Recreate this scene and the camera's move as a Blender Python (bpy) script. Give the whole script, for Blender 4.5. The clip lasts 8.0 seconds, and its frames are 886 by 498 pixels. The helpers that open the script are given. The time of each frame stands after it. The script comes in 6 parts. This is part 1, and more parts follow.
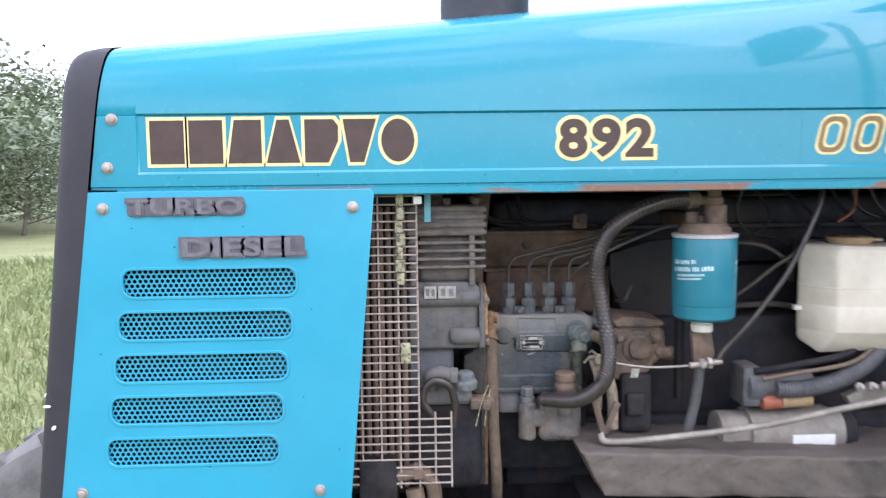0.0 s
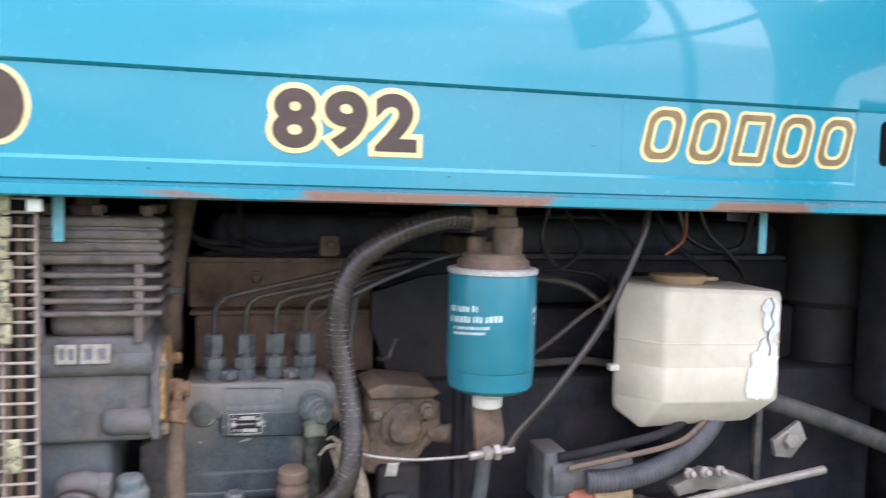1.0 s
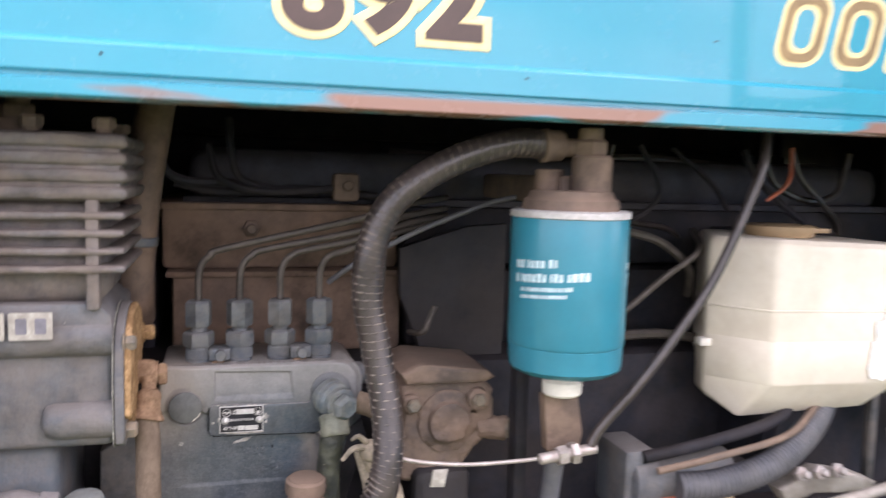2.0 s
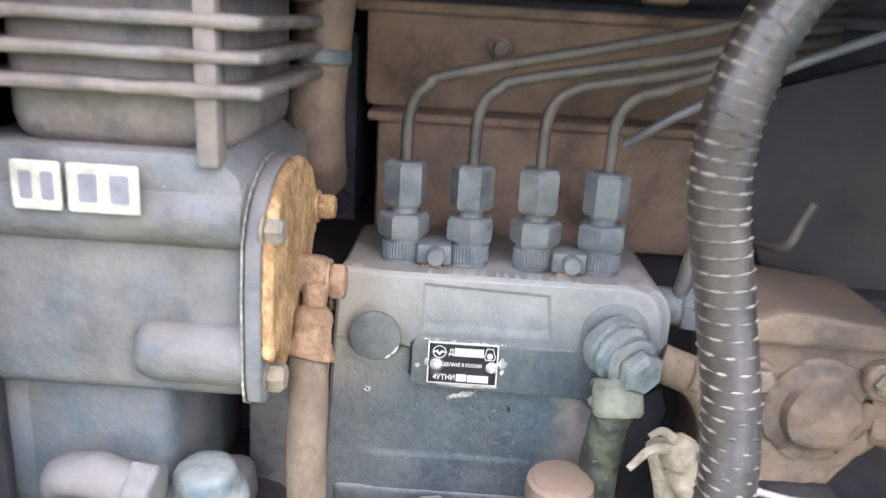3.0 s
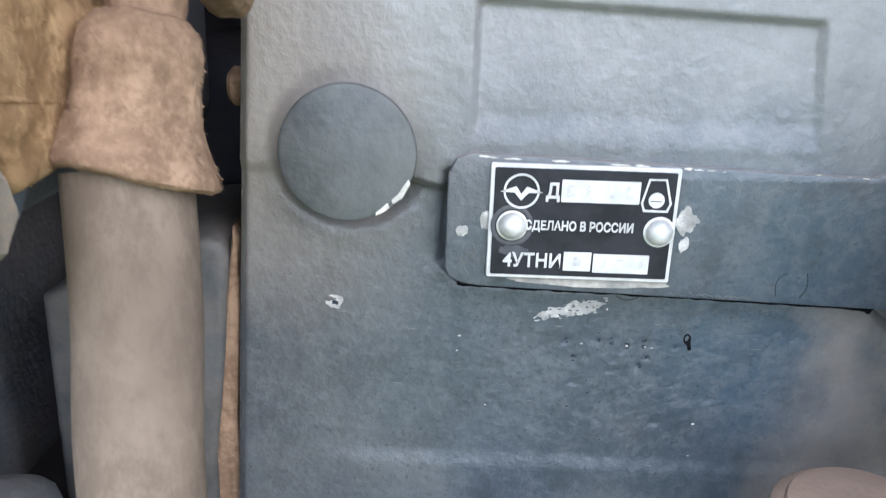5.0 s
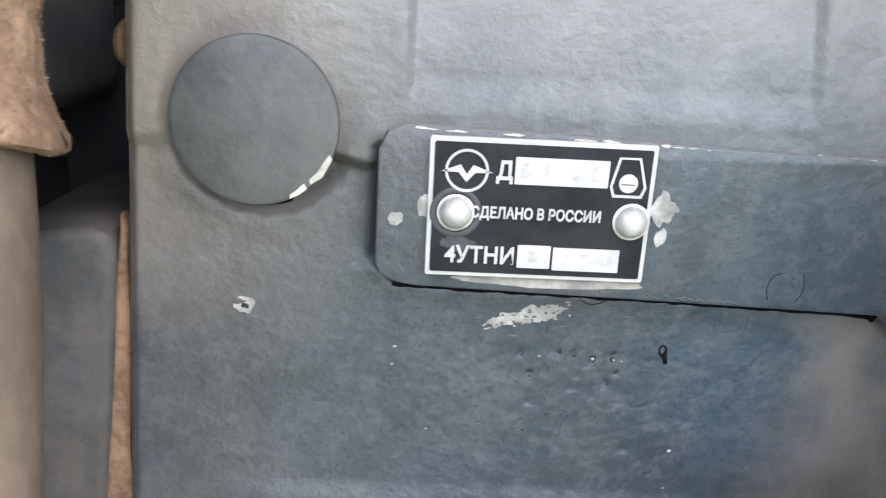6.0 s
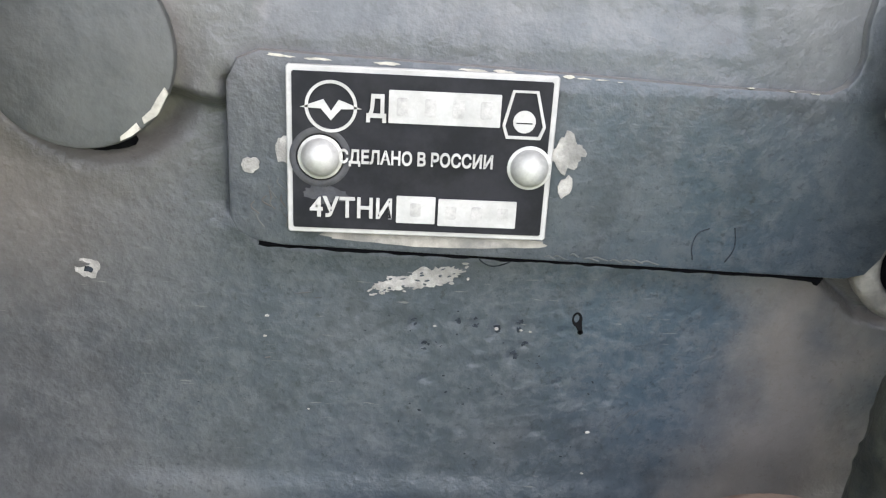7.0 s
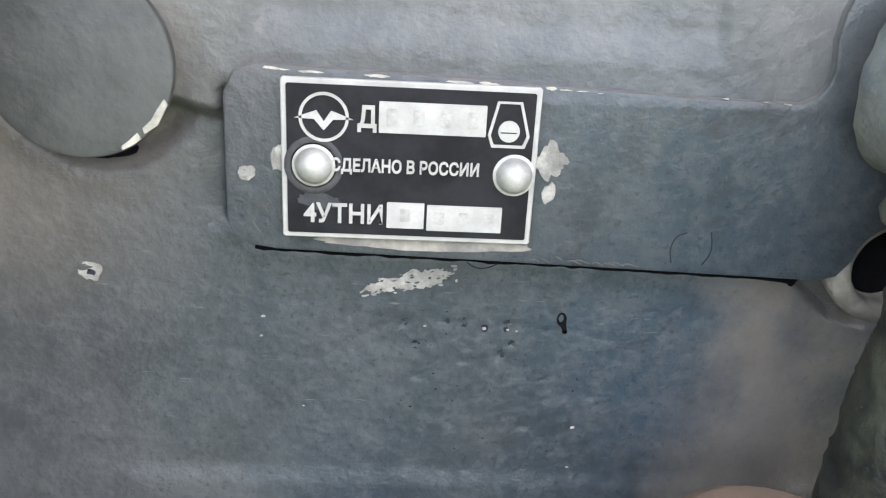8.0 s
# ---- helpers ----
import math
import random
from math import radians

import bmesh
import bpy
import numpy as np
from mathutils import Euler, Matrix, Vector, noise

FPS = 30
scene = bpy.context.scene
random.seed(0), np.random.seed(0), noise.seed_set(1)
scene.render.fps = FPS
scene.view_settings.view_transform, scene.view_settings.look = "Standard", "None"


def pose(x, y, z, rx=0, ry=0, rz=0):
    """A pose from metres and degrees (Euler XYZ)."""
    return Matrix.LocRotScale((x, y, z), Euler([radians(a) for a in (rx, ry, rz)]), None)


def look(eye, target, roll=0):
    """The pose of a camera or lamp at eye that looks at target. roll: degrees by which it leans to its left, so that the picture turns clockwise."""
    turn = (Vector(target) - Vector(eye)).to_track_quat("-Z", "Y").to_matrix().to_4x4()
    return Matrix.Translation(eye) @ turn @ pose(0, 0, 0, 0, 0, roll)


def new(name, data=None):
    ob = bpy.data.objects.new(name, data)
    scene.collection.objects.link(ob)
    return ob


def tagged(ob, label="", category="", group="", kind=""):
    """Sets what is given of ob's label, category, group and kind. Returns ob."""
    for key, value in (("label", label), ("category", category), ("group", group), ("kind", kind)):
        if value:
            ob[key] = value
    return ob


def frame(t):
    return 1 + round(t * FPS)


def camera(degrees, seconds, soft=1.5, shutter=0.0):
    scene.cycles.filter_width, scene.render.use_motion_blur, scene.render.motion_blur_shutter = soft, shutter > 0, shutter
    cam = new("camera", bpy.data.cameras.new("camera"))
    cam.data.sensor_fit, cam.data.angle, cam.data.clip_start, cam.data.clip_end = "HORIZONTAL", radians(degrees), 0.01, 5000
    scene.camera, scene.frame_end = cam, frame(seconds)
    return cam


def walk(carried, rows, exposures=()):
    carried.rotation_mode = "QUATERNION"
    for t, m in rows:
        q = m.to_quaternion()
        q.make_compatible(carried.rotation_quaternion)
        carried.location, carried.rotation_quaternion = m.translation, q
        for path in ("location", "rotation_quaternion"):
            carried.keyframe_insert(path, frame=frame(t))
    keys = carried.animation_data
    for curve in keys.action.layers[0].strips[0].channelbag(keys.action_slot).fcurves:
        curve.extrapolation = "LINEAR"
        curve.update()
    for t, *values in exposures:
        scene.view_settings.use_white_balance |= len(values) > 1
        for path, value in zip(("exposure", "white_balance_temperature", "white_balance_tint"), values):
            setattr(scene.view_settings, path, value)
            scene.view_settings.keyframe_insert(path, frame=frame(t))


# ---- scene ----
cam = camera(58.9, 8.0, soft=1.2, shutter=0.3)
PATH = [
    (0, (-0.057, -0.21, 1.523), (0.021, 1.78, 1.334), -0.7),
    (0.1, (-0.048, -0.158, 1.522), (-0.003, 1.834, 1.348), -0.2),
    (0.2, (-0.031, -0.105, 1.497), (-0.007, 1.891, 1.376), 0.1),
    (0.5, (0.04, 0.057, 1.514), (0.183, 2.048, 1.388), 1.0),
    (0.7, (0.079, 0.118, 1.513), (0.346, 2.095, 1.374), 1.5),
    (1, (0.134, 0.175, 1.504), (0.626, 2.109, 1.369), 1.5),
    (1.3, (0.151, 0.224, 1.501), (0.739, 2.135, 1.447), 1.0),
    (1.4, (0.15, 0.246, 1.503), (0.76, 2.15, 1.419), 0.6),
    (1.5, (0.152, 0.271, 1.507), (0.763, 2.171, 1.368), 0.8),
    (1.9, (0.137, 0.37, 1.479), (0.71, 2.274, 1.25), 1.0),
    (2, (0.12, 0.399, 1.454), (0.667, 2.313, 1.263), 1.5),
    (2.2, (0.119, 0.464, 1.434), (0.43, 2.43, 1.241), 2.4),
    (3.3, (0.133, 0.763, 1.385), (0.058, 2.636, 0.687), 3.3),
    (3.5, (0.128, 0.8, 1.353), (0.017, 2.661, 0.627), 3.2),
    (3.7, (0.118, 0.837, 1.328), (0.034, 2.729, 0.688), 3.4),
    (4, (0.109, 0.883, 1.316), (0.059, 2.764, 0.639), 2.3),
    (4.5, (0.109, 0.905, 1.307), (0.108, 2.801, 0.67), 2.0),
    (4.7, (0.11, 0.908, 1.299), (0.097, 2.802, 0.655), 1.9),
    (5.8, (0.116, 0.939, 1.274), (0.15, 2.842, 0.66), 2.9),
    (6, (0.118, 0.94, 1.276), (0.187, 2.846, 0.675), 3.1),
    (6.5, (0.133, 0.955, 1.272), (0.211, 2.832, 0.586), 2.8),
    (7, (0.136, 0.957, 1.269), (0.227, 2.837, 0.593), 3.1),
    (7.5, (0.14, 0.958, 1.271), (0.243, 2.83, 0.576), 2.6),
    (8, (0.137, 0.953, 1.272), (0.235, 2.827, 0.582), 3.1),
]
EXPOSURES = [(0.0, 0.7, 6250, 24), (0.5, 0.64, 6300, 22), (1.0, 0.83, 6300, 24), (1.5, 0.64, 6350, 26), (2.0, 1.12, 6800, 30), (2.2, 1.44, 6750, 29), (3.3, 2.02, 6200, 18), (3.7, 1.95, 6100, 17), (4.0, 1.84, 6000, 16), (4.7, 1.70, 5850, 16), (5.8, 1.68, 6200, 17), (6.5, 1.57, 6500, 18), (7.0, 1.49, 6550, 18), (8.0, 1.43, 6450, 17)]
walk(cam, [(t, look(eye, target, roll)) for t, eye, target, roll in PATH], EXPOSURES)

# ---- world and light ----
world = bpy.data.worlds.new("overcast_day")
scene.world = world
world.use_nodes = True
wn, wl = world.node_tree.nodes, world.node_tree.links
sky = wn.new("ShaderNodeTexSky")
sky.sky_type, sky.sun_disc = "NISHITA", False
sky.sun_elevation, sky.sun_rotation = radians(42), radians(131)
sky.dust_density, sky.ozone_density = 4.0, 1.0
cloud = wn.new("ShaderNodeMix")
cloud.data_type = "RGBA"
cloud.inputs[0].default_value = 0.8
wl.new(sky.outputs[0], cloud.inputs[6])
# broken cloud cover, brighter overhead than at the horizon
coord, split, rise, tone = wn.new("ShaderNodeTexCoord"), wn.new("ShaderNodeSeparateXYZ"), wn.new("ShaderNodeMapRange"), wn.new("ShaderNodeMix")
wl.new(coord.outputs["Generated"], split.inputs[0])
wl.new(split.outputs["Z"], rise.inputs[0])
tone.data_type = "RGBA"
tone.inputs[6].default_value, tone.inputs[7].default_value = (18.0, 18.8, 19.4, 1), (29.0, 30.6, 32.0, 1)
wl.new(rise.outputs[0], tone.inputs[0])
billow, folds, stretch_v, lit = wn.new("ShaderNodeTexNoise"), wn.new("ShaderNodeMapRange"), wn.new("ShaderNodeVectorMath"), wn.new("ShaderNodeMix")
stretch_v.operation, stretch_v.inputs[1].default_value = "MULTIPLY", (1.0, 1.0, 2.2)
billow.inputs["Scale"].default_value, billow.inputs["Detail"].default_value, billow.inputs["Roughness"].default_value = 2.6, 5.0, 0.5
folds.interpolation_type = "SMOOTHSTEP"
folds.inputs[1].default_value, folds.inputs[2].default_value = 0.43, 0.58
wl.new(coord.outputs["Generated"], stretch_v.inputs[0])
wl.new(stretch_v.outputs[0], billow.inputs["Vector"])
wl.new(billow.outputs["Fac"], folds.inputs[0])
lit.data_type = "RGBA"
lit.inputs[6].default_value = (8.8, 11.4, 13.6, 1)
wl.new(folds.outputs[0], lit.inputs[0])
wl.new(tone.outputs[2], lit.inputs[7])
wl.new(lit.outputs[2], cloud.inputs[7])
wl.new(cloud.outputs[2], wn["Background"].inputs[0])
wn["Background"].inputs[1].default_value = 0.1
sun = new("sun", bpy.data.lights.new("sun", "SUN"))
sun.data.energy, sun.data.angle, sun.data.color = 1.2, radians(50), (1.0, 0.98, 0.95)
sun.matrix_world = look((6.0, -4.0, 7.9), (0.2, 1, 1.2))


# ---- materials ----
def shader(name):
    m = bpy.data.materials.new(name)
    m.use_nodes = True
    return m, m.node_tree.nodes, m.node_tree.links, m.node_tree.nodes["Principled BSDF"]


def rgb(c):
    return (*c, 1)


def noise_node(n, l, scale, detail=4.0, rough=0.6, stretch=None):
    g = n.new("ShaderNodeNewGeometry")
    t = n.new("ShaderNodeTexNoise")
    t.inputs["Scale"].default_value, t.inputs["Detail"].default_value, t.inputs["Roughness"].default_value = scale, detail, rough
    if stretch:
        v = n.new("ShaderNodeVectorMath")
        v.operation = "MULTIPLY"
        v.inputs[1].default_value = stretch
        l.new(g.outputs["Position"], v.inputs[0])
        l.new(v.outputs[0], t.inputs["Vector"])
    else:
        l.new(g.outputs["Position"], t.inputs["Vector"])
    return t.outputs["Fac"]


def ramp(n, l, src, lo, hi):
    r = n.new("ShaderNodeMapRange")
    r.interpolation_type = "SMOOTHSTEP"
    r.inputs[1].default_value, r.inputs[2].default_value = lo, hi
    l.new(src, r.inputs[0])
    return r.outputs[0]


def mixc(n, l, fac, a, b):
    m = n.new("ShaderNodeMix")
    m.data_type = "RGBA"
    for k, v in ((0, fac), (6, a), (7, b)):
        if isinstance(v, (float, int)):
            m.inputs[k].default_value = v
        elif isinstance(v, tuple):
            m.inputs[k].default_value = rgb(v)
        else:
            l.new(v, m.inputs[k])
    return m.outputs[2]


def math_node(n, l, op, a, b=0.0):
    m = n.new("ShaderNodeMath")
    m.operation = op
    for k, v in ((0, a), (1, b)):
        if isinstance(v, (float, int)):
            m.inputs[k].default_value = v
        else:
            l.new(v, m.inputs[k])
    return m.outputs[0]


def surface(name, base, rough=0.6, metal=0.0, var=0.25, scale=30.0, dust=None, amount=0.0, settle=0.0, spots=None, spot_level=0.66,
            spot_scale=90.0, bump=0.15, grain=400.0, coat=0.0, tint=None, sheen=0.5):
    """A worn surface: broad and fine variation of base, dust in clouds and on upward faces, spots of another colour, fine relief."""
    m, n, l, p = shader(name)
    broad = noise_node(n, l, scale)
    fine = noise_node(n, l, scale * 9, 3.0)
    dark = tuple(c * (1 - var) for c in base)
    light = tuple(min(1.0, c * (1 + var)) for c in base)
    col = mixc(n, l, ramp(n, l, broad, 0.3, 0.7), dark, light)
    if tint:
        col = mixc(n, l, ramp(n, l, noise_node(n, l, scale * 0.35, 2.0), 0.42, 0.62), col, tint)
    col = mixc(n, l, math_node(n, l, "MULTIPLY", ramp(n, l, fine, 0.45, 0.75), 0.35), col, dark)
    rg = rough
    if dust:
        cloudy = math_node(n, l, "MULTIPLY", ramp(n, l, noise_node(n, l, scale * 0.8, 6.0, 0.7), 0.35, 0.65), amount)
        g = n.new("ShaderNodeNewGeometry")
        s = n.new("ShaderNodeSeparateXYZ")
        l.new(g.outputs["Normal"], s.inputs[0])
        up = math_node(n, l, "MULTIPLY", ramp(n, l, s.outputs["Z"], 0.1, 0.9), settle)
        fac = math_node(n, l, "MAXIMUM", cloudy, up)
        col = mixc(n, l, fac, col, dust)
        rg = math_node(n, l, "ADD", math_node(n, l, "MULTIPLY", fac, 0.85 - rough), rough)
    if spots:
        f = ramp(n, l, noise_node(n, l, spot_scale, 5.0, 0.65), spot_level, spot_level + 0.03)
        col = mixc(n, l, f, col, spots)
    l.new(col, p.inputs["Base Color"])
    if isinstance(rg, float):
        rg = math_node(n, l, "ADD", math_node(n, l, "MULTIPLY", fine, 0.2), rough - 0.1)
    l.new(rg, p.inputs["Roughness"])
    p.inputs["Metallic"].default_value = metal
    p.inputs["Coat Weight"].default_value = coat
    p.inputs["Specular IOR Level"].default_value = sheen
    p.inputs["Coat Roughness"].default_value = 0.08
    if bump:
        b = n.new("ShaderNodeBump")
        b.inputs["Strength"].default_value, b.inputs["Distance"].default_value = bump, 0.001
        h = math_node(n, l, "ADD", noise_node(n, l, grain, 4.0), math_node(n, l, "MULTIPLY", noise_node(n, l, grain * 0.2, 3.0), 2.0))
        l.new(h, b.inputs["Height"])
        l.new(b.outputs[0], p.inputs["Normal"])
    return m


def fuzzy_dirt(name, deep, loose, grain, relief=1.0):
    """Caked dust with a furry, finely streaked relief: dark in the hollows, pale on the ridges."""
    m, n, l, p = shader(name)
    fibre = noise_node(n, l, 620.0, 6.0, 0.7, grain)
    clump = noise_node(n, l, 95.0, 5.0, 0.65, grain)
    patch = noise_node(n, l, 38.0, 3.0, 0.55)
    h = math_node(n, l, "ADD", math_node(n, l, "MULTIPLY", clump, 0.62), math_node(n, l, "MULTIPLY", fibre, 0.38))
    c = mixc(n, l, ramp(n, l, h, 0.41, 0.60), deep, loose)
    c = mixc(n, l, math_node(n, l, "MULTIPLY", ramp(n, l, patch, 0.48, 0.68), 0.45), c, tuple(v * 0.8 for v in deep))
    c = mixc(n, l, math_node(n, l, "MULTIPLY", ramp(n, l, noise_node(n, l, 55.0, 4.0), 0.52, 0.7), 0.35), c, tuple(min(1.0, v * 1.2) for v in loose))
    l.new(c, p.inputs["Base Color"])
    p.inputs["Roughness"].default_value = 0.92
    p.inputs["Specular IOR Level"].default_value = 0.2
    b = n.new("ShaderNodeBump")
    b.inputs["Strength"].default_value, b.inputs["Distance"].default_value = 0.7 * relief, 0.0012
    l.new(h, b.inputs["Height"])
    l.new(b.outputs[0], p.inputs["Normal"])
    return m


DUST = (0.30, 0.235, 0.19)
blue_paint = surface("blue_paint", (0.016, 0.328, 0.495), 0.3, var=0.05, scale=5, dust=(0.11, 0.385, 0.51), amount=0.10, bump=0.02, grain=60, coat=0.55)
grille_plastic = surface("charcoal_plastic", (0.030, 0.028, 0.037), 0.55, var=0.12, scale=12, spots=(0.4, 0.4, 0.42), spot_level=0.76, spot_scale=40, bump=0.1)
badge_grey = surface("grey_badge_plastic", (0.10, 0.095, 0.115), 0.5, var=0.2, scale=60, dust=(0.2, 0.18, 0.19), amount=0.3)
badge_light = surface("worn_badge_face", (0.15, 0.143, 0.168), 0.45, var=0.2, scale=80)
letter_dark = surface("dark_brown_print", (0.07, 0.042, 0.036), 0.45, var=0.15, scale=50, bump=0.0)
letter_bronze = surface("bronze_print", (0.26, 0.165, 0.07), 0.4, var=0.25, scale=50, bump=0.0)
letter_gold = surface("golden_print", (0.85, 0.68, 0.33), 0.4, var=0.12, scale=50, bump=0.0)
bare_bolt = surface("zinc_bolt", (0.42, 0.38, 0.36), 0.4, 0.5, var=0.2, scale=120, dust=(0.36, 0.27, 0.23), amount=0.4)
bolt_dusty = surface("dusty_bolt", (0.12, 0.115, 0.102), 0.6, 0.1, var=0.35, scale=150, dust=(0.24, 0.18, 0.125), amount=0.85, settle=0.5, bump=0.4)
worn_plate = surface("worn_beige_plate", (0.36, 0.34, 0.30), 0.6, var=0.25, scale=140, dust=(0.25, 0.22, 0.19), amount=0.6)
wire_metal = surface("dusty_wire", (0.38, 0.32, 0.29), 0.6, 0.2, var=0.25, scale=60, dust=(0.38, 0.29, 0.24), amount=0.6)


def pump_paint_material():
    """Grey-blue machine paint under a film of dust: blotches, fine speckle, tiny light chips, hair scratches and soft dents."""
    m, n, l, p = shader("grey_pump_paint")
    g = n.new("ShaderNodeNewGeometry")
    sep = n.new("ShaderNodeSeparateXYZ")
    l.new(g.outputs["Normal"], sep.inputs[0])
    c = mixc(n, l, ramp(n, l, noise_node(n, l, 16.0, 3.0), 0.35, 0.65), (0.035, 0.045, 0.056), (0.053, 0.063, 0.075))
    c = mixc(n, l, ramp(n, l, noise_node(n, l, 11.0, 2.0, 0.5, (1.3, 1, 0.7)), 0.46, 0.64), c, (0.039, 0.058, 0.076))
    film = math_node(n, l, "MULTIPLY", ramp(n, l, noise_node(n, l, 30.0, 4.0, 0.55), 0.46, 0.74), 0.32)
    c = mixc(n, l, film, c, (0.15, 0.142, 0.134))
    mott = math_node(n, l, "MULTIPLY", ramp(n, l, noise_node(n, l, 260.0, 8.0, 0.8), 0.44, 0.60), 0.62)
    c = mixc(n, l, mott, c, (0.083, 0.092, 0.102))
    pits = math_node(n, l, "MULTIPLY", ramp(n, l, noise_node(n, l, 900.0, 4.0, 0.7), 0.56, 0.68), 0.6)
    c = mixc(n, l, pits, c, (0.017, 0.020, 0.026))
    stain = math_node(n, l, "MULTIPLY", ramp(n, l, noise_node(n, l, 75.0, 6.0, 0.75), 0.50, 0.64), 0.55)
    c = mixc(n, l, stain, c, (0.029, 0.034, 0.041))
    scr = ramp(n, l, noise_node(n, l, 150.0, 3.0, 0.6, (1.0, 1.0, 14.0)), 0.66, 0.70)
    scr = math_node(n, l, "MULTIPLY", scr, math_node(n, l, "MULTIPLY", ramp(n, l, noise_node(n, l, 40.0), 0.5, 0.6), 0.35))
    c = mixc(n, l, scr, c, (0.26, 0.25, 0.23))
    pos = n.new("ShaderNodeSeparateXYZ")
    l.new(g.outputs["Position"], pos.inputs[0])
    # colour grows paler with height and warmer near both ends
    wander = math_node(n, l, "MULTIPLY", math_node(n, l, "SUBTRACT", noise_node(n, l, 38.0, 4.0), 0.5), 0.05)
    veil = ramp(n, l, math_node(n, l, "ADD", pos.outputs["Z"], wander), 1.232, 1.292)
    # the pale upper tone is weaker on the raised pad
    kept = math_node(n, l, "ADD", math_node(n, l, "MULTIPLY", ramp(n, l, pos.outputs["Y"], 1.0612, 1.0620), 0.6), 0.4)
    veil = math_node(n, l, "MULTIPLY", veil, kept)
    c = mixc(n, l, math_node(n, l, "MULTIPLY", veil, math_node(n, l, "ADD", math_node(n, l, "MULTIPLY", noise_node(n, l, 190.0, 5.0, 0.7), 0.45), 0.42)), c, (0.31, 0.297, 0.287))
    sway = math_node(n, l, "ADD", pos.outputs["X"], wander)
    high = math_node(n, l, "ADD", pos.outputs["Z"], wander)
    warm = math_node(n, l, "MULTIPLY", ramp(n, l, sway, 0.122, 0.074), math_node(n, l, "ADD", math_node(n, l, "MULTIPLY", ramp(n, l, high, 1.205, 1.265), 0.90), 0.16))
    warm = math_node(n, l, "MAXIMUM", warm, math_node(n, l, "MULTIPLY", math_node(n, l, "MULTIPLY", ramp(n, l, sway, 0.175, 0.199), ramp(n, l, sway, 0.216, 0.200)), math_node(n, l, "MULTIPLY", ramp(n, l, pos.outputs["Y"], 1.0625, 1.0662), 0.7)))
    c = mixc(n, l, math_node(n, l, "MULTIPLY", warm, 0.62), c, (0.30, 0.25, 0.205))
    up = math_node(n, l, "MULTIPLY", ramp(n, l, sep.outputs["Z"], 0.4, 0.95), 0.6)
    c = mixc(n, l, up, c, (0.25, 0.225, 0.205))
    l.new(c, p.inputs["Base Color"])
    l.new(math_node(n, l, "ADD", math_node(n, l, "MULTIPLY", film, 0.5), 0.34), p.inputs["Roughness"])
    b = n.new("ShaderNodeBump")
    b.inputs["Strength"].default_value, b.inputs["Distance"].default_value = 0.4, 0.0006
    h = math_node(n, l, "ADD", math_node(n, l, "MULTIPLY", noise_node(n, l, 210.0, 6.0), 1.5), math_node(n, l, "MULTIPLY", noise_node(n, l, 520.0, 3.0), 1.1))
    l.new(h, b.inputs["Height"])
    l.new(b.outputs[0], p.inputs["Normal"])
    return m


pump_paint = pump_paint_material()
steel_grey = surface("grey_painted_steel", (0.092, 0.10, 0.112), 0.45, 0.1, var=0.5, scale=70, dust=(0.205, 0.19, 0.175), amount=0.55, settle=0.35, bump=0.25, tint=(0.08, 0.098, 0.118))
cast_grey = surface("dusty_grey_casting", (0.084, 0.088, 0.098), 0.6, var=0.42, scale=30, dust=(0.178, 0.15, 0.132), amount=0.55, settle=0.5, spots=(0.27, 0.255, 0.235), spot_level=0.735, spot_scale=75, bump=0.55, grain=260, tint=(0.076, 0.092, 0.108))
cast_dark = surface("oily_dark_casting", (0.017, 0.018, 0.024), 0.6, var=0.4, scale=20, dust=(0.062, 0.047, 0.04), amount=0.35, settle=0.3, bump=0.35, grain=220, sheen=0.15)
cover_dark = surface("dusty_dark_cover", (0.036, 0.038, 0.052), 0.6, var=0.4, scale=20, dust=(0.085, 0.065, 0.056), amount=0.4, settle=0.35, bump=0.35, grain=220, sheen=0.25)
fin_grey = surface("dusty_brown_grey_fins", (0.100, 0.092, 0.092), 0.65, var=0.45, scale=40, dust=(0.20, 0.155, 0.128), amount=0.6, settle=0.45, bump=0.5, grain=260)
shield_grey = surface("dusty_dark_shield", (0.027, 0.026, 0.030), 0.65, var=0.3, scale=14, dust=(0.06, 0.048, 0.042), amount=0.5, bump=0.2, sheen=0.25)
cast_brown = surface("rusty_brown_casting", (0.135, 0.088, 0.064), 0.7, var=0.5, scale=26, dust=(0.25, 0.172, 0.125), amount=0.6, settle=0.6, bump=0.5, grain=180, tint=(0.075, 0.056, 0.048))
head_brown = surface("rusted_cylinder_casting", (0.125, 0.078, 0.054), 0.8, var=0.6, scale=22, dust=(0.265, 0.17, 0.118), amount=0.6, settle=0.4, spots=(0.13, 0.085, 0.062), spot_level=0.72, spot_scale=70, bump=0.6, grain=160, tint=(0.15, 0.102, 0.078))
rail_brown = surface("dusty_rail_paint", (0.085, 0.070, 0.064), 0.65, var=0.35, scale=10, dust=(0.17, 0.135, 0.115), amount=0.6, settle=0.4, bump=0.7, grain=120, tint=(0.045, 0.038, 0.037))
ochre_dust = fuzzy_dirt("ochre_caked_dirt", (0.20, 0.115, 0.054), (0.42, 0.265, 0.138), (1.0, 1.0, 0.75))
rust_pink = fuzzy_dirt("rusty_dusted_fitting", (0.165, 0.100, 0.062), (0.29, 0.185, 0.118), (1.0, 1.0, 1.0), 0.8)
pump_dark = surface("olive_grey_plug_paint", (0.064, 0.068, 0.069), 0.5, var=0.35, scale=60, dust=(0.14, 0.137, 0.127), amount=0.45, bump=0.3)
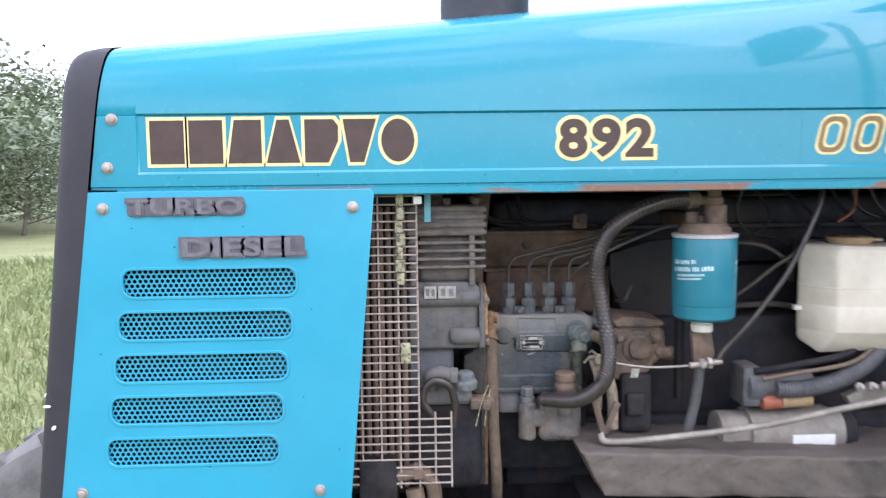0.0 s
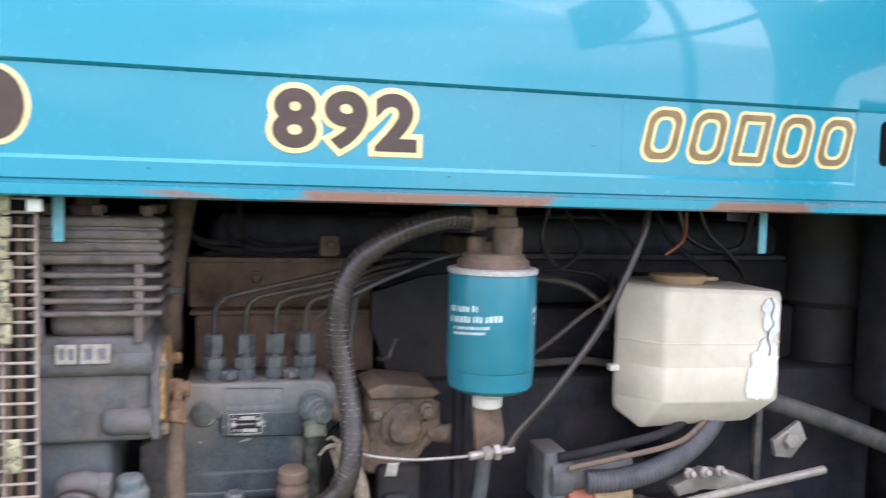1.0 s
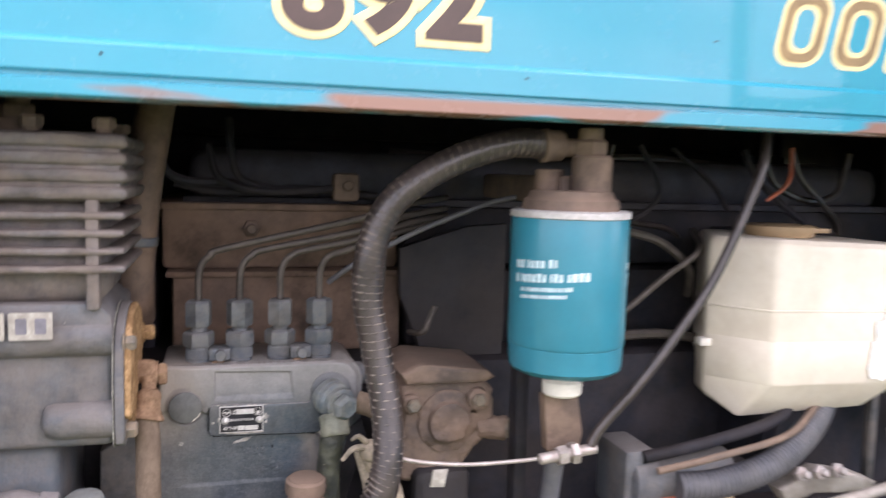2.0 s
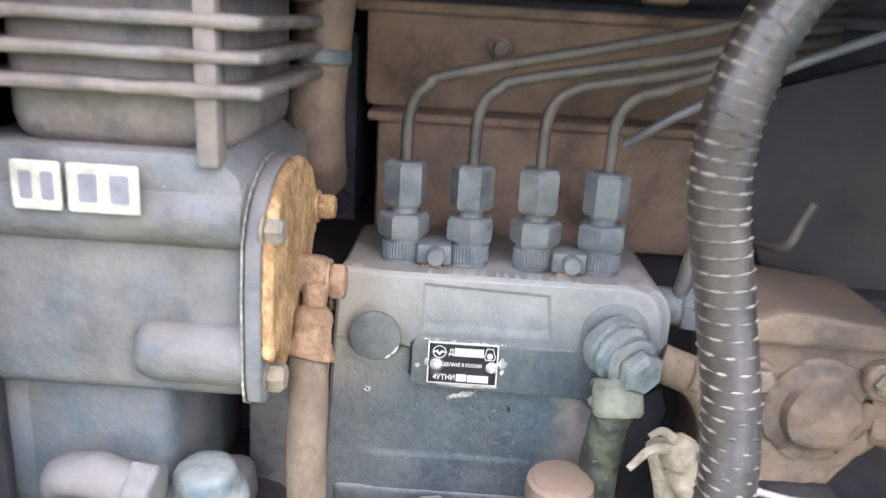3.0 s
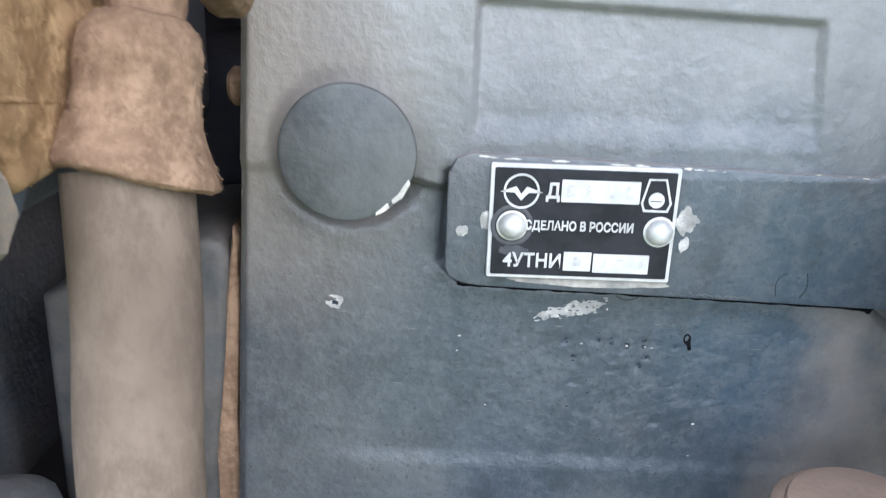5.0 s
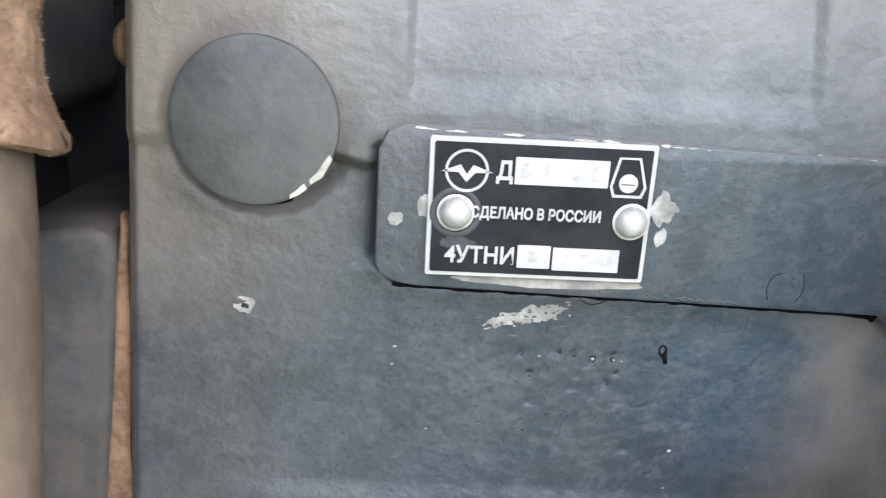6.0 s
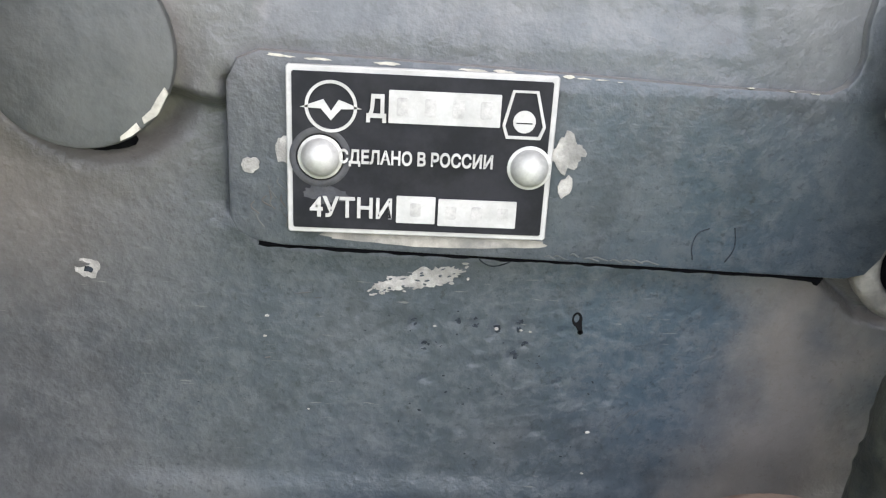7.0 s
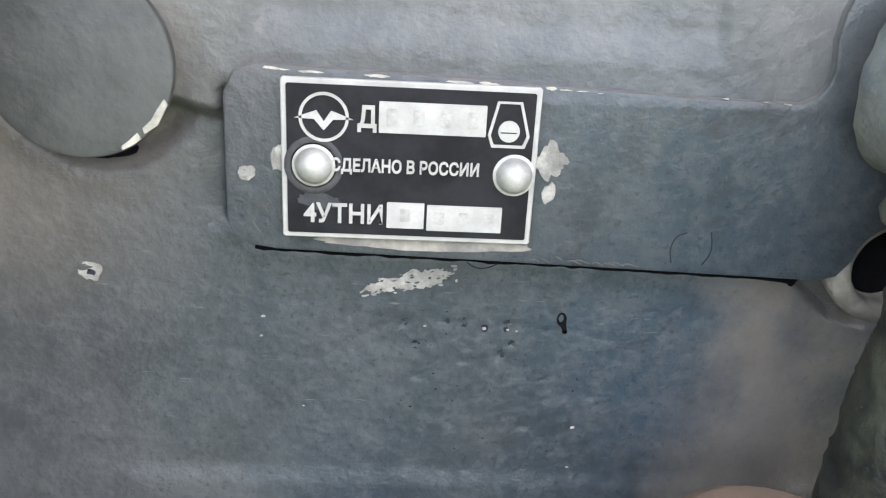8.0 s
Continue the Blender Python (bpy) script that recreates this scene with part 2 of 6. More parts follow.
# near-black that stands in for shade in narrow gaps and the bore
shade_black = surface("painted_shade_black", (0.006, 0.006, 0.008), 0.8, var=0.3, scale=300, bump=0.3, sheen=0.05)
hose_tan = fuzzy_dirt("dusty_rubber_hose", (0.122, 0.089, 0.066), (0.172, 0.128, 0.095), (1.0, 1.0, 0.5), 0.35)
hose_black = surface("black_rubber_hose", (0.026, 0.019, 0.018), 0.4, var=0.3, scale=50, dust=(0.13, 0.10, 0.088), amount=0.2, settle=0.12, bump=0.3, coat=0.35)
pipe_brown = surface("dark_brown_pipe", (0.05, 0.041, 0.036), 0.5, 0.2, var=0.3, scale=60, dust=(0.14, 0.114, 0.096), amount=0.45)
conduit_grey = surface("grey_conduit", (0.082, 0.083, 0.094), 0.5, var=0.2, scale=50, dust=(0.2, 0.18, 0.17), amount=0.3)
teal_paint = surface("teal_filter_paint", (0.011, 0.19, 0.265), 0.32, var=0.08, scale=20, dust=(0.09, 0.23, 0.27), amount=0.15, bump=0.03, coat=0.2)
white_plastic = surface("white_plastic", (0.72, 0.68, 0.62), 0.5, var=0.1, scale=60, dust=DUST, amount=0.15)
tank_plastic = surface("yellowed_plastic", (0.74, 0.665, 0.56), 0.4, var=0.06, scale=14, dust=(0.46, 0.355, 0.24), amount=0.3, bump=0.05)
tank_cap_tan = surface("tan_cap_plastic", (0.42, 0.29, 0.16), 0.5, var=0.15, scale=40)
chip_white = surface("bare_white_patch", (0.78, 0.78, 0.75), 0.6, var=0.12, scale=120)
plate_black = surface("black_anodised_plate", (0.004, 0.004, 0.007), 0.5, var=0.3, scale=150, dust=(0.045, 0.043, 0.050), amount=0.3, bump=0.06, sheen=0.3)
plate_bare = surface("bare_aluminium", (0.50, 0.485, 0.475), 0.5, 0.2, var=0.14, scale=220, dust=(0.36, 0.33, 0.295), amount=0.3, bump=0.1)
plate_dusty = surface("dusty_black_plate", (0.030, 0.031, 0.038), 0.6, var=0.5, scale=300, dust=(0.09, 0.086, 0.084), amount=0.6, bump=0.1)
plate_pressed = surface("pressed_aluminium", (0.42, 0.40, 0.39), 0.5, 0.2, var=0.25, scale=400, bump=0.1)
rivet_metal = surface("aluminium_rivet", (0.56, 0.55, 0.53), 0.48, 0.45, var=0.2, scale=300, dust=(0.3, 0.28, 0.25), amount=0.35)
scratched = surface("scraped_primer", (0.36, 0.34, 0.31), 0.75, var=0.4, scale=300, dust=(0.16, 0.155, 0.15), amount=0.55, bump=0.6)
worn_rim = surface("worn_bare_rim", (0.30, 0.275, 0.24), 0.6, var=0.35, scale=160, dust=(0.13, 0.128, 0.125), amount=0.6, bump=0.3)
plug_bare = surface("bare_chipped_edge", (0.46, 0.43, 0.37), 0.7, var=0.3, scale=260, bump=0.4)
flange_slate = surface("slate_flange_paint", (0.046, 0.047, 0.048), 0.6, var=0.4, scale=60, dust=(0.15, 0.122, 0.10), amount=0.5, bump=0.3)
gasket_pale = surface("pale_gasket_edge", (0.24, 0.235, 0.205), 0.8, var=0.5, scale=260, dust=(0.12, 0.115, 0.105), amount=0.8, bump=0.4)
valve_grey = surface("dusty_blue_grey_fitting", (0.10, 0.125, 0.14), 0.6, var=0.4, scale=90, dust=(0.24, 0.235, 0.205), amount=0.65, settle=0.5, bump=0.5, grain=300, tint=(0.07, 0.10, 0.125))
wrap_tan = surface("dusty_wrapping", (0.050, 0.040, 0.036), 0.5, var=0.6, scale=40, dust=(0.30, 0.25, 0.21), amount=0.7, bump=0.2)
# flaking olive paint like the collar's, with the pipe's shade put into its colour
olive_dark = surface("shaded_olive_paint", (0.012, 0.015, 0.015), 0.45, var=0.6, scale=70, dust=(0.085, 0.088, 0.055), amount=0.7, spots=(0.26, 0.25, 0.2), spot_level=0.68, spot_scale=170, bump=0.5)
stamp_dark = surface("dark_stamped_mark", (0.024, 0.029, 0.037), 0.7, var=0.5, scale=900, bump=0.3, sheen=0.2)
ink_black = surface("black_mark", (0.006, 0.006, 0.007), 0.8, var=0.1, sheen=0.1)
starter_metal = surface("dull_starter_metal", (0.31, 0.28, 0.25), 0.5, 0.3, var=0.25, scale=30, dust=(0.22, 0.18, 0.15), amount=0.5)
print_pale = surface("worn_pale_print", (0.55, 0.70, 0.74), 0.5, var=0.2, scale=200, bump=0.0)
label_white = surface("white_sticker", (0.75, 0.76, 0.74), 0.5, var=0.06, scale=80)
orange_plastic = surface("orange_terminal_cover", (0.38, 0.08, 0.035), 0.5, var=0.2, scale=60, dust=DUST, amount=0.3)
strap_yellow = surface("faded_yellow_strap", (0.34, 0.32, 0.2), 0.85, var=0.35, scale=90, spots=(0.12, 0.11, 0.09), spot_level=0.53, spot_scale=160)
light_blue = surface("light_blue_paint", (0.12, 0.42, 0.52), 0.5, var=0.15, scale=60, dust=DUST, amount=0.3)
rag_cloth = surface("dirty_rag", (0.32, 0.265, 0.2), 0.9, var=0.35, scale=120, dust=(0.2, 0.165, 0.125), amount=0.5, bump=0.7)
olive_worn = surface("worn_olive_paint", (0.11, 0.118, 0.092), 0.6, var=0.4, scale=60, dust=(0.27, 0.255, 0.19), amount=0.6, spots=(0.36, 0.34, 0.29), spot_level=0.7, spot_scale=170, bump=0.4)
tyre_rubber = surface("dusty_tyre_rubber", (0.14, 0.137, 0.135), 0.85, var=0.25, scale=12, dust=(0.26, 0.245, 0.23), amount=0.5, settle=0.45, bump=0.4, grain=90)
muffler_metal = surface("dark_muffler_metal", (0.05, 0.05, 0.06), 0.55, 0.2, var=0.2, scale=20)


# ---- mesh tools ----
def rot_to(axis):
    return Vector((0, 0, 1)).rotation_difference(Vector(axis).normalized()).to_matrix().to_4x4()


def finish(bm, smooth=40):
    bmesh.ops.recalc_face_normals(bm, faces=bm.faces[:])
    me = bpy.data.meshes.new("mesh")
    bm.to_mesh(me)
    bm.free()
    if smooth:
        me.set_sharp_from_angle(angle=radians(smooth))
        for f in me.polygons:
            f.use_smooth = True
    return me


def add_to(bm, other):
    me = bpy.data.meshes.new("temporary")
    other.to_mesh(me)
    other.free()
    bm.from_mesh(me)
    bpy.data.meshes.remove(me)
    return bm


def join(*parts):
    bm = parts[0]
    for o in parts[1:]:
        add_to(bm, o)
    return bm


def block(x0, x1, y0, y1, z0, z1, bevel=0.003, seg=2):
    bm = bmesh.new()
    m = Matrix.LocRotScale(((x0 + x1) / 2, (y0 + y1) / 2, (z0 + z1) / 2), None, (x1 - x0, y1 - y0, z1 - z0))
    bmesh.ops.create_cube(bm, size=1, matrix=m)
    if bevel:
        bmesh.ops.bevel(bm, geom=bm.edges[:], offset=bevel, segments=seg, profile=0.5, affect="EDGES")
    return bm


def prism(points, y0, y1, bevel=0.002, seg=2):
    """A plate with an outline in x and z, from y0 to y1."""
    bm = bmesh.new()
    a = [bm.verts.new((x, y0, z)) for x, z in points]
    b = [bm.verts.new((x, y1, z)) for x, z in points]
    k = len(points)
    bm.faces.new(a)
    bm.faces.new(b[::-1])
    for i in range(k):
        bm.faces.new((a[i], b[i], b[(i + 1) % k], a[(i + 1) % k]))
    bmesh.ops.recalc_face_normals(bm, faces=bm.faces[:])
    if bevel:
        rims = [e for e in bm.edges if len({round(v.co.y, 5) for v in e.verts}) == 1]
        bmesh.ops.bevel(bm, geom=rims, offset=bevel, segments=seg, profile=0.5, affect="EDGES")
    return bm


def round_rect(x0, x1, z0, z1, r, k=6):
    pts = []
    for cx, cz, a0 in ((x1 - r, z1 - r, 0), (x0 + r, z1 - r, 90), (x0 + r, z0 + r, 180), (x1 - r, z0 + r, 270)):
        for i in range(k + 1):
            a = radians(a0 + 90 * i / k)
            pts.append((cx + r * math.cos(a), cz + r * math.sin(a)))
    return pts


def lathe(base, axis, profile, seg=32, hollow=False):
    """A turned form: profile of (distance along the axis, radius) from base."""
    bm = bmesh.new()
    m = Matrix.Translation(base) @ rot_to(axis)
    rings = []
    for d, r in profile:
        rings.append([bm.verts.new(m @ Vector((r * math.cos(2 * math.pi * i / seg), r * math.sin(2 * math.pi * i / seg), d))) for i in range(seg)])
    for a, b in zip(rings, rings[1:]):
        for i in range(seg):
            bm.faces.new((a[i], a[(i + 1) % seg], b[(i + 1) % seg], b[i]))
    if hollow:
        for i in range(seg):
            bm.faces.new((rings[-1][i], rings[-1][(i + 1) % seg], rings[0][(i + 1) % seg], rings[0][i]))
    else:
        bm.faces.new(rings[0][::-1])
        bm.faces.new(rings[-1])
    return bm


def bm_of(me):
    bm = bmesh.new()
    bm.from_mesh(me)
    bpy.data.meshes.remove(me)
    return bm


def rod(base, axis, length, r, chamfer=0.001, seg=28):
    c = min(chamfer, length * 0.45)
    return lathe(base, axis, [(0, r - c), (c, r), (length - c, r), (length, r - c)], seg)


def hexagon(base, axis, length, r, chamfer=0.0015, turn=0.0):
    bm = lathe((0, 0, 0), (0, 0, 1), [(0, r - chamfer * 0.6), (chamfer, r), (length - chamfer, r), (length, r - chamfer)], 6)
    bm.transform(Matrix.Translation(base) @ rot_to(axis) @ pose(0, 0, 0, 0, 0, turn))
    return bm


def curve_points(pts, per=8):
    p = [Vector(q) for q in pts]
    p = [p[0] * 2 - p[1]] + p + [p[-1] * 2 - p[-2]]
    out = []
    for i in range(1, len(p) - 2):
        for k in range(per):
            t = k / per
            a, b, c, d = p[i - 1], p[i], p[i + 1], p[i + 2]
            out.append(0.5 * (2 * b + (c - a) * t + (2 * a - 5 * b + 4 * c - d) * t * t + (3 * b - a - 3 * c + d) * t ** 3))
    out.append(p[-2])
    return out


def tube(pts, r, seg=12, per=8, ribs=0.0, pitch=0.0, taper=None):
    """A pipe swept along a smooth line; ribs gives it rings of that depth every pitch metres."""
    line = curve_points(pts, per)
    if ribs:
        fine, step = [], pitch / 4
        total = 0.0
        for a, b in zip(line, line[1:]):
            k = max(1, round((b - a).length / step))
            fine += [a.lerp(b, i / k) for i in range(k)]
        line = fine + [line[-1]]
    bm = bmesh.new()
    up = Vector((0.3, 0.2, 1)).normalized()
    rings, run = [], 0.0
    for i, c in enumerate(line):
        d = (line[min(i + 1, len(line) - 1)] - line[max(i - 1, 0)]).normalized()
        up = (up - d * up.dot(d)).normalized()
        side = d.cross(up)
        rr = r if taper is None else r * (1 + (taper - 1) * i / (len(line) - 1))
        if ribs:
            rr += ribs * (0.5 + 0.5 * math.sin(2 * math.pi * i / 4))
        rings.append([bm.verts.new(c + (up * math.cos(2 * math.pi * k / seg) + side * math.sin(2 * math.pi * k / seg)) * rr) for k in range(seg)])
    for a, b in zip(rings, rings[1:]):
        for k in range(seg):
            bm.faces.new((a[k], a[(k + 1) % seg], b[(k + 1) % seg], b[k]))
    bm.faces.new(rings[0][::-1])
    bm.faces.new(rings[-1])
    return bm


def lumpy(bm, size, amp, scale, seed):
    """Splits a mesh finely and pushes it in and out by noise, as caked dirt does."""
    bmesh.ops.triangulate(bm, faces=bm.faces[:])
    for _ in range(5):
        long = [e for e in bm.edges if e.calc_length() > size]
        if not long:
            break
        bmesh.ops.subdivide_edges(bm, edges=long, cuts=1)
        bmesh.ops.triangulate(bm, faces=[f for f in bm.faces if len(f.verts) > 3])
    bm.normal_update()
    shift = Vector((seed * 3.1, seed * 1.7, seed * 0.9))
    moves = [(v, v.normal.copy() * (amp * (noise.noise(v.co * scale + shift) + 0.6 * noise.noise(v.co * scale * 3.1 + shift)))) for v in bm.verts]
    for v, d in moves:
        v.co += d
    return bm


def sheet_mesh(outline, holes, y, thick, bevel=0.0):
    """A flat sheet in x and z with real holes; its front lies at y."""
    cu = bpy.data.curves.new("outline", "CURVE")
    cu.dimensions, cu.fill_mode, cu.extrude, cu.bevel_depth, cu.bevel_resolution = "2D", "BOTH", thick / 2 - bevel, bevel, 1
    for pts in [outline] + holes:
        s = cu.splines.new("POLY")
        s.points.add(len(pts) - 1)
        for q, (x, z) in zip(s.points, pts):
            q.co = (x, z, 0, 1)
        s.use_cyclic_u = True
    return flat_to_mesh(cu, y + thick / 2)


def flat_to_mesh(cu, y):
    ob = new("temporary", cu)
    me = bpy.data.meshes.new_from_object(ob)
    bpy.data.objects.remove(ob)
    bpy.data.curves.remove(cu)
    me.transform(Matrix(((1, 0, 0, 0), (0, 0, -1, y), (0, 1, 0, 0), (0, 0, 0, 1))))
    bm = bmesh.new()
    bm.from_mesh(me)
    bmesh.ops.remove_doubles(bm, verts=bm.verts[:], dist=1e-7)
    bm.to_mesh(me)
    bm.free()
    me.materials.clear()
    return me


def text_curve(body, bold, thick, shear, swell=0.0):
    cu = bpy.data.curves.new("lettering", "FONT")
    cu.body, cu.offset, cu.extrude, cu.shear, cu.resolution_u = body, bold, thick, shear, 3 if len(body) > 1 else 7
    cu.bevel_depth, cu.bevel_resolution = swell, 2
    return cu


def text_meshes(body, x0, x1, z0, z1, y, thick, bolds, shear=0.0, step=0.0004, swell=0.0):
    """Lettering that fills a box in x and z: one mesh for each weight of stroke, each next one a step behind."""
    out, fit_m = [], None
    for i, bold in enumerate(bolds):
        grow = swell if i else 0.0
        me = flat_to_mesh(text_curve(body, bold, 0.01, shear, grow), 0)
        me.transform(Matrix.Diagonal((1, 0.01 / (0.01 + grow), 1, 1)))
        co = np.zeros(len(me.vertices) * 3)
        me.vertices.foreach_get("co", co)
        co = co.reshape(-1, 3)
        if fit_m is None:
            lo, hi = co.min(0), co.max(0)
            sx, sz = (x1 - x0) / (hi[0] - lo[0]), (z1 - z0) / (hi[2] - lo[2])
            fit_m = Matrix(((sx, 0, 0, x0 - lo[0] * sx), (0, thick / 0.02, 0, y), (0, 0, sz, z0 - lo[2] * sz), (0, 0, 0, 1)))
        me.transform(Matrix.Translation((0, i * step, 0)) @ fit_m)
        out.append(me)
    return out


def part(name, bm, material, parent=None, label="", smooth=40):
    """One mesh object; with a parent it is a part of that thing or part."""
    me = bm if isinstance(bm, bpy.types.Mesh) else finish(bm, smooth)
    me.name = name
    me.materials.append(material)
    ob = new(name, me)
    if parent:
        ob.parent = parent
        ob.matrix_parent_inverse = Matrix.Translation(-Vector(parent["base"])) if "base" in parent else Matrix.Identity(4)
    if label:
        ob["label"] = label
    return ob


def shared(name, mesh, parent, m, label=""):
    """A further piece on a mesh that others use too."""
    ob = new(name, mesh)
    ob.parent = parent
    ob.matrix_parent_inverse = Matrix.Translation(-Vector(parent["base"])) if "base" in parent else Matrix.Identity(4)
    ob.matrix_basis = m
    if label:
        ob["label"] = label
    return ob


def thing(name, base, label, category, group="", kind=""):
    e = new(name)
    e.empty_display_size = 0.02
    e.location = base
    e["base"] = base
    return tagged(e, label, category, group, kind)


# ---- ground and distance ----
def field_grass_material():
    m, n, l, p = shader("meadow_ground")
    c = mixc(n, l, ramp(n, l, noise_node(n, l, 0.9, 6.0), 0.3, 0.7), (0.13, 0.17, 0.06), (0.24, 0.26, 0.12))
    c = mixc(n, l, ramp(n, l, noise_node(n, l, 14.0, 4.0), 0.4, 0.7), c, (0.30, 0.30, 0.15))
    l.new(c, p.inputs["Base Color"])
    p.inputs["Roughness"].default_value = 0.9
    return m


meadow = field_grass_material()
bm = bmesh.new()
bmesh.ops.create_grid(bm, x_segments=120, y_segments=120, size=1)
for v in bm.verts:
    r = max(abs(v.co.x), abs(v.co.y))
    s = 6 * r + 1500 * r ** 6
    v.co.x, v.co.y = v.co.x * s / max(r, 1e-6), v.co.y * s / max(r, 1e-6)
    far = min(1.0, s / 30)
    v.co.z = far * 0.16 * noise.noise(Vector((v.co.x * 0.05, v.co.y * 0.05, 0))) if s > 4 else 0.0
ground = tagged(part("ground", bm, meadow), "uneven green meadow around the tractor", "ground", kind="structure")


def leaf_material(name, a, b):
    m, n, l, p = shader(name)
    g = n.new("ShaderNodeNewGeometry")
    l.new(mixc(n, l, g.outputs["Random Per Island"], a, b), p.inputs["Base Color"])
    p.inputs["Roughness"].default_value = 0.6
    p.inputs["Subsurface Weight"].default_value = 0.0
    return m


grass_leaf = leaf_material("grass_blades", (0.12, 0.175, 0.06), (0.32, 0.35, 0.17))
tree_leaf = leaf_material("tree_leaves", (0.10, 0.14, 0.085), (0.25, 0.30, 0.20))
bark = surface("grey_bark", (0.12, 0.1, 0.085), 0.9, var=0.3, scale=8, bump=0.5, grain=40)

rng = np.random.default_rng(5)
N = 130000
d, a = 0.3 + 15 * rng.random(N) ** 0.75, rng.random(N) * 2 * math.pi
x, y = d * np.cos(a), 1.0 + d * np.sin(a)
keep = ~((np.abs(x - 0.3) < 1.2) & (np.abs(y - 1.3) < 0.75))
d, x, y = d[keep], x[keep], y[keep]
N = len(d)
h, w, yaw, lean = 0.06 + 0.13 * rng.random(N), 0.004 + 0.0012 * d, rng.random(N) * math.pi, rng.uniform(-0.12, 0.12, N)
c, s_ = np.cos(yaw) * w, np.sin(yaw) * w
low = np.full(N, -0.05)
corners = np.stack([np.stack(q, 1) for q in ((x - c, y - s_, low), (x + c, y + s_, low), (x + c * 0.7 + lean * 0.4, y + s_ * 0.7, h * 0.6), (x - c * 0.7 + lean * 0.4, y - s_ * 0.7, h * 0.6), (x + lean, y + lean * 0.5, h))], 1)
base = np.arange(N)[:, None] * 5
quads = (base + np.array([[0, 1, 2, 3]])).tolist()
tips = (base + np.array([[3, 2, 4]])).tolist()
me = bpy.data.meshes.new("grass")
me.from_pydata(corners.reshape(-1, 3).tolist(), [], quads + tips)
tagged(part("grass", me, grass_leaf), "long green meadow grass", "grass", kind="stuff")


def tree(x, y, height, spread, seed):
    r = random.Random(seed)
    t = thing("tree", (x, y, 0), "broad leafy tree at the edge of the meadow", "tree", "trees behind the meadow")
    top = Vector((x, y, height * 0.75))
    wood = tube([(x, y, -0.1), (x + 0.1, y, height * 0.3), tuple(top)], height * 0.022, 8, 4, taper=0.3)
    tips = []
    for i in range(16):
        z = height * r.uniform(0.08, 0.75)
        a = r.uniform(0, 2 * math.pi)
        reach = spread * r.uniform(0.5, 0.9) * (1.1 - 0.5 * z / height)
        tip = Vector((x + reach * math.cos(a), y + reach * math.sin(a), z + height * r.uniform(0.05, 0.25)))
        add_to(wood, tube([(x + 0.05, y, z), tuple(Vector((x, y, z)).lerp(tip, 0.5) + Vector((0, 0, 0.1))), tuple(tip)], height * 0.008, 6, 3, taper=0.3))
        tips += [tip, Vector((x, y, z)).lerp(tip, 0.6)]
    part("trunk", wood, bark, t)
    vs, fs = [], []
    for tip in tips:
        for k in range(420):
            d = Vector((r.gauss(0, 1), r.gauss(0, 1), r.gauss(0, 0.75)))
            c = tip + d * spread * 0.17
            if c.z < 0.25:
                continue
            s = height * r.uniform(0.010, 0.024)
            q = Euler((r.uniform(-1, 1), r.uniform(-1, 1), r.uniform(0, 6.3))).to_matrix()
            b = len(vs)
            vs += [tuple(c + q @ Vector(p) * s) for p in ((-1, 0, 0), (0, -0.5, 0.1), (1, 0, 0), (0, 0.5, 0.1))]
            fs.append((b, b + 1, b + 2, b + 3))
    me = bpy.data.meshes.new("crown")
    me.from_pydata(vs, [], fs)
    part("crown", me, tree_leaf, t)


for k, (tx, ty, th, ts) in enumerate(((-13.4, 20, 6.6, 4.2), (-17.5, 24, 8.6, 4.4), (-19, 18, 8.5, 4.5), (-10.6, 21.5, 3.2, 3.0), (-15, 31, 6.0, 4.0), (-13.0, 24, 3.6, 4.0))):
    tree(tx, ty, th, ts, 20 + k)

# ---- hood ----
HOOD_Y, MID_Y = 0.929, 1.30
BAND = (-0.444, 0.806, 1.531, 1.611)


def hood_top(x):
    return 1.715 + 0.077 * (x + 0.5)


def hood_section(x, recessed):
    """Outline of one side of the hood from its lower lip to the middle of its top."""
    zt = hood_top(x)
    d = 0.003 if recessed else 0.0
    y = HOOD_Y
    pts = [(y + 0.022, 1.4945), (y + 0.002, 1.4945), (y - 0.001, 1.4965), (y - 0.001, 1.5055), (y + 0.003, 1.507), (y + 0.003, 1.5095), (y, 1.511),
           (y, BAND[2] - 0.003), (y + d, BAND[2] + 0.0005), (y + d, BAND[3] - 0.0005), (y + 0.0015 + d, BAND[3]), (y, BAND[3] + 0.003), (y + 0.001, 1.628)]
    h = zt - 1.628
    for a, b in ((0.0025, 0.20), (0.006, 0.40), (0.011, 0.58), (0.018, 0.74), (0.028, 0.86), (0.042, 0.945), (0.062, 1.0), (0.11, 1.08), (0.20, 1.19), (0.371, 1.28)):
        pts.append((y + a, 1.628 + h * b))
    return pts


bm = bmesh.new()
xs = [-0.505 + 0.0 * i for i in range(1)] + [-0.47, BAND[0] - 0.002, BAND[0]] + [BAND[0] + 0.05 * i for i in range(1, 25)] + [BAND[1], BAND[1] + 0.002, 0.9, 1.0, 1.1, 1.2]
rows = []
for x in xs:
    rec = BAND[0] <= x <= BAND[1]
    half = hood_section(x, rec)
    full = [Vector((x, y, z)) for y, z in half] + [Vector((x, 2 * MID_Y - y, z)) for y, z in half[-2::-1]]
    if x == xs[0]:
        for v in full:
            v.x = -0.487 - (v.z - 1.705) * -0.135 if v.z < 1.72 else -0.485
    rows.append([bm.verts.new(v) for v in full])
for a, b in zip(rows, rows[1:]):
    for i in range(len(a) - 1):
        bm.faces.new((a[i], a[i + 1], b[i + 1], b[i]))
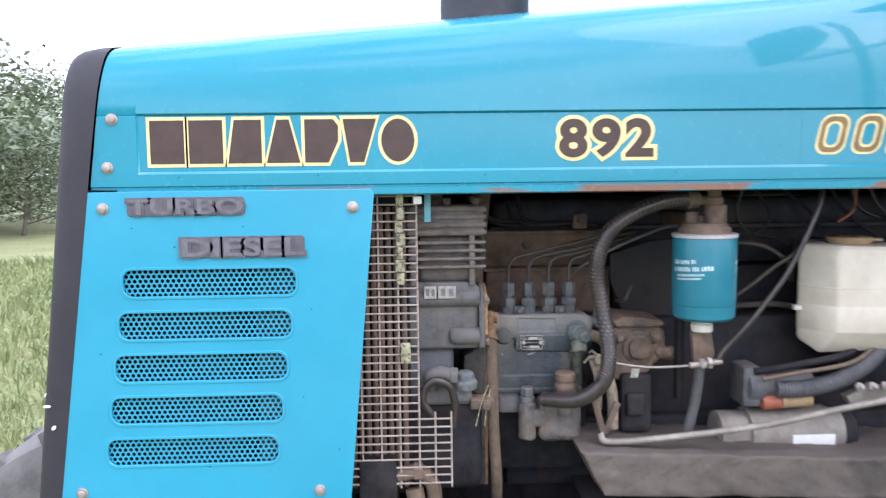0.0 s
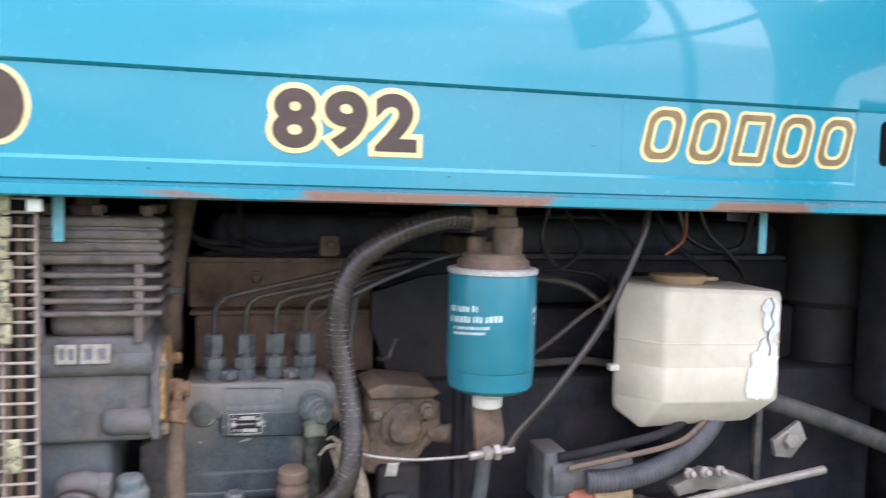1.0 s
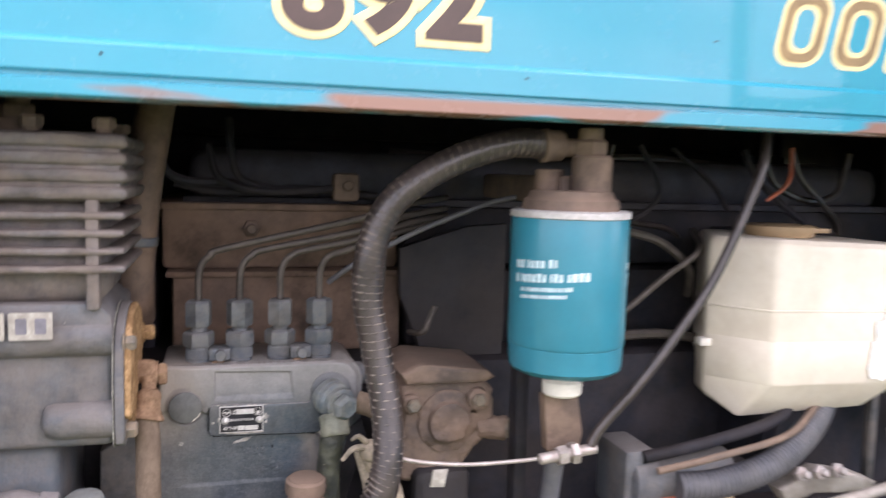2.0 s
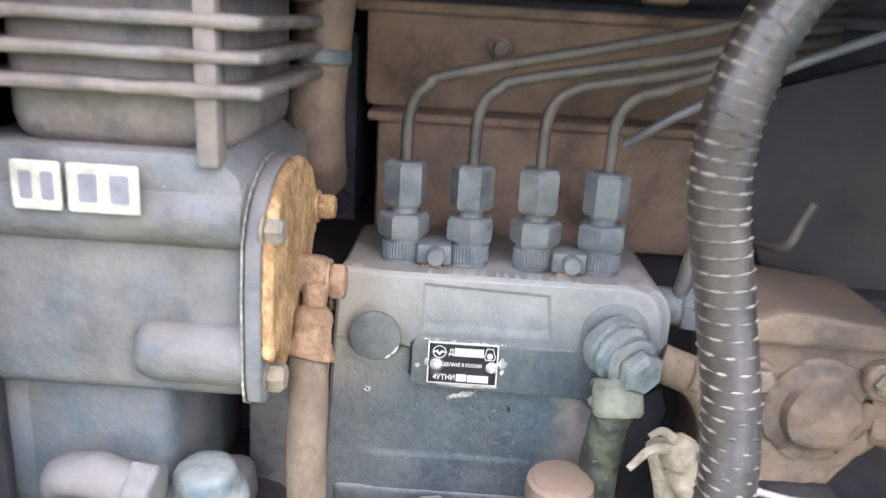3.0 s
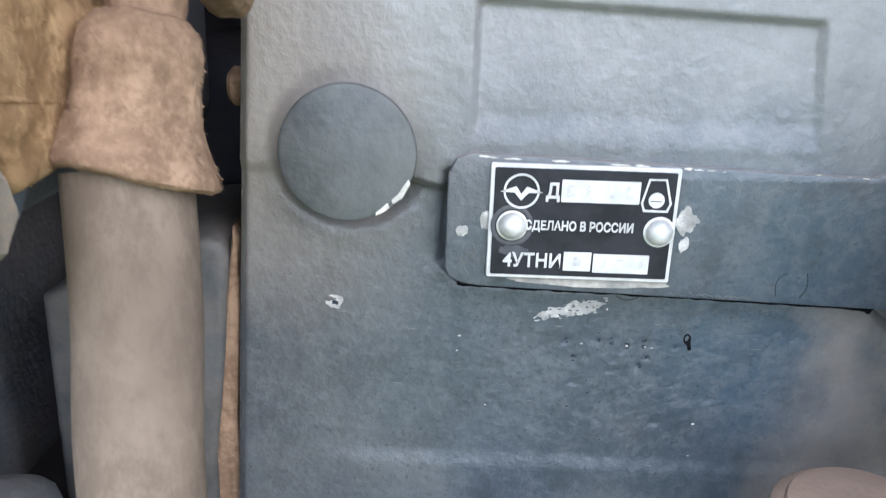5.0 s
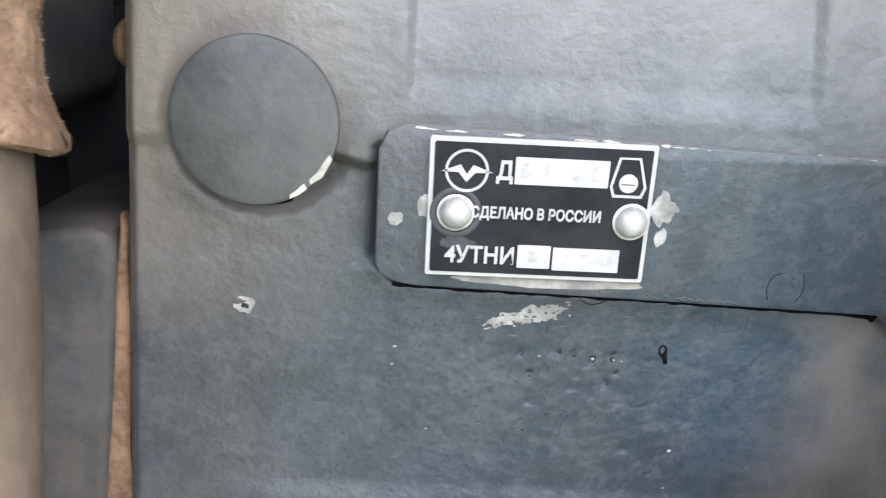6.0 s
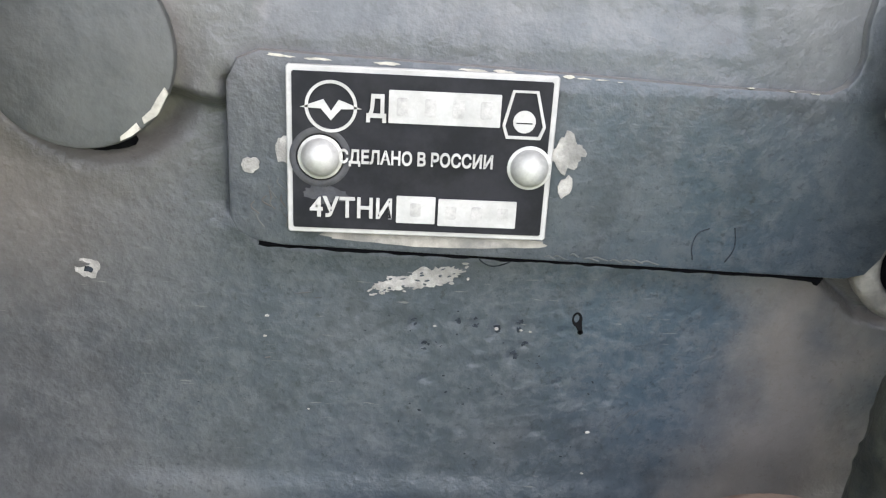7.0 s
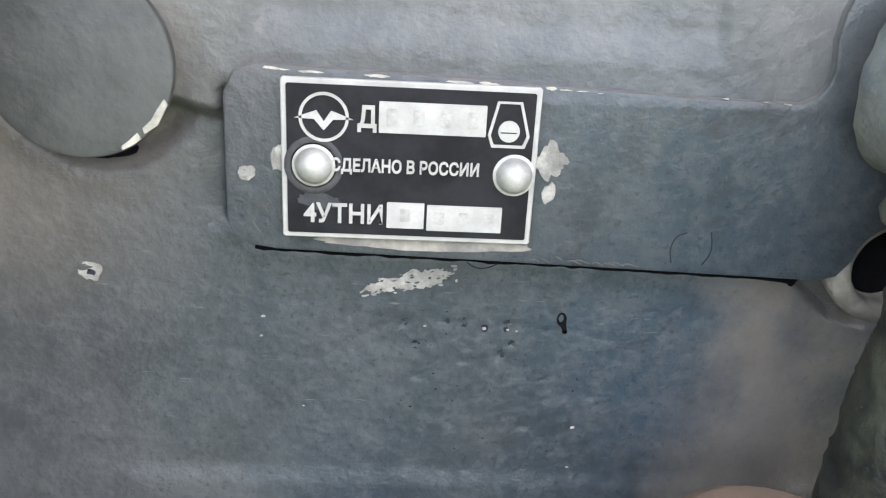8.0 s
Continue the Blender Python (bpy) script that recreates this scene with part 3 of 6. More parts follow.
inner = bmesh.new()
skin = []
for row in rows:
    k, line = len(row), []
    for i, v in enumerate(row):
        along = row[min(i + 1, k - 1)].co - row[max(i - 1, 0)].co
        line.append(inner.verts.new(v.co + Vector((0, along.z, -along.y)).normalized() * 0.0025))
    skin.append(line)
for a, b in zip(skin, skin[1:]):
    for i in range(len(a) - 1):
        inner.faces.new((a[i], a[i + 1], b[i + 1], b[i]))


def hood_paint_material():
    """The hood's blue paint, rubbed through to rusty metal along its lower lip."""
    m, n, l, p = shader("hood_paint")
    g = n.new("ShaderNodeNewGeometry")
    s = n.new("ShaderNodeSeparateXYZ")
    l.new(g.outputs["Position"], s.inputs[0])
    c = mixc(n, l, ramp(n, l, noise_node(n, l, 4.0), 0.3, 0.7), (0.007, 0.258, 0.364), (0.010, 0.278, 0.388))
    c = mixc(n, l, math_node(n, l, "MULTIPLY", ramp(n, l, noise_node(n, l, 9.0, 6.0, 0.7), 0.45, 0.75), 0.06), c, (0.12, 0.42, 0.57))
    low = ramp(n, l, s.outputs["Z"], 1.509, 1.503)
    worn = ramp(n, l, noise_node(n, l, 5.2, 3.0, 0.5, (1, 1, 4)), 0.47, 0.53)
    c = mixc(n, l, math_node(n, l, "MULTIPLY", low, worn), c, (0.24, 0.125, 0.09))
    l.new(c, p.inputs["Base Color"])
    l.new(math_node(n, l, "ADD", math_node(n, l, "MULTIPLY", noise_node(n, l, 60.0), 0.12), 0.2), p.inputs["Roughness"])
    p.inputs["Coat Weight"].default_value, p.inputs["Coat Roughness"].default_value = 0.6, 0.05
    p.inputs["Specular IOR Level"].default_value = 0.3
    b = n.new("ShaderNodeBump")
    b.inputs["Strength"].default_value, b.inputs["Distance"].default_value = 0.05, 0.004
    l.new(noise_node(n, l, 7.0, 2.0), b.inputs["Height"])
    l.new(b.outputs[0], p.inputs["Normal"])
    return m


hood_paint = hood_paint_material()
hood = thing("hood", (0.2, 1.3, 1.4945), "bright blue painted tractor hood with a rust-worn lower lip", "tractor hood")
shell = part("shell", bm, hood_paint, hood)
# inside coloured near-black, unlike the blue outside
part("inner_skin", inner, cast_dark, hood, "dark inside of the hood")


def nose_x(z):
    """Where the hood and the side panel end at the front, at a height."""
    return -0.487 - (1.705 - z) * 0.136


# plain dark slabs with golden borders on the hood's band
band_y = HOOD_Y + 0.003


def slab_row(parent, x0, x1, z0, z1, ink, gold, gap, border):
    """A row of plain dark slabs on golden ones that show as a border: blocks, wedges and a disc."""
    shapes = ([(0, 0), (1, 0), (1, 1), (0, 1)],
              [(0, 0), (1, 0), (1, 1), (0, 1)],
              [(0, 0), (1, 0), (1, 1), (0.2, 1)],
              [(0, 0), (1, 0), (0.68, 1), (0.32, 1)],
              [(0, 0), (0.7, 0), (1, 0.5), (1, 0.85), (0.85, 1), (0, 1)],
              [(0.2, 0), (0.62, 0), (1, 1), (0, 1)],
              [(0.5 + 0.5 * math.cos(radians(a)), 0.5 + 0.5 * math.sin(radians(a))) for a in range(0, 360, 15)])
    w, h = (x1 - x0) / len(shapes), z1 - z0
    for i, pts in enumerate(shapes):
        a, k = x0 + i * w + gap / 2, w - gap

        def put(p, grow):
            return (a + k * 0.5 + (p[0] - 0.5) * (k + 2 * grow), z0 + h * 0.5 + (p[1] - 0.5) * (h + 2 * grow))
        back = part("slab", sheet_mesh([put(p, border) for p in pts], [], band_y - 0.0006, 0.0006), gold, parent)
        part("slab_face", sheet_mesh([put(p, 0.0) for p in pts], [], band_y - 0.0011, 0.0005), ink, back)


slab_row(hood, -0.431, -0.048, 1.5425, 1.604, letter_dark, letter_gold, 0.007, 0.0048)
for k, digit in enumerate("892"):
    x = 0.1585 + 0.0485 * k
    dark, gold = text_meshes(digit, x, x + 0.0415, 1.5455, 1.6015, band_y - 0.0009, 0.0005, (0.04, 0.04), 0.0, 0.0005, 0.075)
    num = part("digit", gold, letter_gold, hood, "golden outlined dark digit")
    part("digit_face", dark, letter_dark, num)
part("decal_film", sheet_mesh(round_rect(0.517, 0.802, 1.5335, 1.609, 0.002, 2), [], band_y - 0.0003, 0.0003), hood_paint, hood)
for k in range(5):
    # plain leaning rings in bronze and gold
    cx, cz, w, h = 0.5640 + 0.0540 * k, 1.575, 0.0192, 0.026

    def leaning(grow, k=k, cx=cx, cz=cz, w=w, h=h):
        pts = round_rect(-w - grow, w + grow, -h - grow, h + grow, max(0.0008, (0.014 if k != 2 else 0.004) + grow * 0.6), 8)
        return [(cx + x + z * 0.22, cz + z) for x, z in pts]
    back = part("letter", sheet_mesh(leaning(0.0035), [leaning(-0.0105)], band_y - 0.0006, 0.0003), letter_gold, hood)
    part("letter_face", sheet_mesh(leaning(0.0), [leaning(-0.0068)], band_y - 0.0011, 0.0004), letter_bronze, back)
# slotted hole near the rear end of the hood, its depth painted black
part("slot", sheet_mesh(round_rect(0.838, 0.853, 1.551, 1.602, 0.0074), [], HOOD_Y - 0.0006, 0.0006), ink_black, hood)

bolt_me = finish(join(lathe((0, 0, 0), (0, -1, 0), [(0, 0.0085), (0.0012, 0.0085), (0.002, 0.0065)], 20), lathe((0, -0.0015, 0), (0, -1, 0), [(0, 0.006), (0.0035, 0.0058), (0.0045, 0.004)], 20)))
bolt_me.materials.append(bare_bolt)
for x, z in ((-0.479, 1.606), (-0.488, 1.538)):
    shared("screw", bolt_me, hood, pose(x, HOOD_Y - 0.0003, z))

# ---- side panel with perforated slots ----
PANEL_Y = 0.925
panel = thing("engine_cover", (-0.35, 0.926, 0.93), "bright blue engine side cover with five perforated slots", "engine cover")
slot_w, slot_h = 0.248, 0.040
slots = [(-0.474 - 0.0083 * i, 1.392 - 0.0624 * i) for i in range(5)]
outline = [(nose_x(1.503) - 0.002, 1.503), (-0.118, 1.503), (-0.112, 1.498), (-0.165, 0.93), (nose_x(0.93) - 0.002, 0.93)]
holes = [round_rect(x, x + slot_w, z - slot_h, z, 0.014, 6) for x, z in slots]
part("panel_sheet", sheet_mesh(outline, holes, PANEL_Y, 0.004, 0.001), blue_paint, panel)
# a rolled bead round each slot and the holed sheet behind it
pitch, hole_r = 0.0079, 0.0031
dots = []
for r in range(7):
    for c in range(36):
        hx, hz = -0.012 + c * pitch + (r % 2) * pitch / 2, 0.003 - r * pitch * 0.866
        if -0.002 < hx < slot_w + 0.002 and -slot_h - 0.002 < hz < 0.002:
            dots.append([(hx + hole_r * math.cos(radians(60 * k + 30)), hz + hole_r * math.sin(radians(60 * k + 30))) for k in range(6)])
screen_me = sheet_mesh(round_rect(-0.008, slot_w + 0.008, -slot_h - 0.008, 0.008, 0.01, 4), dots, PANEL_Y + 0.005, 0.0012)
screen_me.materials.append(blue_paint)
rim_me = sheet_mesh(round_rect(-0.0028, slot_w + 0.0028, -slot_h - 0.0028, 0.0028, 0.0165, 6), [round_rect(0.0002, slot_w - 0.0002, -slot_h + 0.0002, -0.0002, 0.014, 6)], PANEL_Y - 0.0012, 0.0016, 0.0006)
rim_me.materials.append(blue_paint)
for x, z in slots:
    s = shared("perforated_screen", screen_me, panel, pose(x, 0, z))
    shared("slot_rim", rim_me, panel, pose(x, 0, z))
for x, z in ((-0.496, 1.480), (-0.142, 1.478), (-0.547, 1.063), (-0.200, 1.058)):
    shared("screw", bolt_me, panel, pose(x, PANEL_Y - 0.0003, z))
for body, x0, x1, z0, z1 in (("TURBO", -0.460, -0.298, 1.471, 1.493), ("DIESEL", -0.386, -0.214, 1.410, 1.436)):
    face, back = text_meshes(body, x0, x1, z0, z1, PANEL_Y - 0.0042, 0.002, (0.02, 0.10), 0.0, 0.001)
    b = part("badge", back, badge_grey, panel, "raised dark grey plastic badge")
    part("badge_base", sheet_mesh(round_rect(x0 - 0.001, x1 + 0.001, z0 - 0.0015, z1 + 0.0015, 0.004, 4), [], PANEL_Y - 0.0025, 0.003, 0.0008), badge_grey, b)
    part("badge_letters", face, badge_light, b)

for k, (x, z, y, owner) in enumerate(((-0.457, 1.452, PANEL_Y, panel), (-0.398, 1.424, PANEL_Y, panel), (-0.30, 1.452, PANEL_Y, panel), (-0.205, 1.33, PANEL_Y, panel), (-0.22, 1.20, PANEL_Y, panel), (-0.51, 1.27, PANEL_Y, panel), (-0.36, 1.098, PANEL_Y, panel), (-0.17, 1.12, PANEL_Y, panel), (-0.388, 1.523, HOOD_Y, hood), (-0.19, 1.524, HOOD_Y, hood), (0.05, 1.522, HOOD_Y, hood), (0.33, 1.523, HOOD_Y, hood), (0.485, 1.560, HOOD_Y + 0.003, hood))):
    q = random.Random(k + 300)
    ring_k = [(x + q.uniform(0.0009, 0.0019) * math.cos(a * 0.9), z + q.uniform(0.0006, 0.0012) * math.sin(a * 0.9)) for a in range(7)]
    part("paint_speck", sheet_mesh(ring_k, [], y - 0.0003, 0.0004), shield_grey, owner)
# black sheet stands in for the shade of an open corner gap
part("gap_sheet", sheet_mesh([(nose_x(1.505) - 0.001, 1.5032), (-0.478, 1.5032), (-0.475, 1.5062), (nose_x(1.505) - 0.001, 1.5068)], [], PANEL_Y + 0.0003, 0.004), ink_black, panel, "black sheet in place of a gap at the panel's corner")

# ---- front grille surround ----
grille = thing("front_grille", (-0.56, 1.3, 0.93), "charcoal plastic grille surround at the tractor's nose", "grille surround")
side = [(0.9245, z) for z in (0.93, 1.0, 1.07, 1.2, 1.35, 1.48, 1.56)]
over = [(y - 0.003, z) for y, z in hood_section(-0.487, False) if z > 1.62]
line = side + over
line = line + [(2 * MID_Y - y, z) for y, z in line[-2::-1]]
bm = bmesh.new()
rings = []
for step, pull in ((0.0, 0.0), (0.4, 0.0015), (0.72, 0.006), (0.9, 0.013), (0.98, 0.022), (1.0, 0.032)):
    row = []
    for y, z in line:
        xr = nose_x(min(z, 1.75)) - 0.0015
        depth = 0.057 - 0.016 * (1.7 - min(z, 1.7)) / 0.7
        t = max(0.0, min(1.0, (z - 1.58) / 0.14))
        low = 0.4 * pull if z < 0.94 else 0.0
        row.append(bm.verts.new((xr - depth * step, y + math.copysign(pull, MID_Y - y) * (1 - 0.6 * t), z - pull * 0.75 * t + low)))
    rings.append(row)
for a, b in zip(rings, rings[1:]):
    for i in range(len(a) - 1):
        bm.faces.new((a[i], a[i + 1], b[i + 1], b[i]))
k = len(rings[-1])
for i in range(k // 2):
    bm.faces.new((rings[-1][i], rings[-1][i + 1], rings[-1][k - 2 - i], rings[-1][k - 1 - i]) if k - 2 - i != i + 1 else (rings[-1][i], rings[-1][i + 1], rings[-1][k - 1 - i]))
part("surround", bm, grille_plastic, grille)
for k, (x, z, w, h) in enumerate(((-0.590, 1.195, 0.006, 0.0022), (-0.582, 1.163, 0.0035, 0.0035), (-0.591, 1.212, 0.0015, 0.003))):
    part("scuff", sheet_mesh([(x + w * math.cos(a * 0.7), z + h * math.sin(a * 0.7 + 0.4 * k)) for a in range(9)], [], 0.9228, 0.0005), chip_white, grille, "white scuff mark")

# ---- muffler standing on the hood ----
muffler = thing("muffler", (0.09, 1.3, 1.745), "dark sheet-metal exhaust muffler standing on the hood", "muffler")
part("canister", rod((0.086, 1.3, 1.745), (0, 0, 1), 0.8, 0.083, 0.006), muffler_metal, muffler)

# ---- engine: block, head and what stands behind everything ----
engine = thing("engine", (0.4, 1.3, 0.55), "dark oily diesel engine with dusty brown castings", "engine")
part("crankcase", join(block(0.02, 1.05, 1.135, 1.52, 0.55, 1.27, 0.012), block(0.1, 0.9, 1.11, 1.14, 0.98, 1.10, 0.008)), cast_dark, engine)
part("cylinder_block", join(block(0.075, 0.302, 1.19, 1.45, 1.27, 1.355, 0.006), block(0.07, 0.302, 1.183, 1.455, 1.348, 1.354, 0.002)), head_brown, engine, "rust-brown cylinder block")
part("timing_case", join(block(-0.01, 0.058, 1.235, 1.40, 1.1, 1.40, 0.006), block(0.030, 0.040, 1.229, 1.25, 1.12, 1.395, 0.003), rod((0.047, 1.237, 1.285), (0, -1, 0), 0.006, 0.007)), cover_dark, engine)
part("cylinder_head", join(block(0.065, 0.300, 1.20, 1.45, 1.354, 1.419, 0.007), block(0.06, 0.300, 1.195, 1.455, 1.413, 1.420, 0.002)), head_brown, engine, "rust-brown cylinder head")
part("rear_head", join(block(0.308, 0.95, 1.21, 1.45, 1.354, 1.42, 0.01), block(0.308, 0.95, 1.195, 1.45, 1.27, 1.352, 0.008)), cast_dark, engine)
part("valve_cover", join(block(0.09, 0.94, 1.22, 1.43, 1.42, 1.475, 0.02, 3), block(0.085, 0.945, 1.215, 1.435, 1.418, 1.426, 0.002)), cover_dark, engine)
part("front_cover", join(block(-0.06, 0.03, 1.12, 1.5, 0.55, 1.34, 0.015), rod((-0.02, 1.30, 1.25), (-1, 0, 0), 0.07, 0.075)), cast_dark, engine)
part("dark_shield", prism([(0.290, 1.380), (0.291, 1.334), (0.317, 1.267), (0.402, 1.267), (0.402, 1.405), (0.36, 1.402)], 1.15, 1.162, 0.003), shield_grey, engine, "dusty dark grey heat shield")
# added panel, not known to exist: closes the far side, keeps the bay dark
part("added_far_panel", block(-0.56, 1.1, 1.60, 1.62, 0.62, 1.50, 0.003), cast_dark, engine)
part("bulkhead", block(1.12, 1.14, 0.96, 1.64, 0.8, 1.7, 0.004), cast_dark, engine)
for x, z in ((0.15, 1.395), (0.262, 1.388)):
    part("stud", join(rod((x, 1.195, z), (0, -1, 0), 0.012, 0.005), hexagon((x, 1.2, z), (0, -1, 0), 0.006, 0.009)), cast_brown, engine)
# wiring and small lines on top of the head
for pts, r in (([(0.08, 1.17, 1.44), (0.12, 1.165, 1.432), (0.2, 1.16, 1.436), (0.27, 1.17, 1.43)], 0.004),
               ([(0.11, 1.16, 1.475), (0.12, 1.15, 1.445), (0.16, 1.15, 1.433), (0.24, 1.16, 1.438)], 0.0035),
               ([(0.55, 1.15, 1.49), (0.57, 1.14, 1.44), (0.53, 1.14, 1.41), (0.46, 1.15, 1.42)], 0.003),
               ([(0.70, 1.18, 1.49), (0.72, 1.17, 1.45), (0.78, 1.15, 1.40), (0.86, 1.14, 1.36), (0.87, 1.14, 1.30), (0.82, 1.15, 1.28)], 0.004),
               ([(0.62, 1.2, 1.49), (0.66, 1.18, 1.45), (0.67, 1.16, 1.42)], 0.003)):
    part("cable", tube(pts, r, 8, 6), cast_dark, engine)
for pts, r in (([(0.46, 1.16, 1.405), (0.505, 1.12, 1.401), (0.535, 1.12, 1.397), (0.565, 1.12, 1.387), (0.596, 1.12, 1.362), (0.61, 1.14, 1.33)], 0.0045),
               ([(0.47, 1.14, 1.294), (0.493, 1.10, 1.309), (0.556, 1.10, 1.355), (0.594, 1.10, 1.382), (0.62, 1.15, 1.40)], 0.0035),
               ([(0.47, 1.15, 1.286), (0.506, 1.14, 1.286), (0.575, 1.14, 1.288), (0.631, 1.14, 1.281), (0.68, 1.17, 1.275)], 0.0055)):
    part("cable", tube(pts, r, 8, 6), pipe_brown, engine)
for pts, r in (([(0.064, 1.17, 1.495), (0.067, 1.16, 1.466), (0.075, 1.16, 1.448), (0.095, 1.16, 1.441), (0.124, 1.16, 1.441), (0.15, 1.18, 1.438)], 0.0042),
               ([(0.128, 1.17, 1.50), (0.13, 1.16, 1.472), (0.137, 1.16, 1.447), (0.158, 1.16, 1.437), (0.184, 1.16, 1.434), (0.21, 1.18, 1.432)], 0.0042)):
    part("cable", tube(pts, r, 8, 6), cast_dark, engine)
for pts, r in (([(0.782, 1.2, 1.492), (0.798, 1.2, 1.459), (0.832, 1.2, 1.43), (0.867, 1.21, 1.395), (0.878, 1.24, 1.33)], 0.0035),
               ([(0.758, 1.22, 1.492), (0.777, 1.22, 1.452), (0.828, 1.22, 1.432), (0.87, 1.22, 1.443), (0.885, 1.22, 1.492)], 0.0045),
               ([(0.554, 1.22, 1.492), (0.544, 1.22, 1.445), (0.567, 1.21, 1.408), (0.63, 1.21, 1.394), (0.67, 1.23, 1.35)], 0.0035),
               ([(0.30, 1.25, 1.475), (0.45, 1.25, 1.468), (0.60, 1.25, 1.478), (0.75, 1.25, 1.470), (0.86, 1.25, 1.474)], 0.006)):
    part("loom_cable", tube(pts, r, 8, 6), hose_black, engine, "black rubber-clad cable")
part("red_wire", tube([(0.70, 1.10, 1.49), (0.69, 1.09, 1.455), (0.665, 1.09, 1.435)], 0.0022, 8, 6), orange_plastic, engine)
part("pipe_clip", join(block(0.225, 0.25, 1.15, 1.17, 1.425, 1.452, 0.004), rod((0.238, 1.15, 1.44), (0, -1, 0), 0.006, 0.005)), cast_brown, engine)

# ---- lower beam under the engine bay ----
beam = thing("frame_rail", (0.6, 1.0, 0.86), "dirty brown steel frame rail beneath the engine", "frame rail")
part("web", lumpy(prism([(0.198, 1.094), (0.235, 1.022), (1.2, 0.985), (1.2, 1.062), (0.6, 1.074)], 0.955, 1.11, 0.003), 0.012, 0.0028, 45.0, 61), rail_brown, beam, smooth=60)
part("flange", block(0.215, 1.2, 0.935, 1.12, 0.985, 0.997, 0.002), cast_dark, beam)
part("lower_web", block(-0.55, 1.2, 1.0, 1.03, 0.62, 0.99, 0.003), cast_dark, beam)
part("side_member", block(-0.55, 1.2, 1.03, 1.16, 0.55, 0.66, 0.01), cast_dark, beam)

# ---- radiator behind the wire guard ----
radiator = thing("radiator", (-0.25, 1.3, 0.66), "dusty brown radiator core behind the wire guard", "radiator")
part("core", block(-0.30, -0.19, 0.99, 1.61, 0.70, 1.46, 0.006), rail_brown, radiator)
part("header", block(-0.31, -0.18, 0.98, 1.62, 1.40, 1.485, 0.015, 3), cast_dark, radiator)
part("fan_shroud", block(-0.19, -0.15, 1.0, 1.60, 0.72, 1.45, 0.01), cast_dark, radiator)
radiator_tube = finish(rod((0, 0, 0), (0, 0, 1), 0.44, 0.0042, 0.001, 10))
radiator_tube.materials.append(cast_brown)
for i in range(9):
    shared("cooler_tube", radiator_tube, radiator, pose(-0.163 + 0.0115 * i, 0.986, 1.035))
part("tube_plate", block(-0.17, -0.062, 0.996, 1.003, 1.02, 1.49, 0.002), cast_dark, radiator)
# added box blocks daylight and view behind the perforated slots
part("dark_filler_box", block(-0.50, -0.33, 1.0, 1.58, 0.70, 1.48, 0.008), cast_dark, radiator)
part("support", block(-0.50, -0.10, 1.02, 1.58, 0.56, 0.71, 0.01), cast_dark, radiator)

# ---- wire guard ----
guard = thing("wire_guard", (-0.09, 0.97, 1.04), "dusty welded wire guard beside the radiator fan", "wire guard")
GX0, GX1, GY = -0.168, -0.0505, 0.958
upright_me = finish(rod((0, GY + 0.003, 0), (0, 0, 1), 1.0, 0.0016, 0.0002, 8))
upright_me.materials.append(wire_metal)
for i in range(5):
    shared("upright_wire", upright_me, guard, Matrix.Translation((GX1 - 0.029 * i, 0, 1.043)) @ Matrix.Diagonal((1, 1, 0.452, 1)))
for i in range(1, 3):
    shared("upright_wire", upright_me, guard, Matrix.Translation((GX1 + 0.0245 * i, 0, 1.043)) @ Matrix.Diagonal((1, 1, 0.119, 1)))
cross_me = finish(rod((0, GY, 0), (1, 0, 0), 1.0, 0.0014, 0.0002, 8))
cross_me.materials.append(wire_metal)
z = 1.492
while z > 1.045:
    x1 = GX1 + (0.0505 if z < 1.163 else 0.001)
    shared("cross_wire", cross_me, guard, Matrix.Translation((GX0, 0, z)) @ Matrix.Diagonal((x1 - GX0, 1, 1, 1)) @ Matrix.Translation((0, 0, 0)))
    z -= 0.0126
strap = thing("strap", (-0.075, 0.98, 1.36), "faded yellow woven strap hanging down the wire guard", "strap")
for i in range(7):
    z = 1.495 - 0.0195 * i
    part("strap_fold", block(-0.081 + 0.002 * math.sin(i * 2.1), -0.0695 + 0.002 * math.sin(i * 2.6), 0.9495, 0.9545, z - 0.0185, z, 0.002), strap_yellow, strap)
part("loose_end", block(-0.077, -0.062, 0.9495, 0.9535, 1.24, 1.272, 0.002), strap_yellow, strap, "faded yellow strap end")
part("buckle", block(-0.055, -0.042, 0.945, 0.953, 1.480, 1.492, 0.002), chip_white, strap, "pale plastic buckle")

# ---- air compressor ----
comp = thing("air_compressor", (0.0, 1.05, 1.12), "dusty grey finned air compressor bolted to the engine", "air compressor")
CF = 0.985


part("head", block(-0.062, 0.054, CF + 0.004, 1.111, 1.428, 1.476, 0.004), fin_grey, comp)
for i in range(4):
    zz = 1.4316 + i * 0.012
    part("head_fin", lumpy(block(-0.066, 0.058, CF, 1.115, zz - 0.002, zz + 0.0072, 0.0036, 2), 0.009, 0.0009, 70.0, 40 + i), fin_grey, comp, smooth=55)
for i in range(4):
    zz = 1.3785 + i * 0.0125
    part("fin", lumpy(block(-0.064, 0.056, CF, 1.112, zz, zz + 0.0052, 0.0022, 2), 0.008, 0.0008, 80.0, 50 + i), fin_grey, comp, smooth=55)
part("barrel", join(block(-0.05, 0.043, CF + 0.014, 1.1, 1.355, 1.43, 0.012, 3), block(-0.061, -0.052, CF + 0.002, CF + 0.014, 1.352, 1.43, 0.002), block(0.030, 0.039, CF + 0.002, CF + 0.014, 1.352, 1.43, 0.002)), fin_grey, comp)
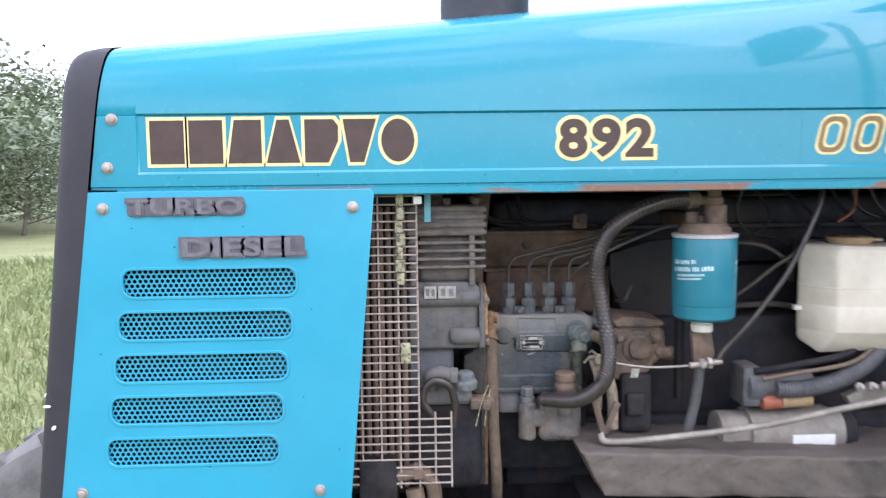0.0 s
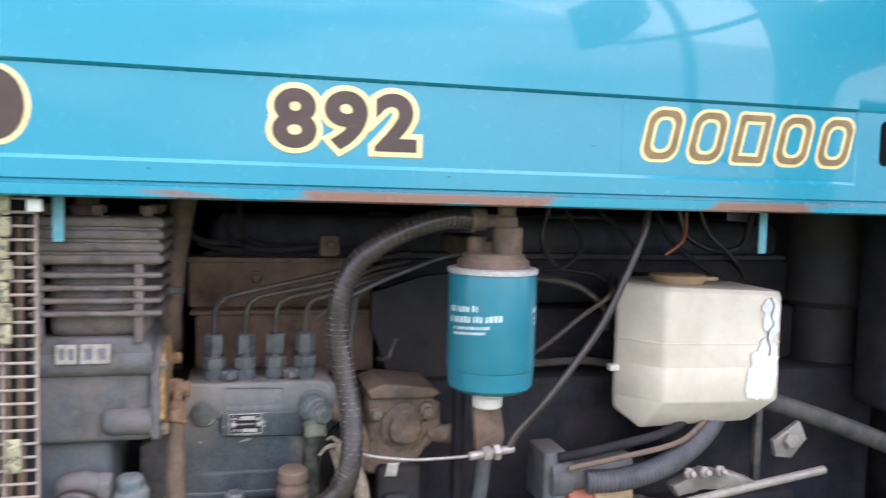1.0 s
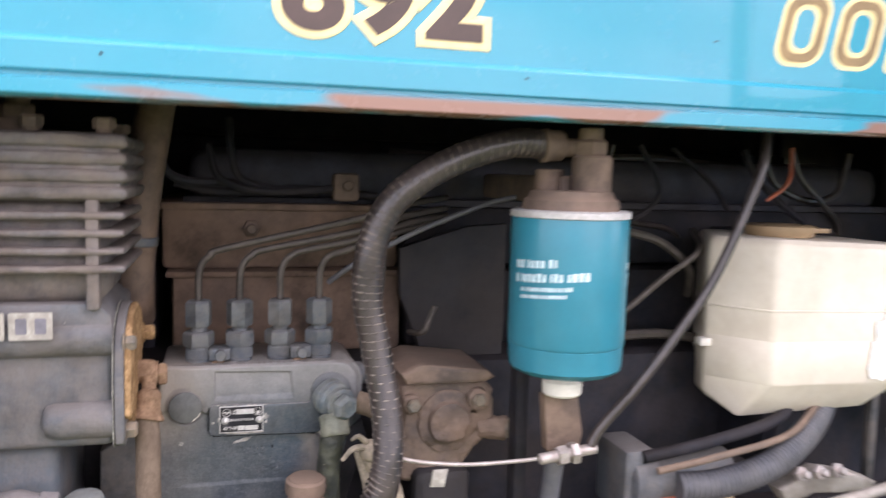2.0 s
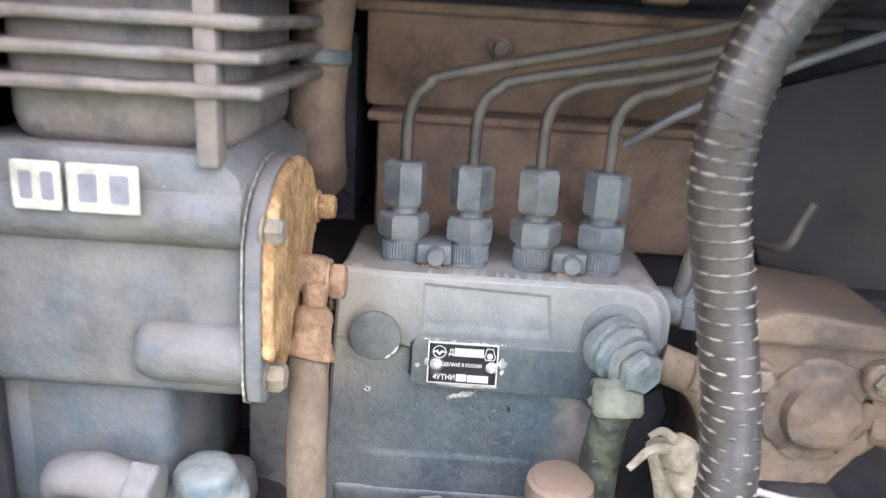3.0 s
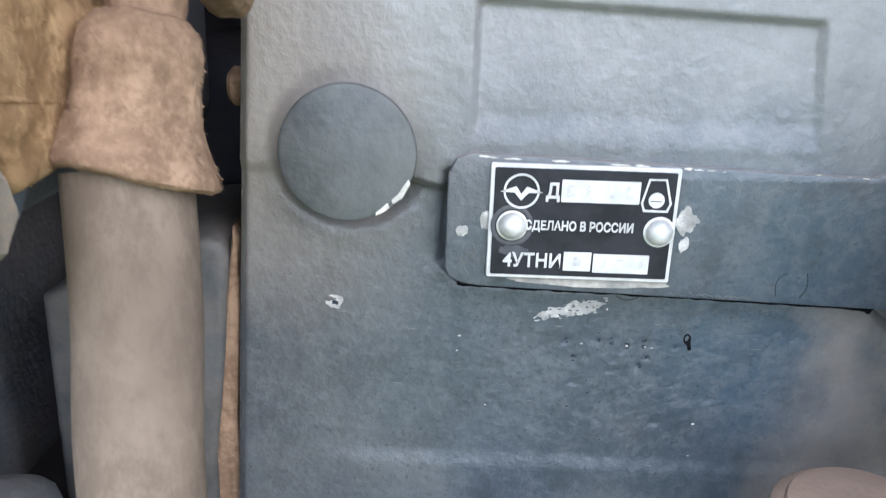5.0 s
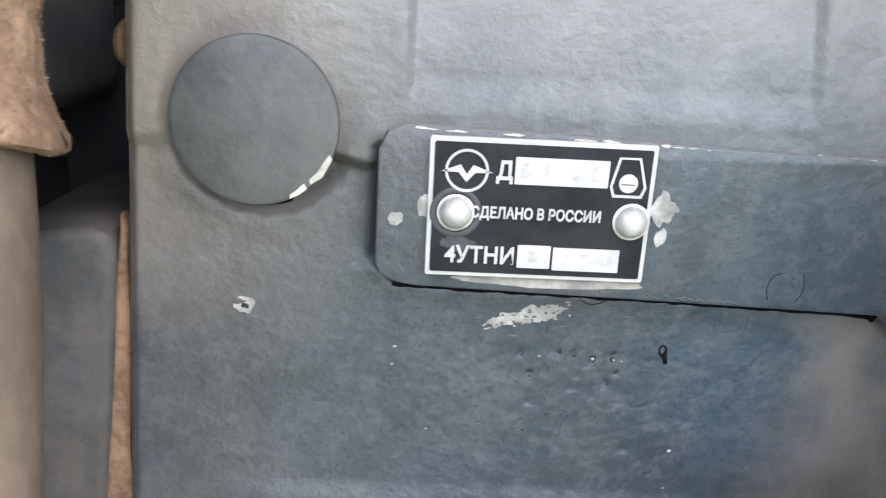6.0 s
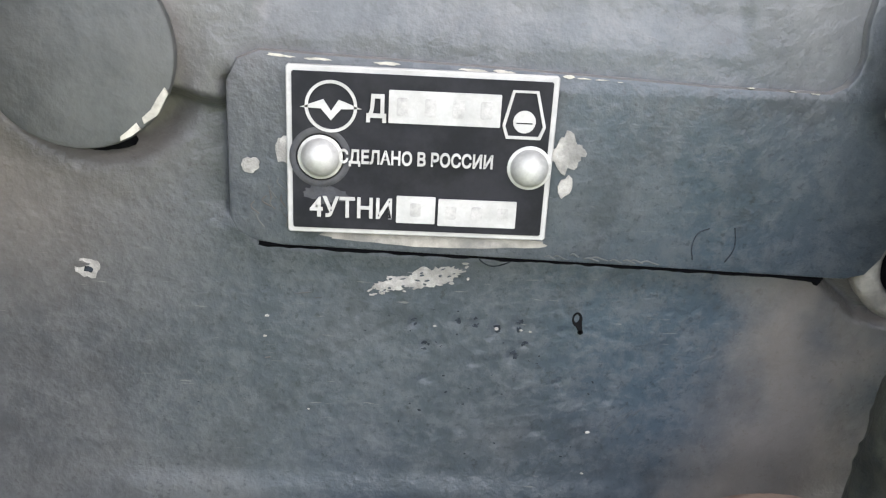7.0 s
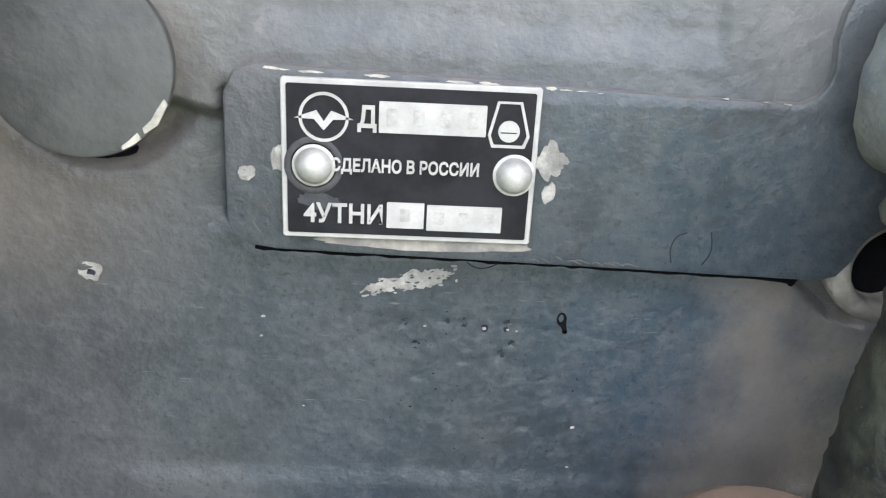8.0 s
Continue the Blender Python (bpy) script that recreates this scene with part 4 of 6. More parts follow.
for x, y in ((-0.05, 1.0), (0.042, 1.0), (-0.05, 1.09), (0.042, 1.09), (-0.004, 0.998)):
    part("head_bolt", join(rod((x, y, 1.476), (0, 0, 1), 0.007, 0.0055), hexagon((x, y, 1.479), (0, 0, 1), 0.008, 0.008)), cast_brown, comp)
part("outlet", join(rod((-0.02, 1.03, 1.474), (0, 0, 1), 0.012, 0.016), hexagon((-0.02, 1.03, 1.484), (0, 0, 1), 0.012, 0.012), tube([(-0.02, 1.03, 1.49), (-0.02, 1.04, 1.505), (-0.025, 1.08, 1.51)], 0.008, 12, 5)), cast_brown, comp, "rusty air outlet")
# crankcase with its ribs and bosses
part("body", join(block(-0.068, 0.0462, CF + 0.0135, 1.135, 1.250, 1.350, 0.006, 3), block(-0.068, 0.006, 1.012, 1.13, 1.14, 1.25, 0.01, 3),
                  prism([(-0.068, 1.3565), (0.036, 1.3565), (0.0455, 1.347), (0.0462, 1.332), (-0.06, 1.332)], CF + 0.008, 1.11, 0.003)), cast_grey, comp)
part("upper_ridge", lumpy(join(lathe((-0.066, CF + 0.0165, 1.3305), (1, 0, 0), [(0.0, 0.008), (0.004, 0.0125), (0.010, 0.0135), (0.1122, 0.0135)], 40), block(-0.066, 0.0462, CF + 0.012, 1.03, 1.322, 1.344, 0.004)), 0.006, 0.0004, 90.0, 21), cast_grey, comp, smooth=60)
part("lower_ridge", lumpy(join(lathe((-0.002, CF + 0.0165, 1.2705), (1, 0, 0), [(0.0, 0.006), (0.003, 0.0118), (0.009, 0.0138), (0.0482, 0.0142)], 40), block(0.006, 0.0462, CF + 0.014, 1.03, 1.2565, 1.284, 0.004)), 0.006, 0.0004, 90.0, 22), cast_grey, comp, smooth=60)
part("shoulder", block(-0.095, -0.05, 1.008, 1.12, 1.17, 1.345, 0.02, 3), cast_grey, comp)
# flange and the dirt-caked end cover that face the pump
def end_outline(grow, spared=False):
    """Outline of the end cover in y and z: straight towards the front, arched above and tapering down behind; spared: cut away round the low bolt."""
    low = [(1.0805, 1.3035), (1.068, 1.2935), (1.0555, 1.2845), (1.043, 1.2770), (1.0295, 1.2675), (1.0195, 1.2570), (1.010, 1.2515), (0.998, 1.2510), (0.9905, 1.2555), (0.9885, 1.2640)]
    arch = [(1.0375 + 0.0475 * math.cos(radians(a)), 1.3145 + 0.0345 * math.sin(radians(a))) for a in range(168, -11, -12)]
    if spared:
        low = low[:5] + [(1.0215, 1.2610)] + [(0.9985 + 0.0125 * math.cos(radians(a)), 1.2605 + 0.0125 * math.sin(radians(a))) for a in range(0, 121, 20)] + [(0.9885, 1.2745)]
    pts = [(0.9885, 1.300)] + arch + low
    cy, cz = 1.035, 1.300
    return [(y + grow * (y - cy) / 0.05, z + grow * (z - cz) / 0.05) for y, z in pts]


turn = Matrix(((0, 1, 0, 0.039), (1, 0, 0, 0), (0, 0, 1, 0), (0, 0, 0, 1)))
bm = prism(end_outline(0.0012), 0.0080, 0.0150, 0.0016, 3)
bm.transform(turn)
part("end_flange", bm, cast_grey, comp)
bm = prism(end_outline(0.0016), 0.0070, 0.0078, 0.0)
bm.transform(turn)
part("gasket", bm, gasket_pale, comp, "thin pale gasket edge")
bm = prism(end_outline(-0.0002, True), 0.0142, 0.0196, 0.0024, 4)
bm.transform(turn)
cover = part("end_cover", lumpy(bm, 0.0022, 0.0006, 300.0, 4), ochre_dust, comp, "ochre dust-covered end cover", smooth=70)
for y, z, r in ((0.9990, 1.2617, 0.0065), (0.9965, 1.3265, 0.0060)):
    part("cover_bolt", lumpy(join(rod((0.0528, y, z), (1, 0, 0), 0.0016, r + 0.0013, 0.0006), hexagon((0.0538, y, z), (1, -0.06, 0), 0.0080, r, 0.0016, 15)), 0.0018, 0.00014, 420.0, 6), bolt_dusty, comp, smooth=35)
part("cover_bolt", lumpy(join(rod((0.057, 1.083, 1.3165), (1, 0, 0), 0.003, 0.0085, 0.0008), hexagon((0.0595, 1.083, 1.3165), (1, 0, 0), 0.0085, 0.0068, 0.0016, 15)), 0.0018, 0.0002, 420.0, 8), ochre_dust, comp, "dirt-caked cover bolt", smooth=45)
for x0, x1 in ((-0.040, -0.021), (-0.0185, 0.009)):
    tagp = part("nameplate", sheet_mesh(round_rect(x0, x1, 1.333, 1.352, 0.001, 2), [], CF - 0.0006, 0.001), worn_plate, comp, "pale worn metal plate")
    for k in range(2):
        w = (x1 - x0) * 0.26
        part("stamped_bar", sheet_mesh(round_rect(x0 + w * (0.6 + 1.7 * k), x0 + w * (1.6 + 1.7 * k), 1.337, 1.348, 0.001, 2), [], CF - 0.0009, 0.0004), badge_light, tagp)
# lower housing, cap and ports
part("lower_housing", block(-0.07, 0.05, 1.0, 1.14, 1.02, 1.165, 0.015, 3), cast_dark, comp)
part("port_flange", lumpy(block(-0.05, 0.034, CF + 0.010, 1.06, 1.160, 1.188, 0.008, 3), 0.006, 0.001, 90.0, 46), cast_grey, comp, smooth=70)
part("filler_cap", lumpy(lathe((0.0235, 1.008, 1.186), (0, -0.1, 1), [(0, 0.0185), (0.010, 0.0188), (0.0125, 0.0176), (0.0140, 0.0156), (0.0160, 0.0148), (0.0215, 0.0145), (0.0245, 0.0134), (0.0262, 0.0108), (0.0270, 0.0060)], 32), 0.004, 0.0009, 110.0, 44), valve_grey, comp, smooth=70)
part("elbow", lumpy(join(tube([(-0.03, 1.0, 1.19), (-0.032, 0.99, 1.21), (-0.015, 0.985, 1.216), (0.0, 0.985, 1.21)], 0.011, 14, 6), hexagon((-0.002, 0.985, 1.211), (1, 0, -0.1), 0.012, 0.014)), 0.004, 0.0006, 130.0, 45), cast_grey, comp, smooth=60)
part("loop_hose", tube([(-0.03, 0.975, 1.15), (-0.045, 0.972, 1.18), (-0.03, 0.97, 1.207), (-0.005, 0.972, 1.2), (0.005, 0.98, 1.17), (0.002, 0.985, 1.13)], 0.006, 12, 6), hose_black, comp, "glossy black rubber hose loop")
part("drain_bracket", join(block(0.03, 0.068, 0.985, 1.02, 1.155, 1.172, 0.004), rod((0.055, 0.985, 1.163), (0, -1, 0), 0.008, 0.007)), cast_brown, comp)
for pts in ([(0.058, 0.985, 1.195), (0.048, 0.984, 1.17), (0.038, 0.985, 1.13)], [(0.062, 0.986, 1.19), (0.056, 0.984, 1.165), (0.052, 0.986, 1.13)]):
    part("straw", tube(pts, 0.0009, 6, 4), strap_yellow, comp)

# ---- oil feed line of the compressor ----
feed = thing("oil_line", (0.066, 1.035, 0.98), "dusty tan rubber oil line with a rusty union", "oil line")
BX, BY = 0.0672, 1.031
banjo = part("banjo", lumpy(join(lathe((0.0517, BY + 0.013, 1.2935), (1, 0, 0), [(0, 0.008), (0.004, 0.0088), (0.0105, 0.0094), (0.017, 0.0088), (0.0195, 0.0078)], 28),
                   lathe((BX - 0.0002, BY + 0.0075, 1.290), (-0.02, -0.45, -1), [(0, 0.0066), (0.006, 0.0056), (0.014, 0.0054)], 22)), 0.0013, 0.00026, 320.0, 1), rust_pink, feed, smooth=75)
part("banjo_bolt", lumpy(join(hexagon((0.0729, BY + 0.013, 1.2905), (1, 0, 0), 0.0068, 0.0092, 0.0015, 10), rod((0.0709, BY + 0.013, 1.2925), (1, 0, 0), 0.002, 0.0085, 0.0004)), 0.0016, 0.00022, 450.0, 3), rust_pink, feed, smooth=45)
bell = lathe((0, 0, 0), (0, 0, 1), [(0, 0.0050), (0.0006, 0.0066), (0.0026, 0.0084), (0.0054, 0.0093), (0.0100, 0.0091), (0.0145, 0.0093), (0.0178, 0.0104), (0.0200, 0.0118), (0.0216, 0.0121), (0.0224, 0.0112), (0.0218, 0.0093)], 48)
for v in bell.verts:
    # faint flats of the hexagon under the caked dust
    flat = 1 - 0.035 * (1 + math.cos(6 * math.atan2(v.co.y, v.co.x) + 0.6)) * max(0.0, min(1.0, (0.016 - v.co.z) / 0.004, v.co.z / 0.003))
    v.co.x, v.co.y = v.co.x * flat, v.co.y * flat
bell.transform(Matrix.Translation((BX + 0.0004, BY + 0.0008, 1.2822)) @ rot_to((-0.085, -0.22, -1)))
for v in bell.verts:
    # the flared rim hangs lower and wider towards the pump
    down = max(0.0, min(1.0, (1.2822 - v.co.z - 0.0130) / 0.006))
    off = max(0.0, v.co.x - (BX - 0.0012)) / 0.012
    v.co.x, v.co.z = v.co.x + 0.0005 * off * down, v.co.z - 0.0022 * off * down
union = part("union", lumpy(bell, 0.0011, 0.0003, 300.0, 2), rust_pink, feed, smooth=60)
part("hose", tube([(BX - 0.0018, BY - 0.0045, 1.2605), (0.0670, 1.0215, 1.24), (0.0672, 1.0165, 1.215), (0.0680, 1.0155, 1.17), (0.070, 1.02, 1.10), (0.075, 1.03, 1.03), (0.077, 1.05, 0.98)], 0.0092, 26, 8), hose_tan, feed)


def fuzz(bm, count, length, seed, keep):
    """Short dust fibres that stand off a caked surface."""
    r = random.Random(seed)
    bm = bm.copy()
    bmesh.ops.triangulate(bm, faces=bm.faces[:])
    bm.normal_update()
    faces = [f for f in bm.faces if keep(f.calc_center_median(), f.normal)]
    reach = np.cumsum([f.calc_area() for f in faces]).tolist()
    out = bmesh.new()
    for f in r.choices(faces, cum_weights=reach, k=count):
        u, v = sorted((r.random(), r.random()))
        p = f.verts[0].co * u + f.verts[1].co * (v - u) + f.verts[2].co * (1 - v)
        side = f.normal.cross(Vector((r.uniform(-1, 1), r.uniform(-1, 1), r.uniform(-1, 1)))).normalized()
        tip = p + (f.normal + side * r.uniform(0.2, 1.6)).normalized() * length * r.uniform(0.4, 1.3)
        wide = f.normal.cross(side).normalized() * 0.00007
        out.faces.new([out.verts.new(q) for q in (p - wide, p + wide, tip)])
    bm.free()
    return out


for source, count, length, seed, loose in ((cover, 5200, 0.0011, 71, ochre_dust), (union, 2600, 0.0005, 72, rust_pink), (banjo, 1200, 0.0004, 73, rust_pink)):
    src = bmesh.new()
    src.from_mesh(source.data)
    tagged(part("dust_fuzz", fuzz(src, count, length, seed, lambda c, nrm: nrm.x > -0.2 or nrm.y < 0.2), loose, source, smooth=0), kind="stuff")
    src.free()
mount = thing("pump_flange", (0.05, 1.08, 1.0), "dusty grey mounting flange with a rusty edge beside the pump", "flange")
part("flange_plate", prism([(0.046, 1.2345), (0.0625, 1.2362), (0.0652, 1.2350), (0.0662, 1.232), (0.0645, 1.210), (0.0612, 1.185), (0.060, 1.0), (0.022, 1.0), (0.026, 1.222), (0.040, 1.230)], 1.069, 1.12, 0.002, 3), flange_slate, mount)
part("rusty_edge", lumpy(prism([(0.0672, 1.2385), (0.0682, 1.2365), (0.0676, 1.215), (0.0662, 1.194), (0.0645, 1.0), (0.058, 1.0), (0.060, 1.18)], 1.0705, 1.118, 0.0008), 0.006, 0.0003, 300.0, 5), rust_pink, mount, "rust-red plate edge")
part("spacer", rod((0.0665, 1.078, 1.2665), (1, 0, 0), 0.004, 0.004), rust_pink, mount)

# ---- upright coolant pipe between compressor and engine ----
riser = thing("coolant_pipe", (0.05, 1.13, 1.318), "dusty brown rubber coolant pipe rising to the hood", "pipe")
part("pipe", tube([(0.047, 1.150, 1.318), (0.048, 1.135, 1.335), (0.049, 1.127, 1.37), (0.056, 1.13, 1.44), (0.068, 1.15, 1.52)], 0.0165, 18, 6), cast_brown, riser)
part("clip", lathe((0.05, 1.125, 1.385), (0.05, 0, 1), [(0, 0.0172), (0.001, 0.0182), (0.007, 0.0182), (0.008, 0.0172)], 20), steel_grey, riser)

# ---- fuel injection pump ----
pump = thing("injection_pump", (0.155, 1.12, 1.14), "grey-painted diesel injection pump with riveted maker's plate", "injection pump")
PF, PY = 1.067, 1.06
PX0, PX1, PT = 0.0718, 0.2400, 1.2905


def ease(v, lo, hi):
    u = np.clip((v - lo) / (hi - lo), 0.0, 1.0)
    return u * u * (3 - 2 * u)


PLUG_X, PLUG_Z = 0.0925, 1.2570
EX, EZ = 0.2114, 1.2314
VX, VZ = 0.2122, 1.2645
# where the pad's lower side and end meet the casting
FOOT = [(0.1117, 1.2530), (0.1114, 1.2345), (0.1150, 1.2308), (0.1700, 1.2298), (0.1985, 1.2290), (0.2020, 1.2258), (0.2070, 1.2218), (0.2130, 1.2205)]
STAMPS = ((0.1375, 1.2173), (0.1395, 1.2133), (0.1420, 1.2136), (0.1442, 1.2174), (0.1472, 1.2176), (0.1478, 1.2136), (0.1505, 1.2168), (0.1535, 1.2173), (0.1550, 1.2140), (0.1532, 1.2118))


def pump_face(x, z):
    """How the cast front swells and sinks: a shelf above the pad, a sunken field, a soft ledge below, grooves round pad and plug."""
    y = np.full_like(x, PF)
    shelf = np.interp(x, [0.098, 0.112, 0.2], [1.2526, 1.2497, 1.2490])
    y -= 0.0045 * ease(z, shelf - 0.0018, shelf + 0.0014) * (0.25 + 0.75 * ease(x, 0.078, 0.102))
    top = 1.2862 - (x - 0.1155) * 0.036
    right = 0.1774 + (1.2836 - z) * 0.12
    sunk = ease(x, 0.1150, 0.1170) * (1 - ease(x, right - 0.0010, right + 0.0014)) * (0.5 * ease(z, 1.2590, 1.2655) + 0.5 * ease(z, 1.262, 1.282)) * (1 - ease(z, top - 0.0020, top))
    y += 0.0021 * sunk
    y -= 0.0008 * (1 - ease(z, 1.1858, 1.1905)) * ease(x, 0.083, 0.096)
    near = np.full_like(x, 1.0)
    for (ax, az), (bx, bz) in zip(FOOT, FOOT[1:]):
        dx, dz = bx - ax, bz - az
        u = np.clip(((x - ax) * dx + (z - az) * dz) / (dx * dx + dz * dz), 0.0, 1.0)
        near = np.minimum(near, np.hypot(x - ax - u * dx, z - az - u * dz))
    y += 0.0026 * np.exp(-(near / 0.0011) ** 2)
    y += 0.0007 * np.exp(-((x - 0.1095) / 0.0026) ** 2) * ease(z, 1.230, 1.236) * (1 - ease(z, 1.250, 1.257))
    px, pz = x - PLUG_X, z - PLUG_Z
    low = 0.5 - 0.5 * (px * 0.6 + pz * 0.8) / (np.hypot(px, pz) + 1e-6)
    y += 0.0034 * low * np.exp(-((np.hypot(px, pz) - 0.0134) / 0.0022) ** 2)
    y += 0.0068 * (1 - ease(np.hypot(x - EX, z - EZ), 0.0056, 0.0064))
    for sx, sz in STAMPS:
        y += 0.00028 * np.exp(-(((x - sx) / 0.0007) ** 2 + ((z - sz) / 0.0009) ** 2))
    return y


def face_y(x, z):
    return float(pump_face(np.array([x]), np.array([z]))[0])


def pump_housing():
    """The cast housing: an uneven front over a plain body, with a stepped sole below and a rounded far shoulder."""
    outline = [(PX0 + 0.0008, PT - 0.007), (PX0 + 0.0016, PT - 0.0022), (PX0 + 0.004, PT - 0.0002), (PX1 - 0.016, PT - 0.001)]
    for k in range(1, 7):
        a = radians(90 - 15 * k)
        outline.append((PX1 - 0.016 + 0.016 * math.cos(a), PT - 0.017 + 0.016 * math.sin(a)))
    outline += [(PX1, 1.225), (PX1 - 0.010, 1.205), (PX1 - 0.012, 1.156), (PX0 - 0.0058, 1.156), (PX0 - 0.0041, 1.19)]
    nu, nv = 400, 320
    zs = np.linspace(1.157, PT, nv)
    lo = np.interp(zs, [1.156, 1.19, PT - 0.007, PT - 0.0022, PT], [PX0 - 0.0068, PX0 - 0.0050, PX0 + 0.0004, PX0 + 0.0012, PX0 + 0.0026])
    hi = np.interp(zs, [1.156, 1.205, 1.225, PT - 0.017, PT - 0.009, PT - 0.003, PT], [PX1 - 0.012, PX1 - 0.010, PX1, PX1, PX1 - 0.0022, PX1 - 0.008, PX1 - 0.016])
    u = np.linspace(0, 1, nu)
    x = lo[:, None] + u[None, :] * (hi - lo)[:, None]
    z = np.repeat(zs[:, None], nu, 1)
    y = pump_face(x, z)
    y += 0.0018 * (1 - ease(x - lo[:, None], 0, 0.0026)) ** 2 + 0.0020 * (1 - ease(PT - z, 0, 0.0028)) ** 2 + 0.0060 * (1 - ease(hi[:, None] - x, 0, 0.0105)) ** 2
    rough = ease(x, 0.10, 0.13) * (1 - ease(x, 0.165, 0.19)) * ease(z, 1.190, 1.197) * (1 - ease(z, 1.219, 1.225))
    verts = []
    for a, b, c, w in zip(x.ravel(), y.ravel(), z.ravel(), rough.ravel()):
        q = Vector((a, 0.0, c))
        n = noise.noise(q * 120.0) * 0.00012 + noise.noise(q * 420.0) * (0.00005 + 0.00004 * w) + noise.noise(q * 900.0) * (0.00002 + 0.00007 * w)
        pit = noise.noise(q * 330.0 + Vector((7.0, 3.0, 1.0)))
        verts.append((a, b + n + (0.00070 * (pit - 0.36) * w if pit > 0.36 else 0.0), c))
    faces = [(r * nu + k, r * nu + k + 1, (r + 1) * nu + k + 1, (r + 1) * nu + k) for r in range(nv - 1) for k in range(nu - 1)]
    rim = list(range(nu)) + [r * nu + nu - 1 for r in range(1, nv)] + [(nv - 1) * nu + k for k in range(nu - 2, -1, -1)] + [r * nu for r in range(nv - 2, 0, -1)]
    first = len(verts)
    verts += [(verts[k][0], PF + 0.0090, verts[k][2]) for k in rim]
    faces += [(rim[k], rim[(k + 1) % len(rim)], first + (k + 1) % len(rim), first + k) for k in range(len(rim))]
    me = bpy.data.meshes.new("temporary")
    me.from_pydata(verts, [], faces)
    bm = bmesh.new()
    bm.from_mesh(me)
    bpy.data.meshes.remove(me)
    add_to(bm, prism([(a * 0.999 + 0.00015, c) for a, c in outline], PF + 0.0078, 1.15, 0.001))
    add_to(bm, block(PX0 - 0.001, PX1 - 0.024, PF - 0.0018, PF + 0.02, 1.156, 1.168, 0.004, 4))
    return bm


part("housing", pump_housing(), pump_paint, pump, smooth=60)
pad_pts = [(0.1120, 1.2350), (0.1121, 1.2535), (0.1134, 1.2562), (0.1160, 1.2573), (0.150, 1.2563), (0.176, 1.2553), (0.1920, 1.2551), (0.1942, 1.2562), (0.1955, 1.2580), (0.1961, 1.2606)]
pad_pts += [(VX + 0.0166 * math.cos(radians(a)), VZ + 0.0166 * math.sin(radians(a))) for a in range(180, -60, -12)]
pad_pts += [(EX + 0.0076 * math.cos(radians(a)), EZ + 0.0076 * math.sin(radians(a))) for a in range(20, 171, 15)]
pad_pts += [(0.2022, 1.2304), (0.1996, 1.2297), (0.1700, 1.2305), (0.1185, 1.2318), (0.1150, 1.2323), (0.1128, 1.2334)]
pad_core = [(a * 0.966 + 0.0052, c * 0.86 + 0.1753) for a, c in pad_pts]
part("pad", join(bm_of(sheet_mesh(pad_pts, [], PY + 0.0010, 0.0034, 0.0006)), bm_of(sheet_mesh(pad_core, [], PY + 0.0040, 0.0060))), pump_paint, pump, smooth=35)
part("ear_ring", lumpy(lathe((EX, PY + 0.0012, EZ), (0, 1, 0), [(0.0052, 0.0090), (0.0018, 0.0095), (0.0006, 0.0090), (0.0001, 0.0082), (0.0000, 0.0072), (0.0004, 0.0064), (0.0016, 0.0059), (0.0066, 0.0056), (0.0066, 0.0080)], 56, True), 0.0016, 0.00012, 260.0, 21), worn_rim, pump, "bare worn rim of a bolt hole", smooth=60)
# bore walls painted black to stand for the shade inside the hole
part("ear_bore", lathe((EX, PF - 0.0012, EZ), (0, 1, 0), [(0, 0.0062), (0, 0.0056), (0.0074, 0.0054), (0.0074, 0.0001), (0.0076, 0.0001), (0.0076, 0.0062)], 32), shade_black, pump, "bore painted black for its depth")
part("plug", lathe((PLUG_X, PF, PLUG_Z), (0, -1, 0), [(-0.001, 0.0114), (0.0035, 0.0118), (0.0048, 0.0128), (0.0062, 0.0131), (0.0068, 0.0129), (0.0072, 0.0122)], 56), pump_dark, pump, "round grey cover plug")
part("plug_chip", sheet_mesh([(0.1012, 1.2478), (0.1030, 1.2490), (0.1045, 1.2518), (0.1041, 1.2526), (0.1031, 1.2512), (0.1022, 1.2497), (0.1010, 1.2486)], [], PF - 0.0074, 0.0006), plug_bare, pump)
part("plug_chip", sheet_mesh([(0.0980, 1.2454), (0.0994, 1.2461), (0.1006, 1.2470), (0.1002, 1.2479), (0.0990, 1.2468), (0.0980, 1.2460)], [], PF - 0.0074, 0.0006), plug_bare, pump)
# worn spots and marks on the housing
def ragged(cx, cz, rx, rz, k, seed, jag=0.35, tilt=0.0):
    r = random.Random(seed)
    out, pull = [], 1.0
    for i in range(k):
        pull = 0.45 * pull + 0.55 * r.uniform(1 - 1.5 * jag, 1.1)
        u = rx * math.cos(2 * math.pi * i / k) * (0.5 + 0.5 * pull)
        v = rz * math.sin(2 * math.pi * i / k) * max(0.2, pull)
        out.append((cx + u * math.cos(tilt) - v * math.sin(tilt), cz + u * math.sin(tilt) + v * math.cos(tilt)))
    return out


